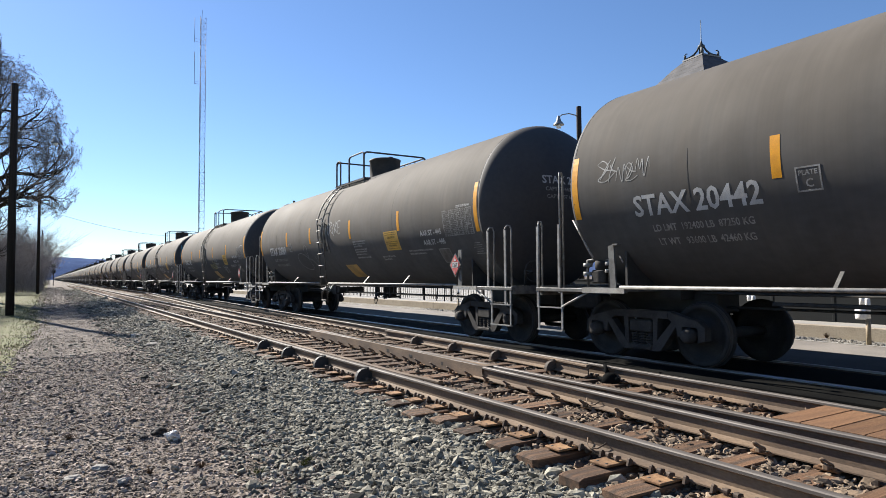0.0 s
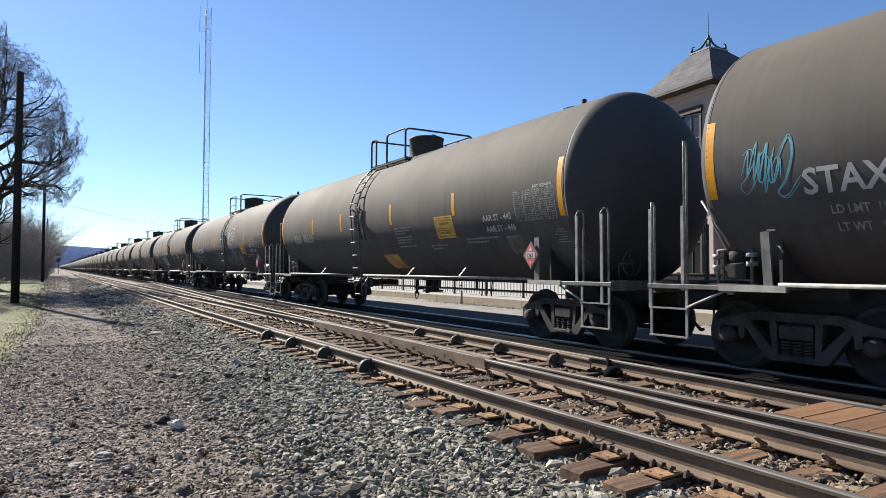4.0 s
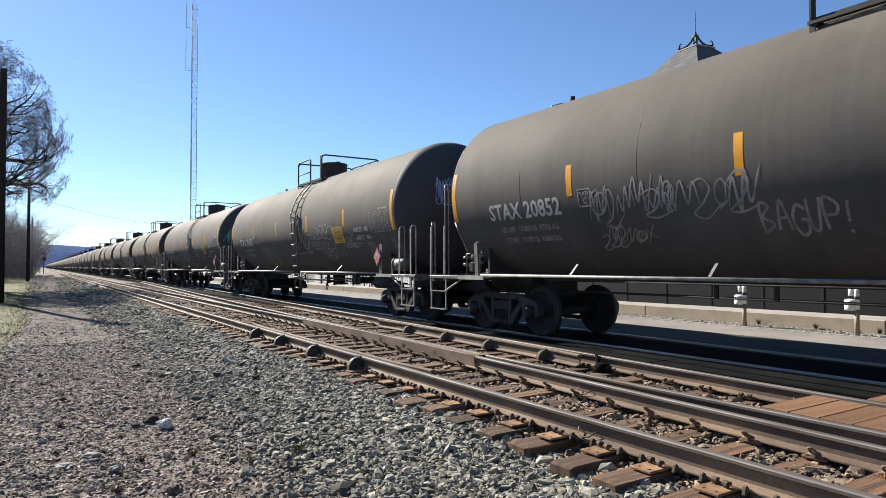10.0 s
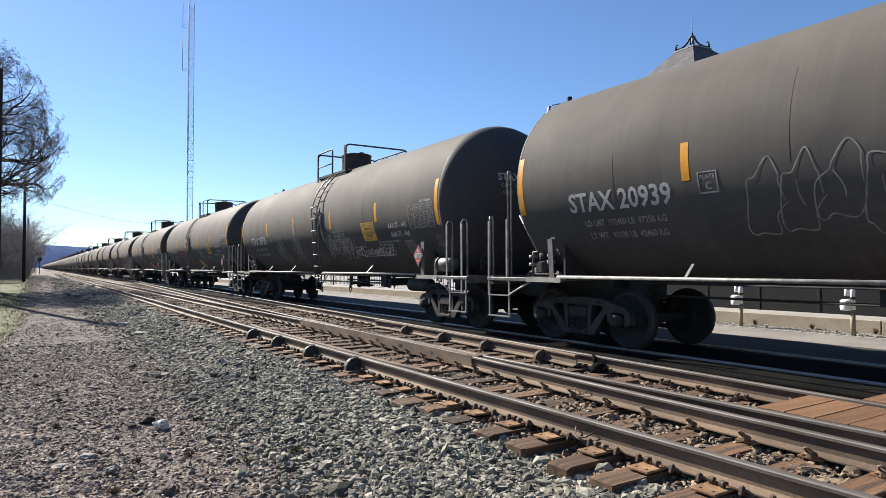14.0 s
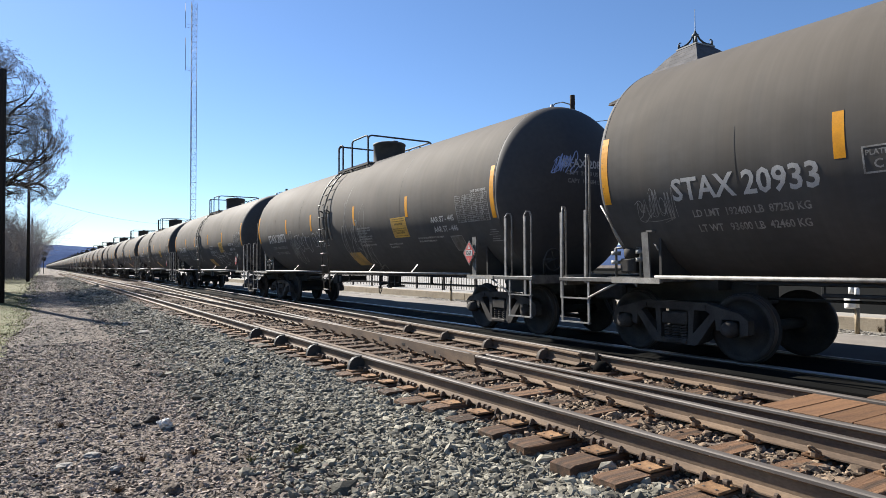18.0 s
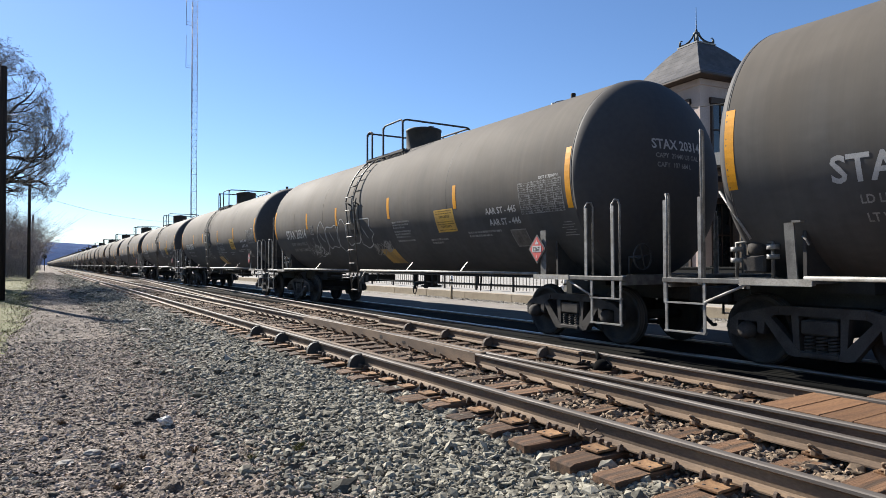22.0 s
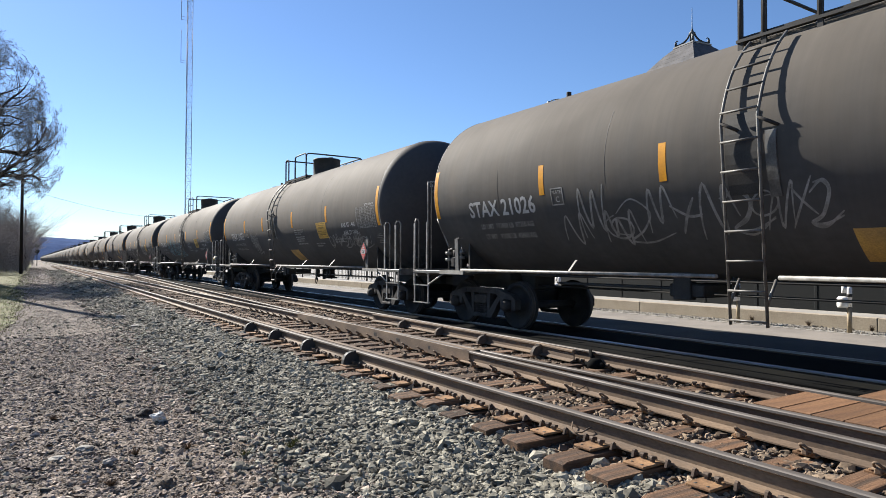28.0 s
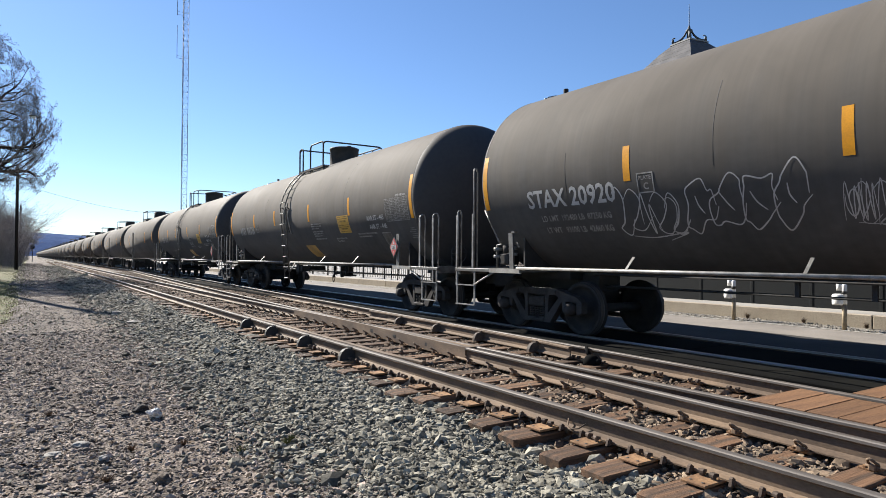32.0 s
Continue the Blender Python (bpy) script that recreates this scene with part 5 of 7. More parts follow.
def bubbles(k, y, z, width, height, letters, weight, material, seed):
    """Fat rounded outlines that overlap and cannot be read, with a few inner strokes."""
    rng, out = random.Random(seed), Form()
    place = lambda u, w: on_tank(y - u, z + w, 0.0035)
    w = width / letters
    for i in range(letters):
        cu, cw, lobes, turn = w * (i + 0.5), height * rng.uniform(0.42, 0.58), rng.choice((2, 3, 5)), rng.uniform(0, 6.28)
        ring = []
        for q in range(13):
            a = 2 * math.pi * q / 12 + 0.15 * math.sin(q * 2.0)
            r = 1 + 0.20 * math.sin(lobes * a + turn) + 0.10 * math.sin(2 * lobes * a - turn)
            ring.append((cu + 0.56 * w * r * math.cos(a) + 0.12 * height * math.sin(a), cw + 0.48 * height * r * math.sin(a)))
        ring[-1] = (ring[0][0] + 0.03, ring[0][1] - 0.02)
        lines = [ring]
        if rng.random() < 0.7:
            lines.append([(cu + w * rng.uniform(-0.2, 0.0), cw + height * 0.2), (cu + w * rng.uniform(-0.05, 0.1), cw), (cu + w * rng.uniform(0.05, 0.25), cw - height * 0.15)])
        for line in lines:
            f = stroke(smooth_line(line, 6), weight * 0.62, place, 0.4)
            out.add(f.v, f.f)
    part("graffiti", out, material, cars[k], "pale outlined bubble graffiti")


def loose_outline(k, y, z, weight, material):
    """A leaning oval and an open wavering outline beside it, in one thin spray line each."""
    place = lambda u, w: on_tank(y - u, z + w, 0.0035)
    oval = [(0.52 + 0.54 * math.cos(a) + 0.06 * math.sin(a), 0.28 + 0.26 * math.sin(a) - 0.10 * math.cos(a)) for a in [0.4 + 2 * math.pi * q / 14 for q in range(15)]]
    wave = [(1.05, 0.30), (0.96, 0.52), (0.82, 0.62), (0.86, 0.76), (1.00, 0.80), (1.12, 0.70), (1.08, 0.55), (1.10, 0.36), (1.26, 0.34), (1.42, 0.20), (1.60, 0.12), (1.74, 0.20), (1.68, 0.42)]
    out = Form()
    for line in (oval, wave):
        f = stroke(smooth_line(line, 7), weight, place, 0.3)
        out.add(f.v, f.f)
    part("graffiti", out, material, cars[k], "pale spray-painted oval and wavering outline")


def tag(k, y, z, width, height, letters=5, weight=0.035, material=None, word=""):
    """Spray paint on a car's near side; y, z: its left lower corner."""
    place = lambda u, w: on_tank(y - u, z + w, 0.003)
    form = written(word, width, height, weight, place) if word else scribble(random.Random(k * 31 + int(y * 7) + letters), width, height, letters, weight, place)
    part("graffiti", form, material or M_FAINT, cars[k], "spray-painted graffiti")


def head_tag(k, x, z, width, height, letters=4, weight=0.035, material=None):
    place = lambda u, w: (x + u, head_y(x + u, z + w, 0.004), z + w)
    part("graffiti", scribble(random.Random(k * 17 + letters), width, height, letters, weight, place), material or M_FAINT, cars[k], "spray-painted graffiti")


tag(-14, 7.2, 2.75, 0.9, 0.25, 5, 0.03)
loose_outline(-13, 3.55, 1.60, 0.022, M_FAINT)
tag(-13, 0.36, 2.62, 1.05, 0.34, weight=0.024, material=M_WHITE, word="CROKE")
tag(-12, -0.2, 1.9, 1.35, 0.28, 8, 0.03, M_SPRAYYELLOW)
tag(-12, -2.9, 1.7, 0.8, 0.3, 5, 0.02)
tag(-11, 4.1, 1.6, 2.6, 0.95, 8, 0.05)
tag(-11, 7.3, 2.3, 0.6, 0.5, 4, 0.03, M_CYAN)
tag(-11, -0.1, 1.85, 1.3, 0.35, 5, 0.06, M_FAINT)
tag(-9, 3.6, 1.6, 3.0, 0.55, 9, 0.04)
tag(-9, 7.1, 1.8, 0.9, 0.5, 5, 0.045)
tag(-9, -1.45, 2.75, 1.5, 0.5, 6, 0.045, M_WHITE)
tag(-9, -1.5, 2.35, 0.8, 0.3, 4, 0.04, M_WHITE)
tag(-9, -0.2, 1.6, 3.4, 0.4, 12, 0.04)
tag(-9, 1.6, 1.7, 1.1, 0.35, 5, 0.04)
tag(-8, 3.4, 1.7, 2.2, 0.5, 6, 0.13, M_SPRAYBLUE)
tag(-8, -4.46, 1.50, 0.98, 0.24, weight=0.035, material=M_FAINT, word="SOLEM")
tag(-8, -4.6, 1.44, 0.45, 0.10, 4, 0.02)
tag(-7, 4.0, 1.75, 1.3, 0.5, 4, 0.06, M_WHITE)
tag(-7, 1.9, 1.55, 2.0, 1.1, 5, 0.04)
tag(-7, 0.0, 2.2, 1.6, 0.7, 5, 0.04)
tag(-6, 4.0, 2.05, 2.6, 0.4, 10, 0.05)
tag(-6, 4.0, 1.65, 1.0, 0.3, 6, 0.03)
tag(-6, 1.3, 1.72, 1.1, 0.34, weight=0.035, material=M_FAINT, word="BAGUP!")
tag(-6, -1.4, 1.6, 1.6, 0.9, 5, 0.05)
tag(-5, 4.0, 1.6, 1.6, 0.6, 6, 0.035)
tag(-5, 0.3, 1.9, 2.0, 0.6, 8, 0.05)
bubbles(-5, -2.35, 2.15, 1.4, 0.42, 4, 0.035, M_WHITE, 7)
tag(-5, -2.4, 1.65, 1.8, 0.4, 7, 0.03)
tag(-5, -4.1, 1.9, 1.2, 0.3, 5, 0.03)
tag(-4, 5.0, 1.6, 0.8, 0.6, 5, 0.03, M_CYAN)
tag(-4, 3.6, 1.6, 4.2, 0.9, 9, 0.055)
tag(-4, -1.3, 1.75, 1.0, 0.3, 5, 0.03, M_SPRAYRED)
bubbles(-3, 3.6, 1.7, 2.6, 0.85, 6, 0.028, M_FAINT, 3)
tag(-3, -0.2, 1.8, 1.0, 0.7, 5, 0.05)
tag(-3, -1.5, 1.65, 1.2, 0.2, 6, 0.035)
tag(-2, 3.7, 1.7, 1.0, 0.7, 5, 0.04)
tag(-2, 1.9, 1.65, 0.5, 1.0, 3, 0.05)
tag(-2, -1.0, 1.75, 1.8, 0.5, 7, 0.05)
tag(-2, -2.9, 1.65, 2.2, 0.18, 12, 0.035, M_WHITE)
tag(-1, 4.5, 2.0, 2.4, 0.4, 8, 0.035, M_SPRAYRED)
tag(0, 3.6, 1.75, 1.6, 1.0, 5, 0.04)
tag(0, 1.8, 1.8, 1.3, 0.7, 6, 0.035)
tag(0, 7.2, 2.0, 0.6, 0.3, 5, 0.02)
tag(0, -5.1, 1.68, 1.15, 0.22, 5, 0.035, M_WHITE)
tag(1, 4.4, 1.6, 0.8, 0.6, 4, 0.035)
bubbles(1, 3.8, 1.85, 1.5, 0.5, 4, 0.03, M_WHITE, 2)
bubbles(1, 2.0, 1.9, 1.2, 0.45, 4, 0.03, M_WHITE, 6)
tag(1, 0.0, 1.5, 1.8, 1.4, 6, 0.04)
tag(2, 3.9, 1.8, 1.6, 0.4, 6, 0.05)
tag(2, 1.9, 1.75, 0.8, 0.6, 5, 0.04)
tag(2, -1.98, 1.48, 2.5, 0.60, weight=0.036, material=M_WHITE, word="SALEM")
tag(2, -3.0, 1.36, 1.6, 0.12, 6, 0.02)
tag(3, 3.4, 1.65, 1.4, 0.6, 6, 0.05)
tag(3, 1.6, 1.65, 1.2, 0.7, 5, 0.06)
tag(3, -0.4, 1.7, 1.0, 0.5, 4, 0.05)
bubbles(4, 3.7, 1.75, 3.9, 0.80, 5, 0.045, M_WHITE, 4)
tag(4, 4.9, 1.62, 1.3, 0.3, 4, 0.035, M_WHITE)
tag(4, 4.6, 1.6, 0.5, 0.4, 3, 0.03)
tag(4, 0.1, 1.65, 0.9, 0.3, 4, 0.05)
tag(5, 1.8, 1.75, 1.1, 0.5, 5, 0.04)
tag(5, -0.5, 1.6, 0.9, 0.7, 5, 0.035)
tag(6, 1.6, 1.75, 0.8, 0.4, 5, 0.03)
tag(8, 4.1, 1.7, 3.4, 0.6, 8, 0.06)
tag(8, 0.9, 1.8, 1.0, 0.5, 4, 0.05)
tag(8, -0.9, 1.85, 0.8, 0.4, 4, 0.03)
tag(9, 3.8, 1.75, 0.9, 0.6, 5, 0.05)
tag(9, -4.0, 1.75, 2.6, 0.35, 7, 0.05)
tag(10, 4.4, 1.65, 4.6, 0.75, 14, 0.045, M_CYAN)
tag(10, 4.3, 1.75, 4.6, 0.7, 12, 0.03)
tag(10, 2.1, 2.0, 1.4, 0.5, 6, 0.04)
tag(11, 4.7, 1.75, 1.1, 0.5, 5, 0.03, M_WHITE)
bubbles(11, 3.5, 1.7, 1.6, 0.65, 4, 0.03, M_WHITE, 9)
tag(11, 1.6, 1.8, 0.8, 0.4, 5, 0.02, M_WHITE)
tag(11, -2.0, 1.75, 1.6, 0.8, 7, 0.045)
head_tag(-11, -1.45, 2.62, 1.05, 0.85, 4, 0.045, M_CYAN)
tag(-11, -6.75, 1.72, 0.8, 0.5, 4, 0.03)
head_tag(-6, -0.95, 2.9, 0.8, 0.8, 5, 0.035)
head_tag(-5, -0.9, 2.95, 0.95, 0.7, 6, 0.045, M_SPRAYBLUE)
head_tag(-4, -1.56, 2.62, 1.4, 0.74, 6, 0.045, M_CYAN)
head_tag(1, -0.9, 3.1, 0.5, 0.4, 5, 0.035, M_SPRAYBLUE)


drum_place = lambda u, w: (-1.32 - 0.166 * math.cos(w), -7.34 - u, 1.37 + 0.166 * math.sin(w))
part("graffiti", scribble(random.Random(3), 0.38, 1.3, 5, 0.03, drum_place), M_SPRAYYELLOW, cars[10], "yellow spray paint on the air cylinder")


# ---- surroundings ----
def build_far_side():
    """The asphalt, gravel strip, kerb and platform behind the main track."""
    road = thing("road", "dark asphalt laid flush with the main line's rails", "road", kind="structure")
    # near-black panels beside and between the main rails
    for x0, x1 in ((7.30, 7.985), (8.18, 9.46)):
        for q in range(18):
            part("rubber_panel", Form().box(x0, x1, -6 + 3.0 * q, -6 + 3.0 * q + 2.99, -0.3, 0.072, 0.012), M_NEARBLACK, road, "near-black crossing panel")
    part("asphalt_strip", Form().box(9.655, 11.6, -60, 48, -0.3, 0.072, 0.012), M_ASPHALT, road)
    part("asphalt_strip", Form().box(10.65, 11.6, 48.01, 150, -0.3, 0.03), M_ASPHALT, road)
    thing("walkway", "pale concrete walkway beside the asphalt", "walkway", kind="structure", material=M_WALKWAY, form=Form().box(11.604, 13.15, -80, 150, -0.3, 0.075))
    thing("walkway_edging", "narrow white concrete edging of the walkway", "edging", kind="structure", material=M_PAVING, form=Form().box(13.15, 13.24, -80, 150, -0.3, 0.088))
    thing("gravel_strip", "pale gravel strip at the kerb", "ground", kind="structure", material=M_GRAVEL,
          form=Form().box(13.244, 14.4, -80, 150, -0.3, 0.045))
    kerb = thing("kerb", "weathered tan concrete kerb of the platform", "kerb", kind="structure")
    blocks = [Form().box(14.4, 14.62, 0.0, 2.985, -0.2, 0.32, 0.012).mesh("kerb_block", M_CONCRETE)]
    y = -12.0
    while y < 66:
        part("kerb_block", blocks[0], None, kerb).matrix_basis = pose(0, y, 0)
        y += 3.0
    part("kerb_block", Form().box(14.4, 14.62, 66, 150, -0.2, 0.32), M_CONCRETE, kerb)
    part("kerb_block", Form().box(14.4, 14.62, -80, -12, -0.2, 0.32), M_CONCRETE, kerb)
    thing("platform", "pale concrete paving of the station platform", "platform", kind="structure", material=M_PAVING,
          form=Form().box(14.624, 60, -80, 150, -0.3, 0.31))
    # spiky iron fence along the platform edge
    fence = thing("iron_fence", "black iron picket fence on the platform", "fence")
    for z in (0.50, 1.20):
        part("rail", Form().box(15.66, 15.70, 17.0, 62.0, z, z + 0.04), M_BLACK, fence)
    picket = Form().box(15.67, 15.69, -0.01, 0.01, 0.38, 1.31).mesh("picket", M_BLACK)
    post = Form().box(15.64, 15.72, -0.04, 0.04, 0.30, 1.41, 0.01).mesh("post", M_BLACK)
    for i in range(226):
        part("picket", picket, None, fence).matrix_basis = pose(0, 17.1 + 0.2 * i, 0)
    for i in range(19):
        part("post", post, None, fence).matrix_basis = pose(0, 17.0 + 2.5 * i, 0)
    # added backing on the fence line past the station; fills an unidentified dark band
    screen = thing("screen_wall", "low near-black backing added along the platform", "wall", kind="structure")
    panel = Form().box(15.70, 15.75, 0.03, 1.455, 0.315, 1.28, 0.006).box(15.685, 15.765, 0.0, 1.49, 1.28, 1.33, 0.008).mesh("panel", M_BACKING)
    upright = Form().box(15.69, 15.77, -0.035, 0.035, 0.30, 1.36, 0.008).mesh("post", M_BACKING)
    for i in range(24):
        part("panel", panel, None, screen).matrix_basis = pose(0, -18.98 + 1.49 * i, 0)
        part("post", upright, None, screen).matrix_basis = pose(0, -18.98 + 1.49 * i, 0)
    # white marker posts
    p0 = None
    for y, can in ((8.58, True), (6.2, True), (3.7, False), (14.5, True), (20.9, False)):
        ob = thing("marker_post", "thin white post at the asphalt's edge" + (", with a white lamp can" if can else ""), "post", "posts along the platform")
        ob.matrix_basis = pose(13.7, y, 0.04)
        part("shaft", Form().lathe([(0.045, 0.0), (0.045, 0.52)], 10, "z"), M_IRON if y == 14.5 else M_TANPOST, ob, "dark iron shaft" if y == 14.5 else "tan painted shaft")
        part("sleeve", Form().lathe([(0.048, 0.52), (0.048, 0.90), (0.03, 0.92), (0.0, 0.92)], 10, "z"), M_WHITEPAINT, ob)
        part("band", Form().lathe([(0.051, 0.72), (0.051, 0.78)], 10, "z"), M_BLACK, ob)
        if can:
            part("lamp_can", Form().lathe([(0.0, 0.50), (0.11, 0.50), (0.12, 0.53), (0.12, 0.69), (0.09, 0.72), (0.0, 0.72)], 14, "z", (0.0, 0.11, 0)), M_WHITEPAINT, ob)
            part("upper_can", Form().lathe([(0.0, 0.79), (0.05, 0.79), (0.05, 0.93), (0.0, 0.94)], 10, "z", (0.0, 0.10, 0)), M_WHITEPAINT, ob)


def lamp_pole(x, y, top, label, heading, reach, drop, width=0.09):
    """A wooden pole with a bell-shaped street lamp on a bent arm."""
    ob = thing("street_lamp", label, "street lamp", "street lamps")
    ob.matrix_basis = pose(x, y, 0.0, 0, 0, heading)
    part("pole", Form().lathe([(width * 1.25, -0.4), (width, top - 0.02), (width * 0.9, top), (0.0, top)], 12, "z"), M_POLE, ob)
    z = top - drop
    part("arm", Form().tube([(0, 0, z), (0.12, 0, z + 0.10), (reach * 0.5, 0, z + 0.16), (reach * 0.85, 0, z + 0.10), (reach, 0, z)], 0.022, 6), M_GALV, ob)
    lamp = part("lamp", Form().lathe([(0.05, z + 0.06), (0.07, z - 0.05), (0.10, z - 0.14), (0.19, z - 0.24), (0.20, z - 0.27), (0.0, z - 0.25)], 14, "z", (reach, 0, 0)), M_GALV, ob, "pale bell-shaped lamp head")
    part("bulb", Form().lathe([(0.0, z - 0.40), (0.07, z - 0.38), (0.10, z - 0.31), (0.08, z - 0.25)], 12, "z", (reach, 0, 0)), M_WHITEPAINT, lamp)
    return ob


def cable(name, a, b, sag, label, r=0.012):
    a, b = Vector(a), Vector(b)
    pts = [a.lerp(b, i / 16) - Vector((0, 0, sag * 4 * (i / 16) * (1 - i / 16))) for i in range(17)]
    thing(name, label, "cable", form=Form().tube(pts, r, 5), material=M_BLACK)


def utility_pole(x, y, top, label):
    ob = lamp_pole(x, y, top, label, 6, 1.65, 2.3, 0.14)
    ob.name = "utility_pole"
    ob["category"] = "utility pole"
    ob["group"] = "poles beside the path"
    part("guy_bracket", Form().box(-0.5, 0.1, -0.03, 0.03, top - 1.35, top - 1.27), M_POLE, ob)
    for z in (top - 1.2, top - 1.9):
        part("insulator", Form().lathe([(0.0, z), (0.05, z + 0.01), (0.03, z + 0.06), (0.05, z + 0.10), (0.0, z + 0.12)], 10, "z", (-0.3, 0, 0)), M_GALV, ob)
    return ob


def lattice_tower():
    """A slim guyed radio mast of three legs and cross bracing."""
    mast = thing("radio_mast", "slim grey steel lattice radio mast", "radio mast")
    mast.matrix_basis = pose(28.25, 147.0, 0, 0, 0, 12)
    r, h, bay = 0.74, 60.0, 1.25
    legs = [(r * math.cos(a), r * math.sin(a)) for a in (math.pi / 2, math.pi / 2 + 2.094, math.pi / 2 + 4.189)]
    for x, y in legs:
        part("leg", Form().tube([(x, y, 0), (x, y, h)], 0.052, 6), M_MAST, mast)
    n = int(h / bay)
    brace = Form()
    for i in range(n):
        z = i * bay
        for k in range(3):
            a, b = legs[k], legs[(k + 1) % 3]
            brace.tube([(*a, z), (*b, z)], 0.026, 4)
            brace.tube([(*(a if i % 2 else b), z), (*(b if i % 2 else a), z + bay)], 0.026, 4)
    part("bracing", brace, M_MAST, mast, kind="stuff")
    for z0, z1, off in ((54.0, 59.6, -1.75), (44.6, 51.8, -1.75)):
        w = part("whip_antenna", Form().tube([(off, 0, z0), (off, 0, z1)], 0.05, 6), M_MAST, mast)
        for z in (z0 + 0.2, z0 + 0.9) if z1 > 55 else (z0 + 0.1, z0 + 0.6):
            part("stand_off", Form().tube([(off, 0, z), (-0.4, 0, z)], 0.03, 5), M_MAST, mast)
    part("lightning_rod", Form().tube([(0, 0.2, h), (0, 0.2, h + 1.8)], 0.03, 5), M_MAST, mast)


def bare_tree(name, at, height, width, seed, label, depth=5, trunk_r=0.35, low=0.2, lean=0.0):
    """A leafless tree: a forked trunk, long arching limbs, side branches and drooping fine twigs."""
    rng = random.Random(seed)
    ob = thing(name, label, "tree", "bare trees")
    ob.matrix_basis = Matrix.Translation(at)
    limbs = []

    def grow(p, d, length, r, level):
        n = 2 if level == depth else (9 if level < 2 else (6 if level < 4 else 4))
        pts, rs = [p], [r]
        for i in range(n):
            lift = (0.13 if d.z > 0.45 else 0.03) if level == 1 else 0.02
            d = (d + Vector((rng.gauss(0, 0.20), rng.gauss(0, 0.20), rng.gauss(0, 0.16) + lift * (0.4 if i < n / 2 else 1.0)))).normalized()
            p = p + d * length / n
            pts.append(p)
            rs.append(max(0.0075, r * (1 - 0.80 * (i + 1) / n)))
            if level < depth and i >= (1 if level else 99):
                for _ in range(2 if level < 4 and i % 2 else 1):
                    side = d.orthogonal().normalized()
                    side.rotate(Matrix.Rotation(rng.uniform(0, 6.28), 3, d))
                    a = rng.uniform(0.5, 0.9)
                    grow(p, (d * math.cos(a) + side * math.sin(a)).normalized(), length * rng.uniform(0.42, 0.66) * (1.1 - 0.45 * i / n) * (0.72 if level > 2 else 1.0), max(0.0075, rs[-1] * rng.uniform(0.45, 0.68)), level + 1)
        limbs.append((pts, rs, level))
        return p, d, rs[-1]

    fork = height * low
    crown = height * 0.52
    trunk = [Vector((0.16 * math.sin(q * 1.3) + lean * q / 40, 0.14 * math.cos(q * 0.9), -0.3 + (crown + 0.3) * q / 10)) for q in range(11)]
    limbs.append((trunk, [trunk_r * (1.25 - 0.085 * q) for q in range(11)], 0))
    count = 12
    for q in range(count):
        up = q / (count - 1)
        z = fork + (crown - fork) * up
        base = trunk[min(10, max(1, round((z + 0.3) / (crown + 0.3) * 10)))].copy()
        a, tilt = 2.4 * q + rng.uniform(-0.4, 0.4), 1.12 - 0.90 * up + rng.uniform(-0.1, 0.1)
        d = Vector((math.cos(a) * math.sin(tilt), math.sin(a) * math.sin(tilt), math.cos(tilt)))
        grow(base, d, (height - fork) * rng.uniform(0.46, 0.58), trunk_r * rng.uniform(0.34, 0.50), 1)
    reach = sorted(math.hypot(v.x, v.y) for pts, _, _ in limbs for v in pts)
    rise = sorted(v.z for pts, _, _ in limbs for v in pts)
    far, tall = reach[int(len(reach) * 0.86)], rise[int(len(rise) * 0.97)]
    middle, half = height * (0.5 + low * 0.42), height * (0.5 - low * 0.42)

    def domed(v):
        """Keeps a branch within a rounded crown, with a few twigs standing out."""
        p = Vector((v.x * width / far, v.y * width / far, v.z if v.z < 0 else v.z * height / tall))
        q = math.sqrt((p.x * p.x + p.y * p.y) / width ** 2 + ((p.z - middle) / half) ** 2)
        if q > 0.80 and math.hypot(p.x, p.y) > 1.0:
            k = (0.80 + 0.36 * (q - 0.80)) / q
            p = Vector((p.x * k, p.y * k, middle + (p.z - middle) * k))
        return p + Vector((lean * max(0.0, p.z) / height, 0, 0))

    wood, fine = Form(), Form()
    for pts, rs, level in limbs:
        fit = [domed(v) for v in pts]
        (wood if level < 3 else fine).tube(fit, rs, 9 if rs[0] > 0.15 else (5 if rs[0] > 0.04 else 3), cap=False)
    part("trunk", wood, M_BARK, ob)
    part("crown", fine, M_TWIG, ob, "fine bare twigs")
    return ob


def thicket(name, boxes, count, height, seed, label):
    """Leafless scrub: many thin stems, each forked twice."""
    rng = random.Random(seed)
    f = Form()
    for _ in range(count):
        x0, x1, y0, y1 = boxes
        p = Vector((rng.uniform(x0, x1), rng.uniform(y0, y1), -0.3))
        h = height * rng.uniform(0.35, 1.0)
        d = Vector((rng.uniform(-0.5, 0.5), rng.uniform(-0.5, 0.5), 1))
        q = p + d * h * 0.55
        f.tube([p, q], [0.028, 0.018], 3, cap=False)
        for _ in range(4):
            e = q + Vector((rng.uniform(-0.8, 0.8), rng.uniform(-0.8, 0.8), rng.uniform(0.2, 0.9))) * h * rng.uniform(0.25, 0.5)
            f.tube([q, e], [0.016, 0.009], 3, cap=False)
            for _ in range(3):
                f.tube([e.lerp(q, 0.3), e + Vector((rng.uniform(-0.9, 0.9), rng.uniform(-0.9, 0.9), rng.uniform(-0.3, 0.7))) * h * 0.2], [0.010, 0.006], 3, cap=False)
    return thing(name, label, "scrub", kind="stuff", form=f, material=M_BRUSH)


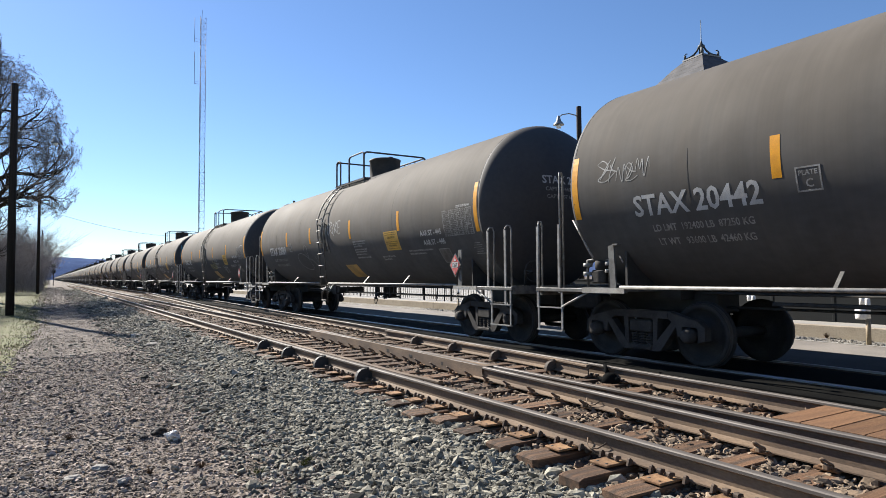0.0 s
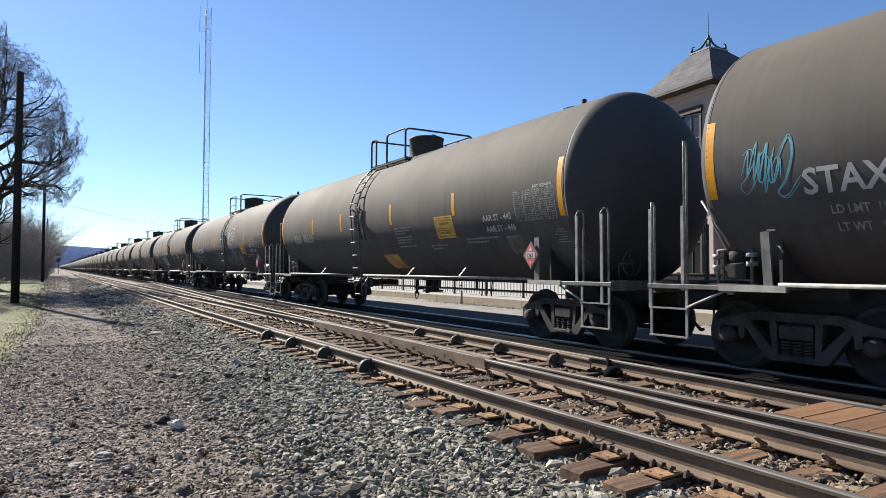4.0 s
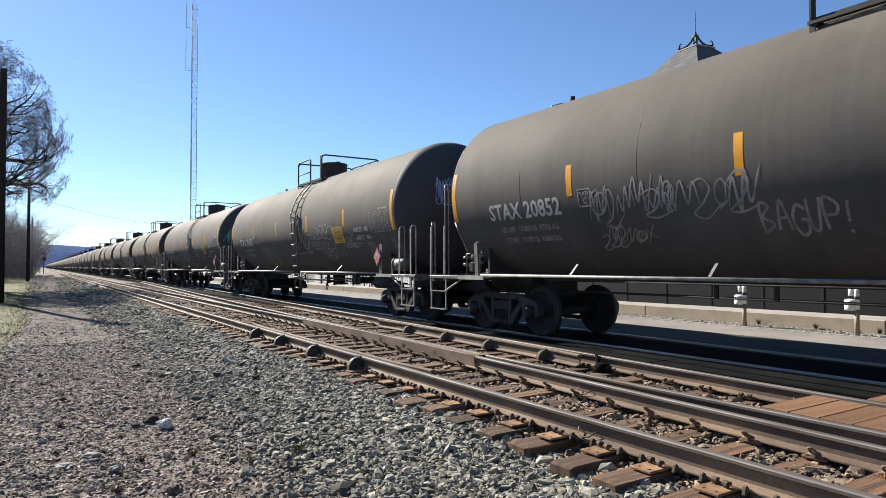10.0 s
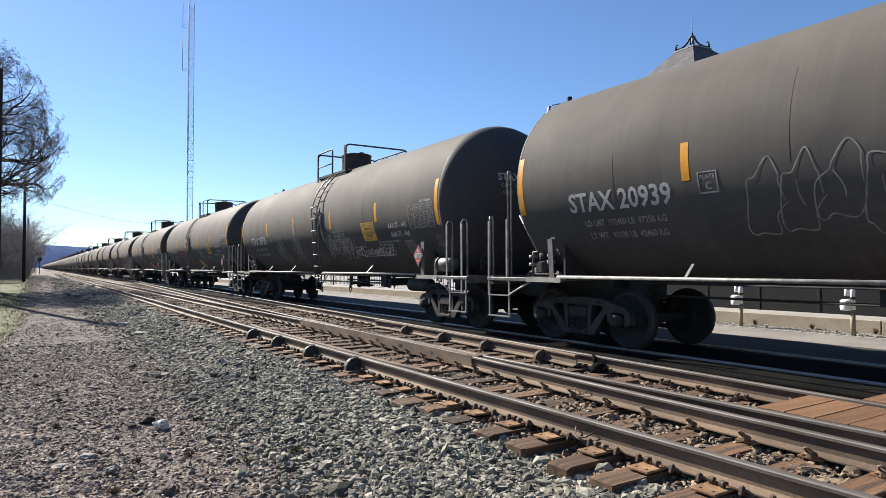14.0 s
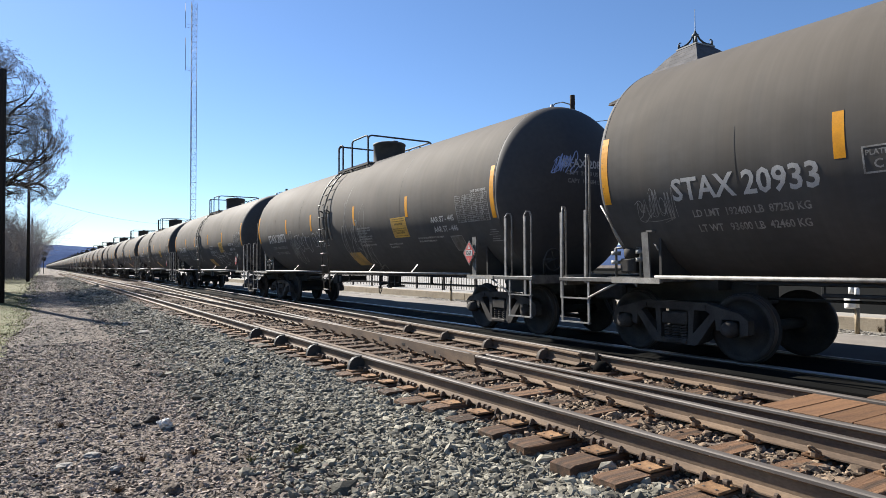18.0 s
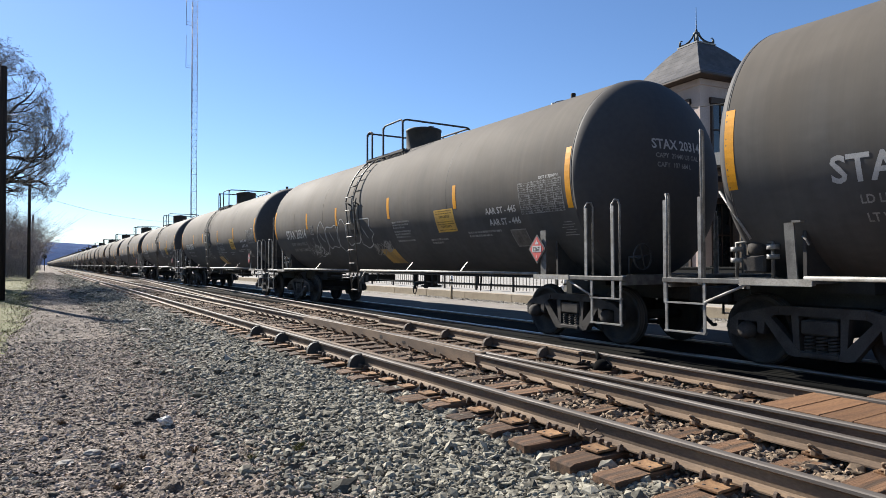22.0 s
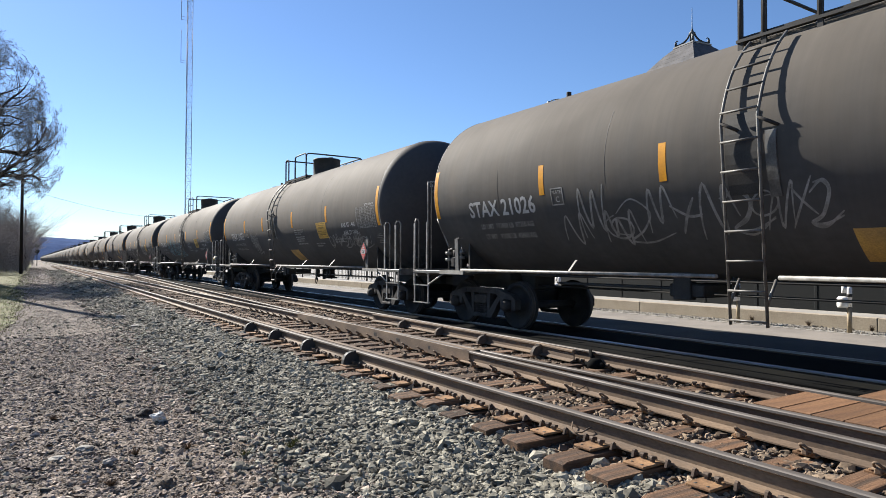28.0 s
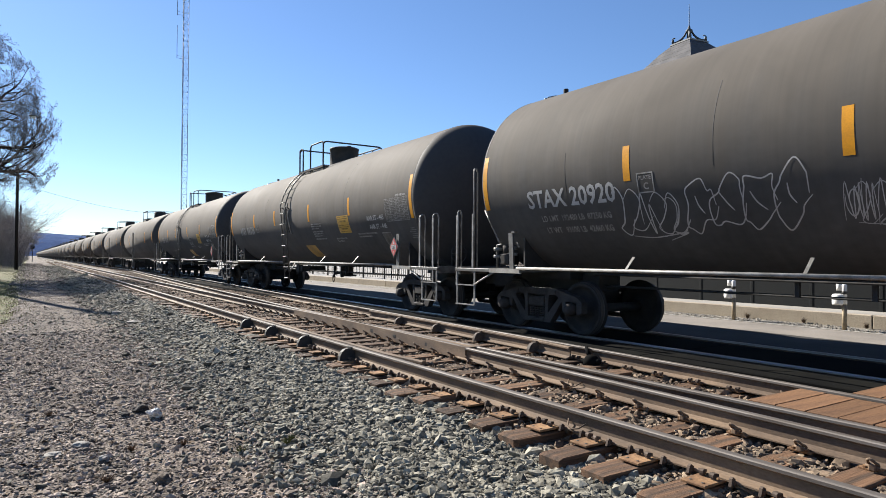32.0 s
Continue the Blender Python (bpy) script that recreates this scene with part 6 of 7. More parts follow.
def hills():
    """A wooded ridge on the horizon, coloured blue for haze."""
    f = Form()
    vs, n = [], 160
    for i in range(n + 1):
        a = radians(-60 + 150 * i / n)
        h = 75 + 36 * noise.noise((i * 0.055, 0.2, 0)) + 9 * noise.noise((i * 0.3, 3.2, 0)) + 2.5 * noise.noise((i * 1.7, 5, 0))
        for d, z in ((2300, -5), (2400, h * 0.45), (2550, h * 0.85), (2700, h)):
            vs.append((d * math.sin(a), d * math.cos(a), z + (2 * noise.noise((i * 2.1, d, 0)) if z > 0 else 0)))
    f.add(vs, [(4 * i + k, 4 * i + 4 + k, 4 * i + 5 + k, 4 * i + k + 1) for i in range(n) for k in range(3)], True)
    thing("backdrop", "wooded ridge on the horizon, its blue haze painted in", "hills", kind="structure", form=f, material=M_HILL)


def signal():
    s = thing("railway_signal", "distant black railway signal mast with two heads", "signal")
    s.matrix_basis = pose(0.9, 190, -0.2)
    part("mast", Form().tube([(0, 0, 0), (0, 0, 5.6)], 0.09, 8), M_BLACK, s)
    for z in (5.2, 3.7):
        part("signal_head", Form().lathe([(0.0, -0.06), (0.55, -0.06), (0.55, 0.06), (0.0, 0.06)], 18, "y", (0, 0, z)), M_BLACK, s)
        part("hood", Form().tube([(0, -0.1, z), (0, -0.4, z)], 0.16, 10), M_BLACK, s)


build_far_side()
utility_pole(-1.50, 35.0, 10.5, "tall dark wooden pole with a street lamp, beside the path")
utility_pole(-1.10, 85.6, 11.7, "dark wooden pole with a street lamp, farther along the path")
utility_pole(-1.2, 138.0, 10.5, "dark wooden pole far along the path")
lamp_pole(16.0, 16.45, 7.5, "wooden pole with a pale bell-shaped street lamp on the platform", 155, 0.75, 0.42)
lamp_pole(16.0, 47.5, 7.4, "wooden pole with a pale street lamp far along the platform", 155, 0.75, 0.42)
cable("overhead_wire", (-1.6, 35, 9.0), (-1.6, 85.6, 9.6), 1.0, "thin black wire between the wooden poles")
cable("overhead_wire", (-1.6, 35, 9.0), (-9, 5, 8.6), 0.6, "thin black wire between the wooden poles")
cable("overhead_wire", (-1.6, 35, 8.2), (-12, 8, 7.2), 0.8, "thin black wire between the wooden poles")
cable("overhead_wire", (16.0, 16.45, 6.45), (16.4, -14, 4.5), 0.3, "thin black wire from the platform lamp")
cable("overhead_wire", (-1.2, 85.6, 9.6), (26.0, 140.0, 10.5), 1.2, "thin black wire towards the radio mast", 0.018)
lattice_tower()
hills()
signal()
bare_tree("bare_tree", (-4.4, 60, -0.2), 20.2, 6.7, 33, "large bare deciduous tree behind the grass verge", 5, 0.46, 0.28)
bare_tree("bare_tree", (-10.0, 52, -0.2), 19.0, 5.8, 7, "bare deciduous tree behind the grass verge", 4, 0.42)
bare_tree("bare_tree", (-7.0, 95, -0.2), 15.0, 4.6, 3, "bare deciduous tree in the scrub", 3, 0.3)
bare_tree("bare_tree", (-4.5, 130, -0.2), 12.0, 3.8, 5, "bare deciduous tree in the scrub", 3, 0.25)
bare_tree("bare_tree", (-12.0, 120, -0.2), 16.0, 5.0, 9, "bare deciduous tree in the scrub", 3, 0.3)
thicket("scrub", (-16, -0.8, 92, 170), 1900, 11.0, 2, "brown leafless scrub beside the line")
thicket("scrub", (-30, 0.2, 170, 420), 1000, 12.0, 4, "brown leafless scrub far along the line")
thicket("scrub", (-16, -6.5, 62, 95), 160, 4.0, 6, "brown leafless scrub behind the trees")


# ---- the station ----
def ring_roof(profile, cx, cy):
    """A square roof of stepped half-widths and heights."""
    f = Form()
    vs = [(cx + sx * w, cy + sy * w, z) for w, z in profile for sx, sy in ((-1, -1), (1, -1), (1, 1), (-1, 1))]
    fs = [(4 * i + k, 4 * i + (k + 1) % 4, 4 * i + 4 + (k + 1) % 4, 4 * i + 4 + k) for i in range(len(profile) - 1) for k in range(4)]
    return f.add(vs, fs + [(3, 2, 1, 0), tuple(4 * (len(profile) - 1) + k for k in range(4))])


def window_in(parent, face, u, at, z0, z1, w, trim=M_TRIM):
    """A window with frame, sill, lintel and panes; face: 'x' looks to -x, 'y' to -y."""
    def put(u0, u1, d0, d1, a, b):
        return Form().box(at + d0, at + d1, u0, u1, a, b) if face == "x" else Form().box(u0, u1, at + d0, at + d1, a, b)
    win = part("window", put(u - w / 2 - 0.10, u - w / 2, -0.07, 0.03, z0, z1), trim, parent, "tall sash window in dark trim")
    part("frame", put(u + w / 2, u + w / 2 + 0.10, -0.07, 0.03, z0, z1), trim, win)
    part("sill", put(u - w / 2 - 0.16, u + w / 2 + 0.16, -0.14, 0.03, z0 - 0.12, z0), trim, win)
    part("lintel", put(u - w / 2 - 0.16, u + w / 2 + 0.16, -0.12, 0.03, z1, z1 + 0.22), trim, win)
    part("pane", put(u - w / 2, u + w / 2, -0.012, -0.004, z0, z1), M_GLASS, win)
    part("sash_bar", put(u - w / 2, u + w / 2, -0.05, -0.014, (z0 + z1) / 2 - 0.03, (z0 + z1) / 2 + 0.03), trim, win)
    part("sash_bar", put(u - 0.02, u + 0.02, -0.045, -0.014, z0, z1), trim, win)


def build_station():
    cx, cy = 23.30, 16.62
    tower = thing("station_tower", "pale stucco station tower under a flared slate roof", "building")
    part("wall", Form().box(cx - 2.0, cx + 2.0, cy - 2.0, cy + 2.0, 0.0, 8.45), M_WALL, tower)
    part("cornice", Form().box(cx - 2.08, cx + 2.08, cy - 2.08, cy + 2.08, 8.22, 8.44), M_WALL, tower)
    part("belt_course", Form().box(cx - 2.10, cx + 2.10, cy - 2.10, cy + 2.10, 4.55, 4.85), M_TRIM, tower)
    prof = [(2.52, 8.48), (2.52, 8.56), (2.05, 8.86), (1.66, 9.22), (1.22, 9.76), (0.84, 10.22), (0.50, 10.55)]
    roof = part("roof", ring_roof(prof, cx, cy), M_SLATE, tower, "dark slate roof that flares at the eaves")
    part("gutter", Form().box(cx - 2.55, cx + 2.55, cy - 2.55, cy + 2.55, 8.46, 8.50), M_TRIM, tower)
    for (w0, z0), (w1, z1) in zip(prof[1:], prof[2:]):
        rows = max(2, int(math.hypot(w0 - w1, z1 - z0) / 0.24))
        for i in range(rows):
            t = i / rows
            w, z = w0 + (w1 - w0) * t, z0 + (z1 - z0) * t
            part("slate_course", Form().box(cx - w - 0.004, cx + w + 0.004, cy - w - 0.004, cy + w + 0.004, z - 0.004, z + 0.006), M_SLATE, roof)
    top = part("roof_deck", Form().box(cx - 0.54, cx + 0.54, cy - 0.54, cy + 0.54, 10.54, 10.60), M_METALROOF, tower)
    # curled iron cresting that climbs to the spire
    for k in range(4):
        a = math.pi / 4 + k * math.pi / 2
        c, s = math.cos(a), math.sin(a)
        pts = [(0.70, 10.80), (0.76, 10.76), (0.75, 10.69), (0.68, 10.67), (0.52, 10.71), (0.35, 10.80), (0.21, 10.94), (0.12, 11.10), (0.08, 11.18)]
        part("cresting", Form().tube([(cx + 0.86 * r * c, cy + 0.86 * r * s, z) for r, z in pts], [0.02, 0.03, 0.034, 0.038, 0.042, 0.045, 0.042, 0.036, 0.03], 7), M_IRON, tower)
        pts = [(0.64, 10.86), (0.71, 10.88), (0.77, 10.82), (0.76, 10.75)]
        part("scroll", Form().tube([(cx + 0.86 * r * c, cy + 0.86 * r * s, z) for r, z in pts], 0.024, 6), M_IRON, tower)
        part("crest_post", Form().lathe([(0.05, 10.64), (0.05, 10.78), (0.0, 10.84)], 8, "z", (cx + 0.65 * c, cy + 0.65 * s, 0)), M_IRON, tower)
    part("spire", Form().lathe([(0.11, 10.60), (0.09, 11.06), (0.14, 11.10), (0.14, 11.16), (0.07, 11.20), (0.045, 11.30), (0.018, 11.36), (0.010, 12.25), (0.0, 12.26)], 10, "z", (cx, cy, 0)), M_IRON, tower)
    for u in (cx - 0.95, cx + 0.75):
        window_in(tower, "y", u, cy - 2.0, 5.55, 7.55, 0.85)
        window_in(tower, "y", u, cy - 2.0, 1.3, 3.7, 0.85)
    for u in (cy - 1.0, cy + 1.0):
        window_in(tower, "x", u, cx - 2.0, 5.55, 7.55, 0.85)
        window_in(tower, "x", u, cx - 2.0, 1.3, 3.7, 0.85)

    tower.matrix_basis = Matrix.Translation((cx, cy, 0)) @ Matrix.Rotation(radians(-7.5), 4, "Z") @ Matrix.Translation((-cx, -cy, 0))
    hall = thing("station_building", "low beige station building under a deep-eaved roof", "building")
    part("wall", Form().box(21.4, 30.0, -14.0, 13.6, 0.0, 4.9), M_BEIGE, hall)
    part("plinth", Form().box(21.3, 21.4, -14.0, 13.6, 0.31, 1.15), M_TRIM, hall)
    for z0, z1, m in ((3.74, 3.80, M_REDTRIM), (3.80, 3.83, M_WHITEPAINT), (3.83, 3.90, M_REDTRIM), (3.90, 3.93, M_WHITEPAINT), (3.93, 4.02, M_REDTRIM), (3.30, 3.34, M_WHITEPAINT)):
        part("trim_band", Form().box(21.32, 21.4, -14.0, 13.6, z0, z1), m, hall, "thin painted band under the eaves")
    # the eaves' shade is painted as black on this band and the soffit
    part("frieze", Form().box(21.30, 21.4, -14.0, 13.6, 4.02, 4.66), M_BLACK, hall, "wall band under the eaves, painted black as their shade")
    f = Form()
    x0, x1, y0, y1, z0, z1 = 18.9, 32.5, -16.5, 14.2, 4.86, 5.55
    f.add([(x0, y0, z0), (x1, y0, z0), (x1, y1, z0), (x0, y1, z0), (x0, y0, z0 + 0.22), (x1, y0, z0 + 0.22), (x1, y1, z0 + 0.22), (x0, y1, z0 + 0.22), (25.7, y0 + 5, z1), (25.7, y1 - 5, z1)],
          [(0, 3, 2, 1), (0, 1, 5, 4), (1, 2, 6, 5), (2, 3, 7, 6), (3, 0, 4, 7), (4, 5, 8), (5, 6, 9, 8), (6, 7, 9), (7, 4, 8, 9)])
    part("roof", f, M_METALROOF, hall, "pale grey hipped roof")
    part("fascia", Form().box(18.84, 18.90, -16.5, 14.2, 4.68, 5.10), M_METALROOF, hall)
    part("soffit", Form().box(18.9, 21.4, -16.5, 14.2, 4.66, 4.70), M_BLACK, hall)
    bracket = Form().slab([(21.4, 4.65), (19.3, 4.65), (19.3, 4.52), (21.2, 3.7), (21.4, 3.7)], "y", -0.07, 0.07).mesh("bracket", M_TRIM)
    for i in range(11):
        part("bracket", bracket, None, hall).matrix_basis = Matrix(((1, 0, 0, 0), (0, 1, 0, -13.0 + 2.6 * i), (0, 0, 1, 0), (0, 0, 0, 1)))
    for i in range(9):
        u = -11.7 + 2.95 * i
        window_in(hall, "x", u, 21.4, 1.35, 3.2, 1.1)
        part("pilaster", Form().box(21.30, 21.4, u + 1.3, u + 1.6, 0.31, 3.30), M_BEIGE, hall)
    for y in (8.62, 9.27):
        part("column", Form().box(19.33, 19.47, y - 0.07, y + 0.07, 0.31, 4.66, 0.012).box(19.28, 19.52, y - 0.11, y + 0.11, 2.62, 2.74, 0.01), M_TRIM, hall, "dark brown timber column under the eaves")
    part("lintel", Form().box(21.24, 21.298, 9.1, 11.3, 2.62, 2.78, 0.008), M_TRIM, hall, "dark timber lintel")


def parked_car():
    """A white saloon parked on the platform, seen between the tank cars."""
    c = thing("car", "white parked saloon car beside the station", "car")
    c.matrix_basis = pose(18.3, 7.9, 0.31) @ Matrix.Diagonal((1, 1, 0.88, 1))
    side = [(-2.25, 0.32), (2.2, 0.32), (2.28, 0.55), (2.2, 0.80), (1.25, 0.92), (0.75, 1.36), (0.5, 1.43), (-0.75, 1.43), (-1.1, 1.36), (-1.75, 0.95), (-2.25, 0.90), (-2.32, 0.55)]
    part("body", Form().slab(side, "x", -0.86, 0.86), M_CARPAINT, c)
    for x in (-0.865, 0.865):
        s = 1 if x > 0 else -1
        part("side_window", Form().slab([(1.08, 0.94), (0.68, 1.33), (-0.08, 1.36), (-0.08, 0.94)], "x", x, x + s * 0.006), M_GLASS, c)
        part("side_window", Form().slab([(-0.14, 0.94), (-0.14, 1.36), (-0.78, 1.36), (-1.35, 0.98)], "x", x, x + s * 0.006), M_GLASS, c)
        for y in (-1.38, 1.38):
            w = part("wheel", Form().lathe([(0.0, x - s * 0.16), (0.32, x - s * 0.16), (0.32, x + s * 0.02), (0.24, x + s * 0.03), (0.0, x + s * 0.02)], 20, "x", (0, y, 0.32)), M_BLACK, c)
            part("hubcap", Form().lathe([(0.2, x + s * 0.03), (0.18, x + s * 0.045), (0.0, x + s * 0.05)], 16, "x", (0, y, 0.32)), M_GALV, w)
    part("windscreen", Form().add([(-0.72, 1.245, 0.935), (0.72, 1.245, 0.935), (0.66, 0.77, 1.355), (-0.66, 0.77, 1.355)], [(0, 1, 2, 3)]), M_GLASS, c)
    for x in (-0.62, 0.62):
        part("tail_lamp", Form().box(x - 0.2, x + 0.2, -2.33, -2.27, 0.68, 0.86), M_RED, c)


build_station()
parked_car()


# ---- stones, leaves, grass ----
def scatter_ground():
    stones("ballast_shoulder", 38000, fringe(1.30, 3.52, 1.6, 10.0, 1.2), 0.040, M_STONE, "grey crushed-stone ballast shoulder of the track", 1)
    stones("ballast_shoulder", 17000, fringe(1.25, 3.55, 10.0, 34.0, 1.35), 0.060, M_STONE, "grey crushed-stone ballast shoulder of the track", 2, coarse=True)
    stones("ballast_shoulder", 6000, fringe(1.10, 3.55, 34.0, 110.0, 1.4), 0.11, M_STONE, "grey crushed-stone ballast shoulder of the track", 3, coarse=True)
    stones("ballast_shoulder", 30000, fringe(1.45, 3.5, 1.6, 9.0, 1.2), 0.032, M_STONE, "grey crushed-stone ballast shoulder of the track", 21, 0.7, True)
    stones("loose_gravel", 7000, spread(-0.8, 2.2, 42.0, 150.0, 1.6), 0.085, M_DIRTSTONE, "brown stones strewn along the path", 22, 0.8, True)
    stones("track_ballast", 20000, spread(3.40, 7.2, 1.2, 14.0, 1.2), 0.044, M_RUSTSTONE, "rust-stained ballast between the rails", 4)
    stones("track_ballast", 17000, spread(3.45, 7.6, 14.0, 60.0, 1.5, 0.008), 0.062, M_RUSTSTONE, "rust-stained ballast between the rails", 5, coarse=True)
    stones("track_ballast", 5000, spread(7.0, 10.4, -2.0, 30.0, 1.3), 0.055, M_STONE, "ballast under the main track", 6, coarse=True)
    stones("loose_gravel", 62000, spread(-0.9, 2.25, 2.2, 13.0, 1.5), 0.025, M_DIRTSTONE, "small brown stones strewn on the dirt", 7, 0.9, True)
    stones("loose_gravel", 26000, spread(-0.9, 1.9, 9.0, 45.0, 1.5), 0.032, M_DIRTSTONE, "small brown stones strewn on the dirt", 8, 0.9, True)
    stones("loose_gravel", 12000, spread(-0.8, 2.1, 2.3, 16.0, 1.5), 0.036, M_DIRTSTONE, "brown stones strewn on the dirt", 19, 0.8)
    stones("loose_gravel", 500, spread(-0.3, 2.0, 2.4, 20.0, 1.4), 0.040, M_STONE, "grey stones strewn on the dirt", 9)
    stones("ballast_shoulder", 7000, fringe(1.0, 3.5, -6.0, 1.9), 0.046, M_STONE, "grey crushed-stone ballast shoulder of the track", 23, 0.5, True)
    stones("track_ballast", 5000, spread(3.4, 7.0, -6.0, 1.4), 0.046, M_RUSTSTONE, "rust-stained ballast between the rails", 24, 0.5, True)
    stones("loose_gravel", 7000, spread(-2.5, 1.9, -6.0, 2.4), 0.028, M_DIRTSTONE, "small brown stones strewn on the dirt", 25, 0.8, True)
    stones("kerb_gravel", 6000, spread(13.25, 14.38, 2.0, 24.0, 1.3, 0.04), 0.028, M_PALESTONE, "pale gravel along the kerb", 10)
    rng = random.Random(12)
    f = Form()
    for _ in range(2600):
        x, y = rng.uniform(-1.2, 1.9), 2.3 + 12 * rng.random() ** 1.5
        z = ground_z(x, y) + 0.012
        a, s = rng.uniform(0, 6.28), rng.uniform(0.012, 0.034)
        m = Matrix.Translation((x, y, z)) @ Euler((rng.uniform(-0.5, 0.5), rng.uniform(-0.5, 0.5), a)).to_matrix().to_4x4()
        f.add([m @ Vector(p) for p in ((-s, 0, 0.004), (-s * 0.3, s * 0.5, 0), (s * 0.6, s * 0.4, 0.006), (s, 0, 0), (s * 0.5, -s * 0.45, 0.003), (-s * 0.4, -s * 0.5, 0.005))], [(0, 1, 2, 3, 4, 5)])
    thing("dead_leaves", "brown dead leaf bits on the dirt", "leaves", kind="stuff", form=f, material=M_LEAF)
    f = Form()
    for i in range(26000):
        y = 7 + 75 * rng.random() ** 1.6
        edge = -0.28 - 0.05 * max(0.0, 20 - y) + 0.30 * noise.noise((y * 0.35, 1.7, 0))
        x = edge - abs(rng.gauss(0, 1)) * (1.0 + y * 0.03)
        if rng.random() < 0.05:
            x = edge + rng.random() * 0.5
        h, w = rng.uniform(0.02, 0.06), 0.006 + y * 0.00022
        a, l = rng.uniform(0, 6.28), rng.uniform(0.2, 0.9)
        z = ground_z(x, y) - 0.005
        dx, dy = math.cos(a), math.sin(a)
        f.add([(x - dy * w, y + dx * w, z), (x + dy * w, y - dx * w, z), (x + dx * h * l, y + dy * h * l, z + h)], [(0, 1, 2)])
    thing("grass", "patchy green and straw spring grass on the verge", "grass", kind="stuff", form=f, material=M_GRASSBLADE)
    f = Form()
    ys = [5 + 0.5 * i for i in range(60)] + [36 + 4 * i for i in range(30)] + [170, 260, 500]
    vs = []
    for y in ys:
        e = -0.30 - 0.05 * max(0.0, 20 - y) + 0.30 * noise.noise((y * 0.3, 1.7, 0))
        vs += [(e, y, ground_z(e, y) + 0.002), (e - 1.3, y, ground_z(e - 1.3, y) + 0.02), (-60, y, -0.22)]
    f.add(vs, [(3 * i + k, 3 * i + k + 1, 3 * i + 4 + k, 3 * i + 3 + k) for i in range(len(ys) - 1) for k in range(2)], True)
    thing("verge", "grassy verge beside the path", "grass", kind="structure", form=f, material=M_GRASS)
    for i in range(9):
        x, y = ((0.50, 5.2), (1.88, 5.25), (1.93, 5.32), (1.45, 3.9), (0.75, 5.9), (1.15, 5.84), (-0.3, 5.6), (1.5, 5.3), (0.2, 7.6))[i]
        f = Form()
        for _ in range(70):
            a, l, h = rng.uniform(0, 6.28), rng.uniform(0.02, 0.09), rng.uniform(0.02, 0.09)
            f.add([(-0.003, 0, 0), (0.003, 0, 0), (math.cos(a) * l, math.sin(a) * l, h)], [(0, 1, 2)])
        ob = thing("weed_tuft", "small dry weed tuft among the stones", "weed", "weeds", form=f, material=M_GRASSBLADE if i in (1, 2, 3, 7) else M_LEAF)
        ob.matrix_basis = pose(x, y, ground_z(x, y))
    for x, y in ((14.30, 8.6), (14.30, 7.3), (14.30, 6.05)):
        f = Form()
        for _ in range(120):
            a, l, h = rng.uniform(0, 6.28), rng.uniform(0.02, 0.11), rng.uniform(0.02, 0.16)
            f.add([(-0.006, 0, 0), (0.006, 0, 0), (math.cos(a) * l, math.sin(a) * l, h)], [(0, 1, 2)])
        thing("weed_tuft", "dry brown weed at the foot of the kerb", "weed", "weeds", form=f, material=M_LEAF, at=pose(x, y, 0.05))
    rock("rock", 1.02, 7.40, 0.075, M_COAL, "dark fist-sized rock on the dirt", 3)
    rock("rock", 0.86, 7.28, 0.045, M_COAL, "dark fist-sized rock on the dirt", 8)
    rock("rock", 0.84, 5.0, 0.058, M_DARKROCK, "dark fist-sized rock on the dirt", 4)
    rock("rock", 0.40, 6.31, 0.075, M_PALESTONE, "flat pale stone on the dirt", 11, 0.3)
    rock("rock", 0.19, 6.10, 0.065, M_PALESTONE, "flat pale stone on the dirt", 12, 0.3)
    rock("rock", 0.53, 5.75, 0.04, M_PALESTONE, "pale stone on the dirt", 5)
    rock("rock", 2.12, 16.6, 0.15, M_PALESTONE, "flat pale stone on the path", 6, 0.25)
    rock("rock", 2.08, 19.5, 0.15, M_PALESTONE, "flat pale stone on the path", 7, 0.25)
    bm = bmesh.new()
    bmesh.ops.create_icosphere(bm, subdivisions=3, radius=0.065)
    for v in bm.verts:
        v.co *= 1 + 0.55 * noise.noise(v.co * 22) + 0.35 * noise.noise(v.co * 55)
        v.co.z *= 0.8
    me = bpy.data.meshes.new("paper_scrap")
    bm.to_mesh(me)
    bm.free()
    me.materials.append(M_PAPER)
    ob = tagged(new("paper_scrap", me), "crumpled white paper scrap beside a rock on the dirt", "litter")
    ob.matrix_basis = pose(1.10, 7.0, ground_z(1.10, 7.0) + 0.05, 0, 0, 40)


def rock(name, x, y, r, material, label, seed, flat=0.62):
    bm = bmesh.new()
    bmesh.ops.create_icosphere(bm, subdivisions=3, radius=r)
    for v in bm.verts:
        n = noise.noise(v.co * (1.6 / r) + Vector((seed * 3.1, 0, 0)))
        v.co *= 1 + 0.45 * n + 0.12 * noise.noise(v.co * (6 / r))
        v.co.z *= flat
    me = bpy.data.meshes.new(name)
    bm.to_mesh(me)
    bm.free()
    me.materials.append(material)
    ob = tagged(new(name, me), label, "rock")
    ob.matrix_basis = pose(x, y, ground_z(x, y) + r * 0.65 * flat, 0, 0, seed * 40)


scatter_ground()


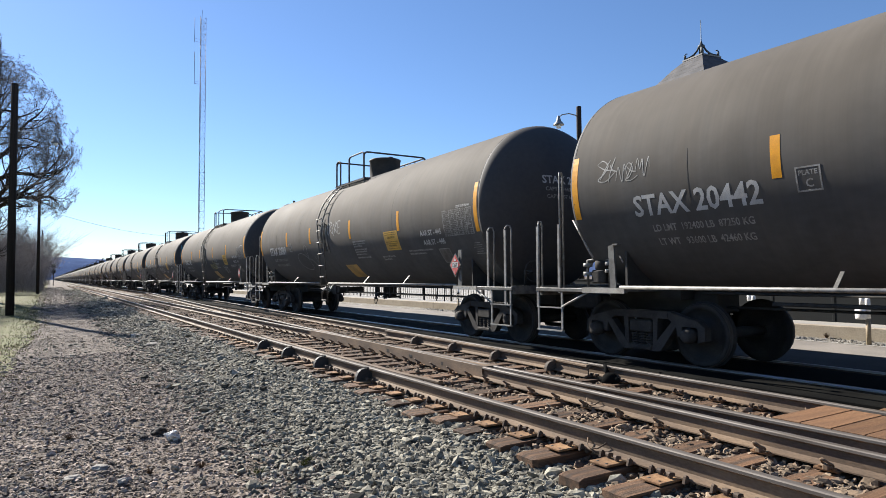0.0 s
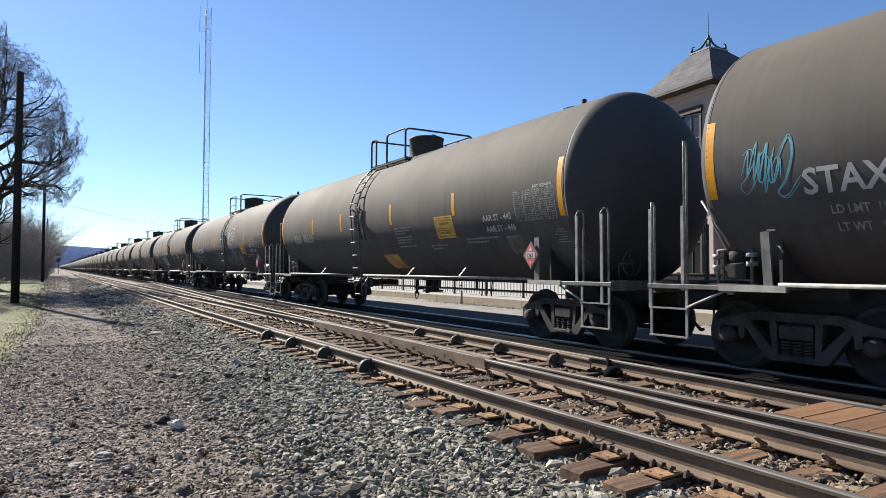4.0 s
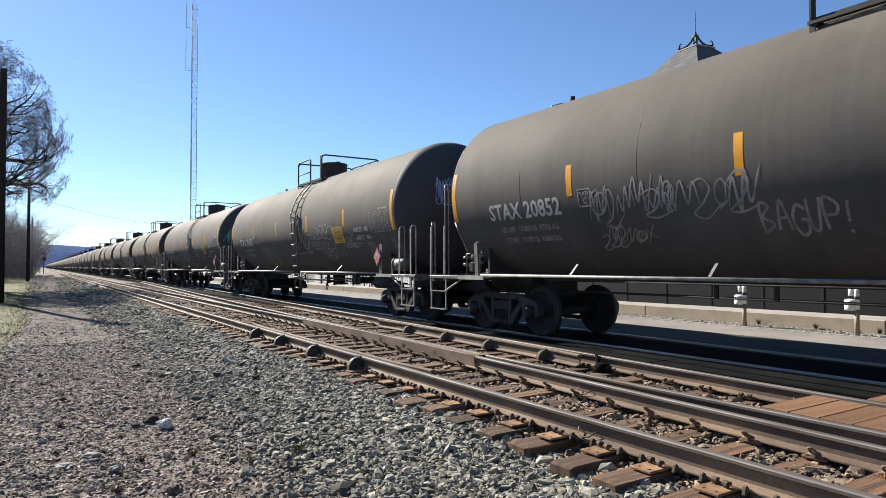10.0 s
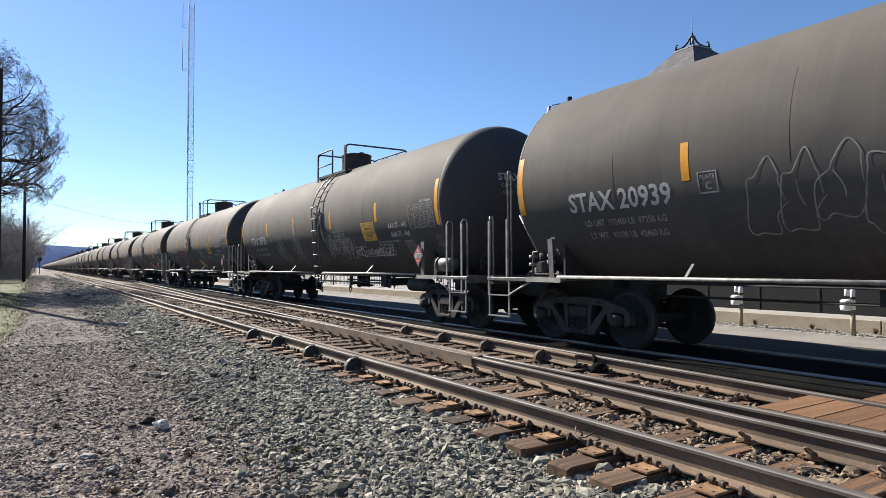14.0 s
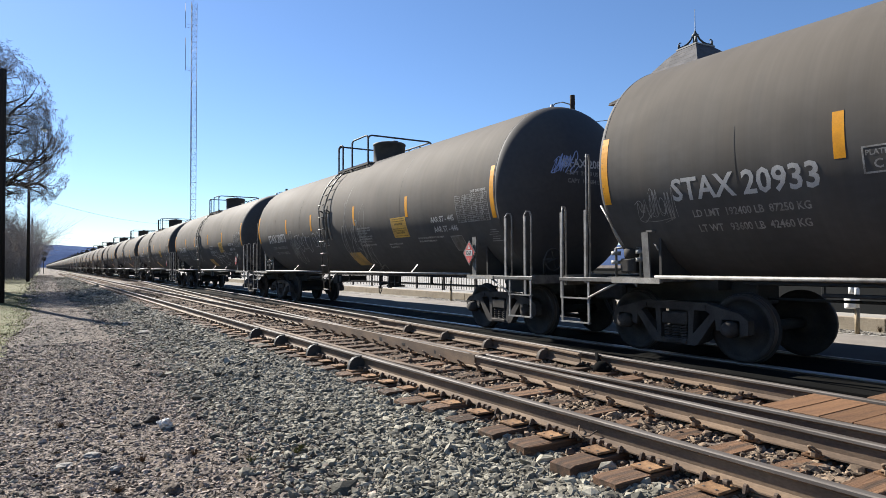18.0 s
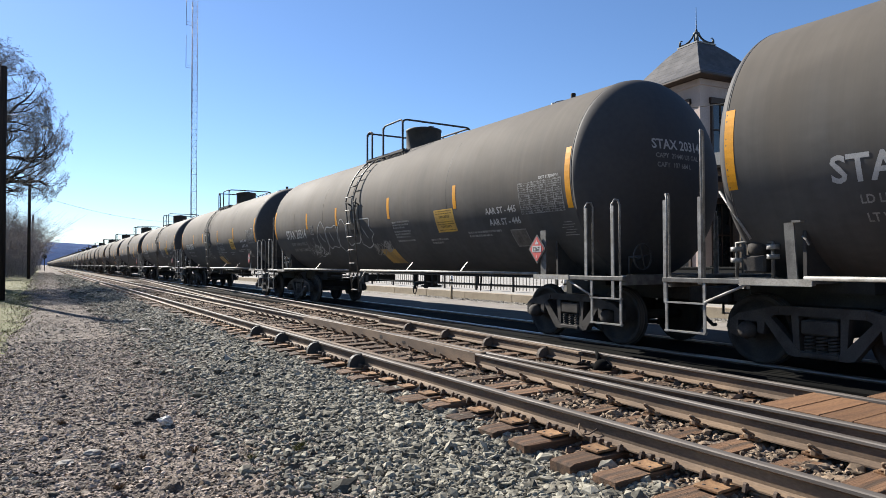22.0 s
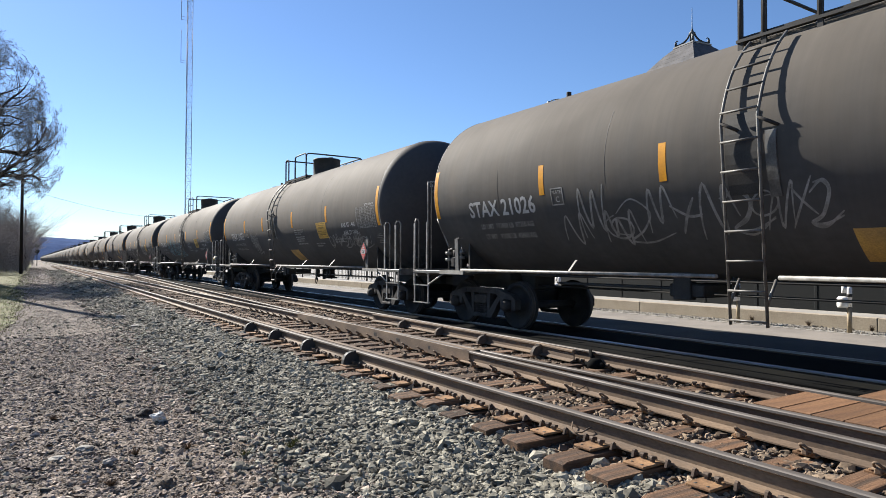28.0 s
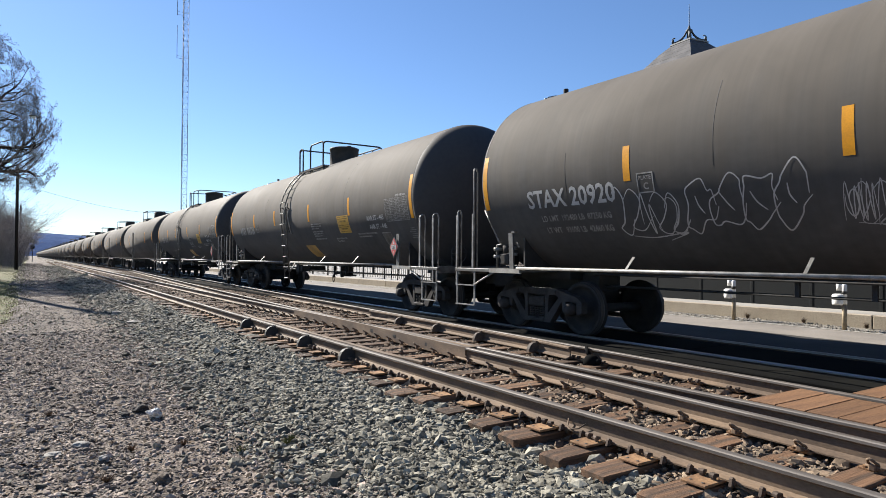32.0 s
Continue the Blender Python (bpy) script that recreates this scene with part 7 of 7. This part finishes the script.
# ---- what moves ----
def motions():
    for k, c in cars.items():
        walk(c, [(t, car_place(k, t)) for t in range(0, 33)])
    # wheels roll without slipping: all sets share two turning actions
    spin = {}
    for k, c in cars.items():
        for o in c.children_recursive:
            if not o.name.startswith("wheelset"):
                continue
            y = round(o.matrix_basis.translation.y, 2)
            if y not in spin:
                turn = SPEED / FPS / WHEEL
                walk(o, [(i / FPS, Matrix.Translation((0, y, WHEEL)) @ Matrix.Rotation(turn * i, 4, "X")) for i in range(frame(32))])
                spin[y] = o.animation_data
            else:
                o.rotation_mode = "QUATERNION"
                a = o.animation_data_create()
                a.action, a.action_slot = spin[y].action, spin[y].action_slot


motions()
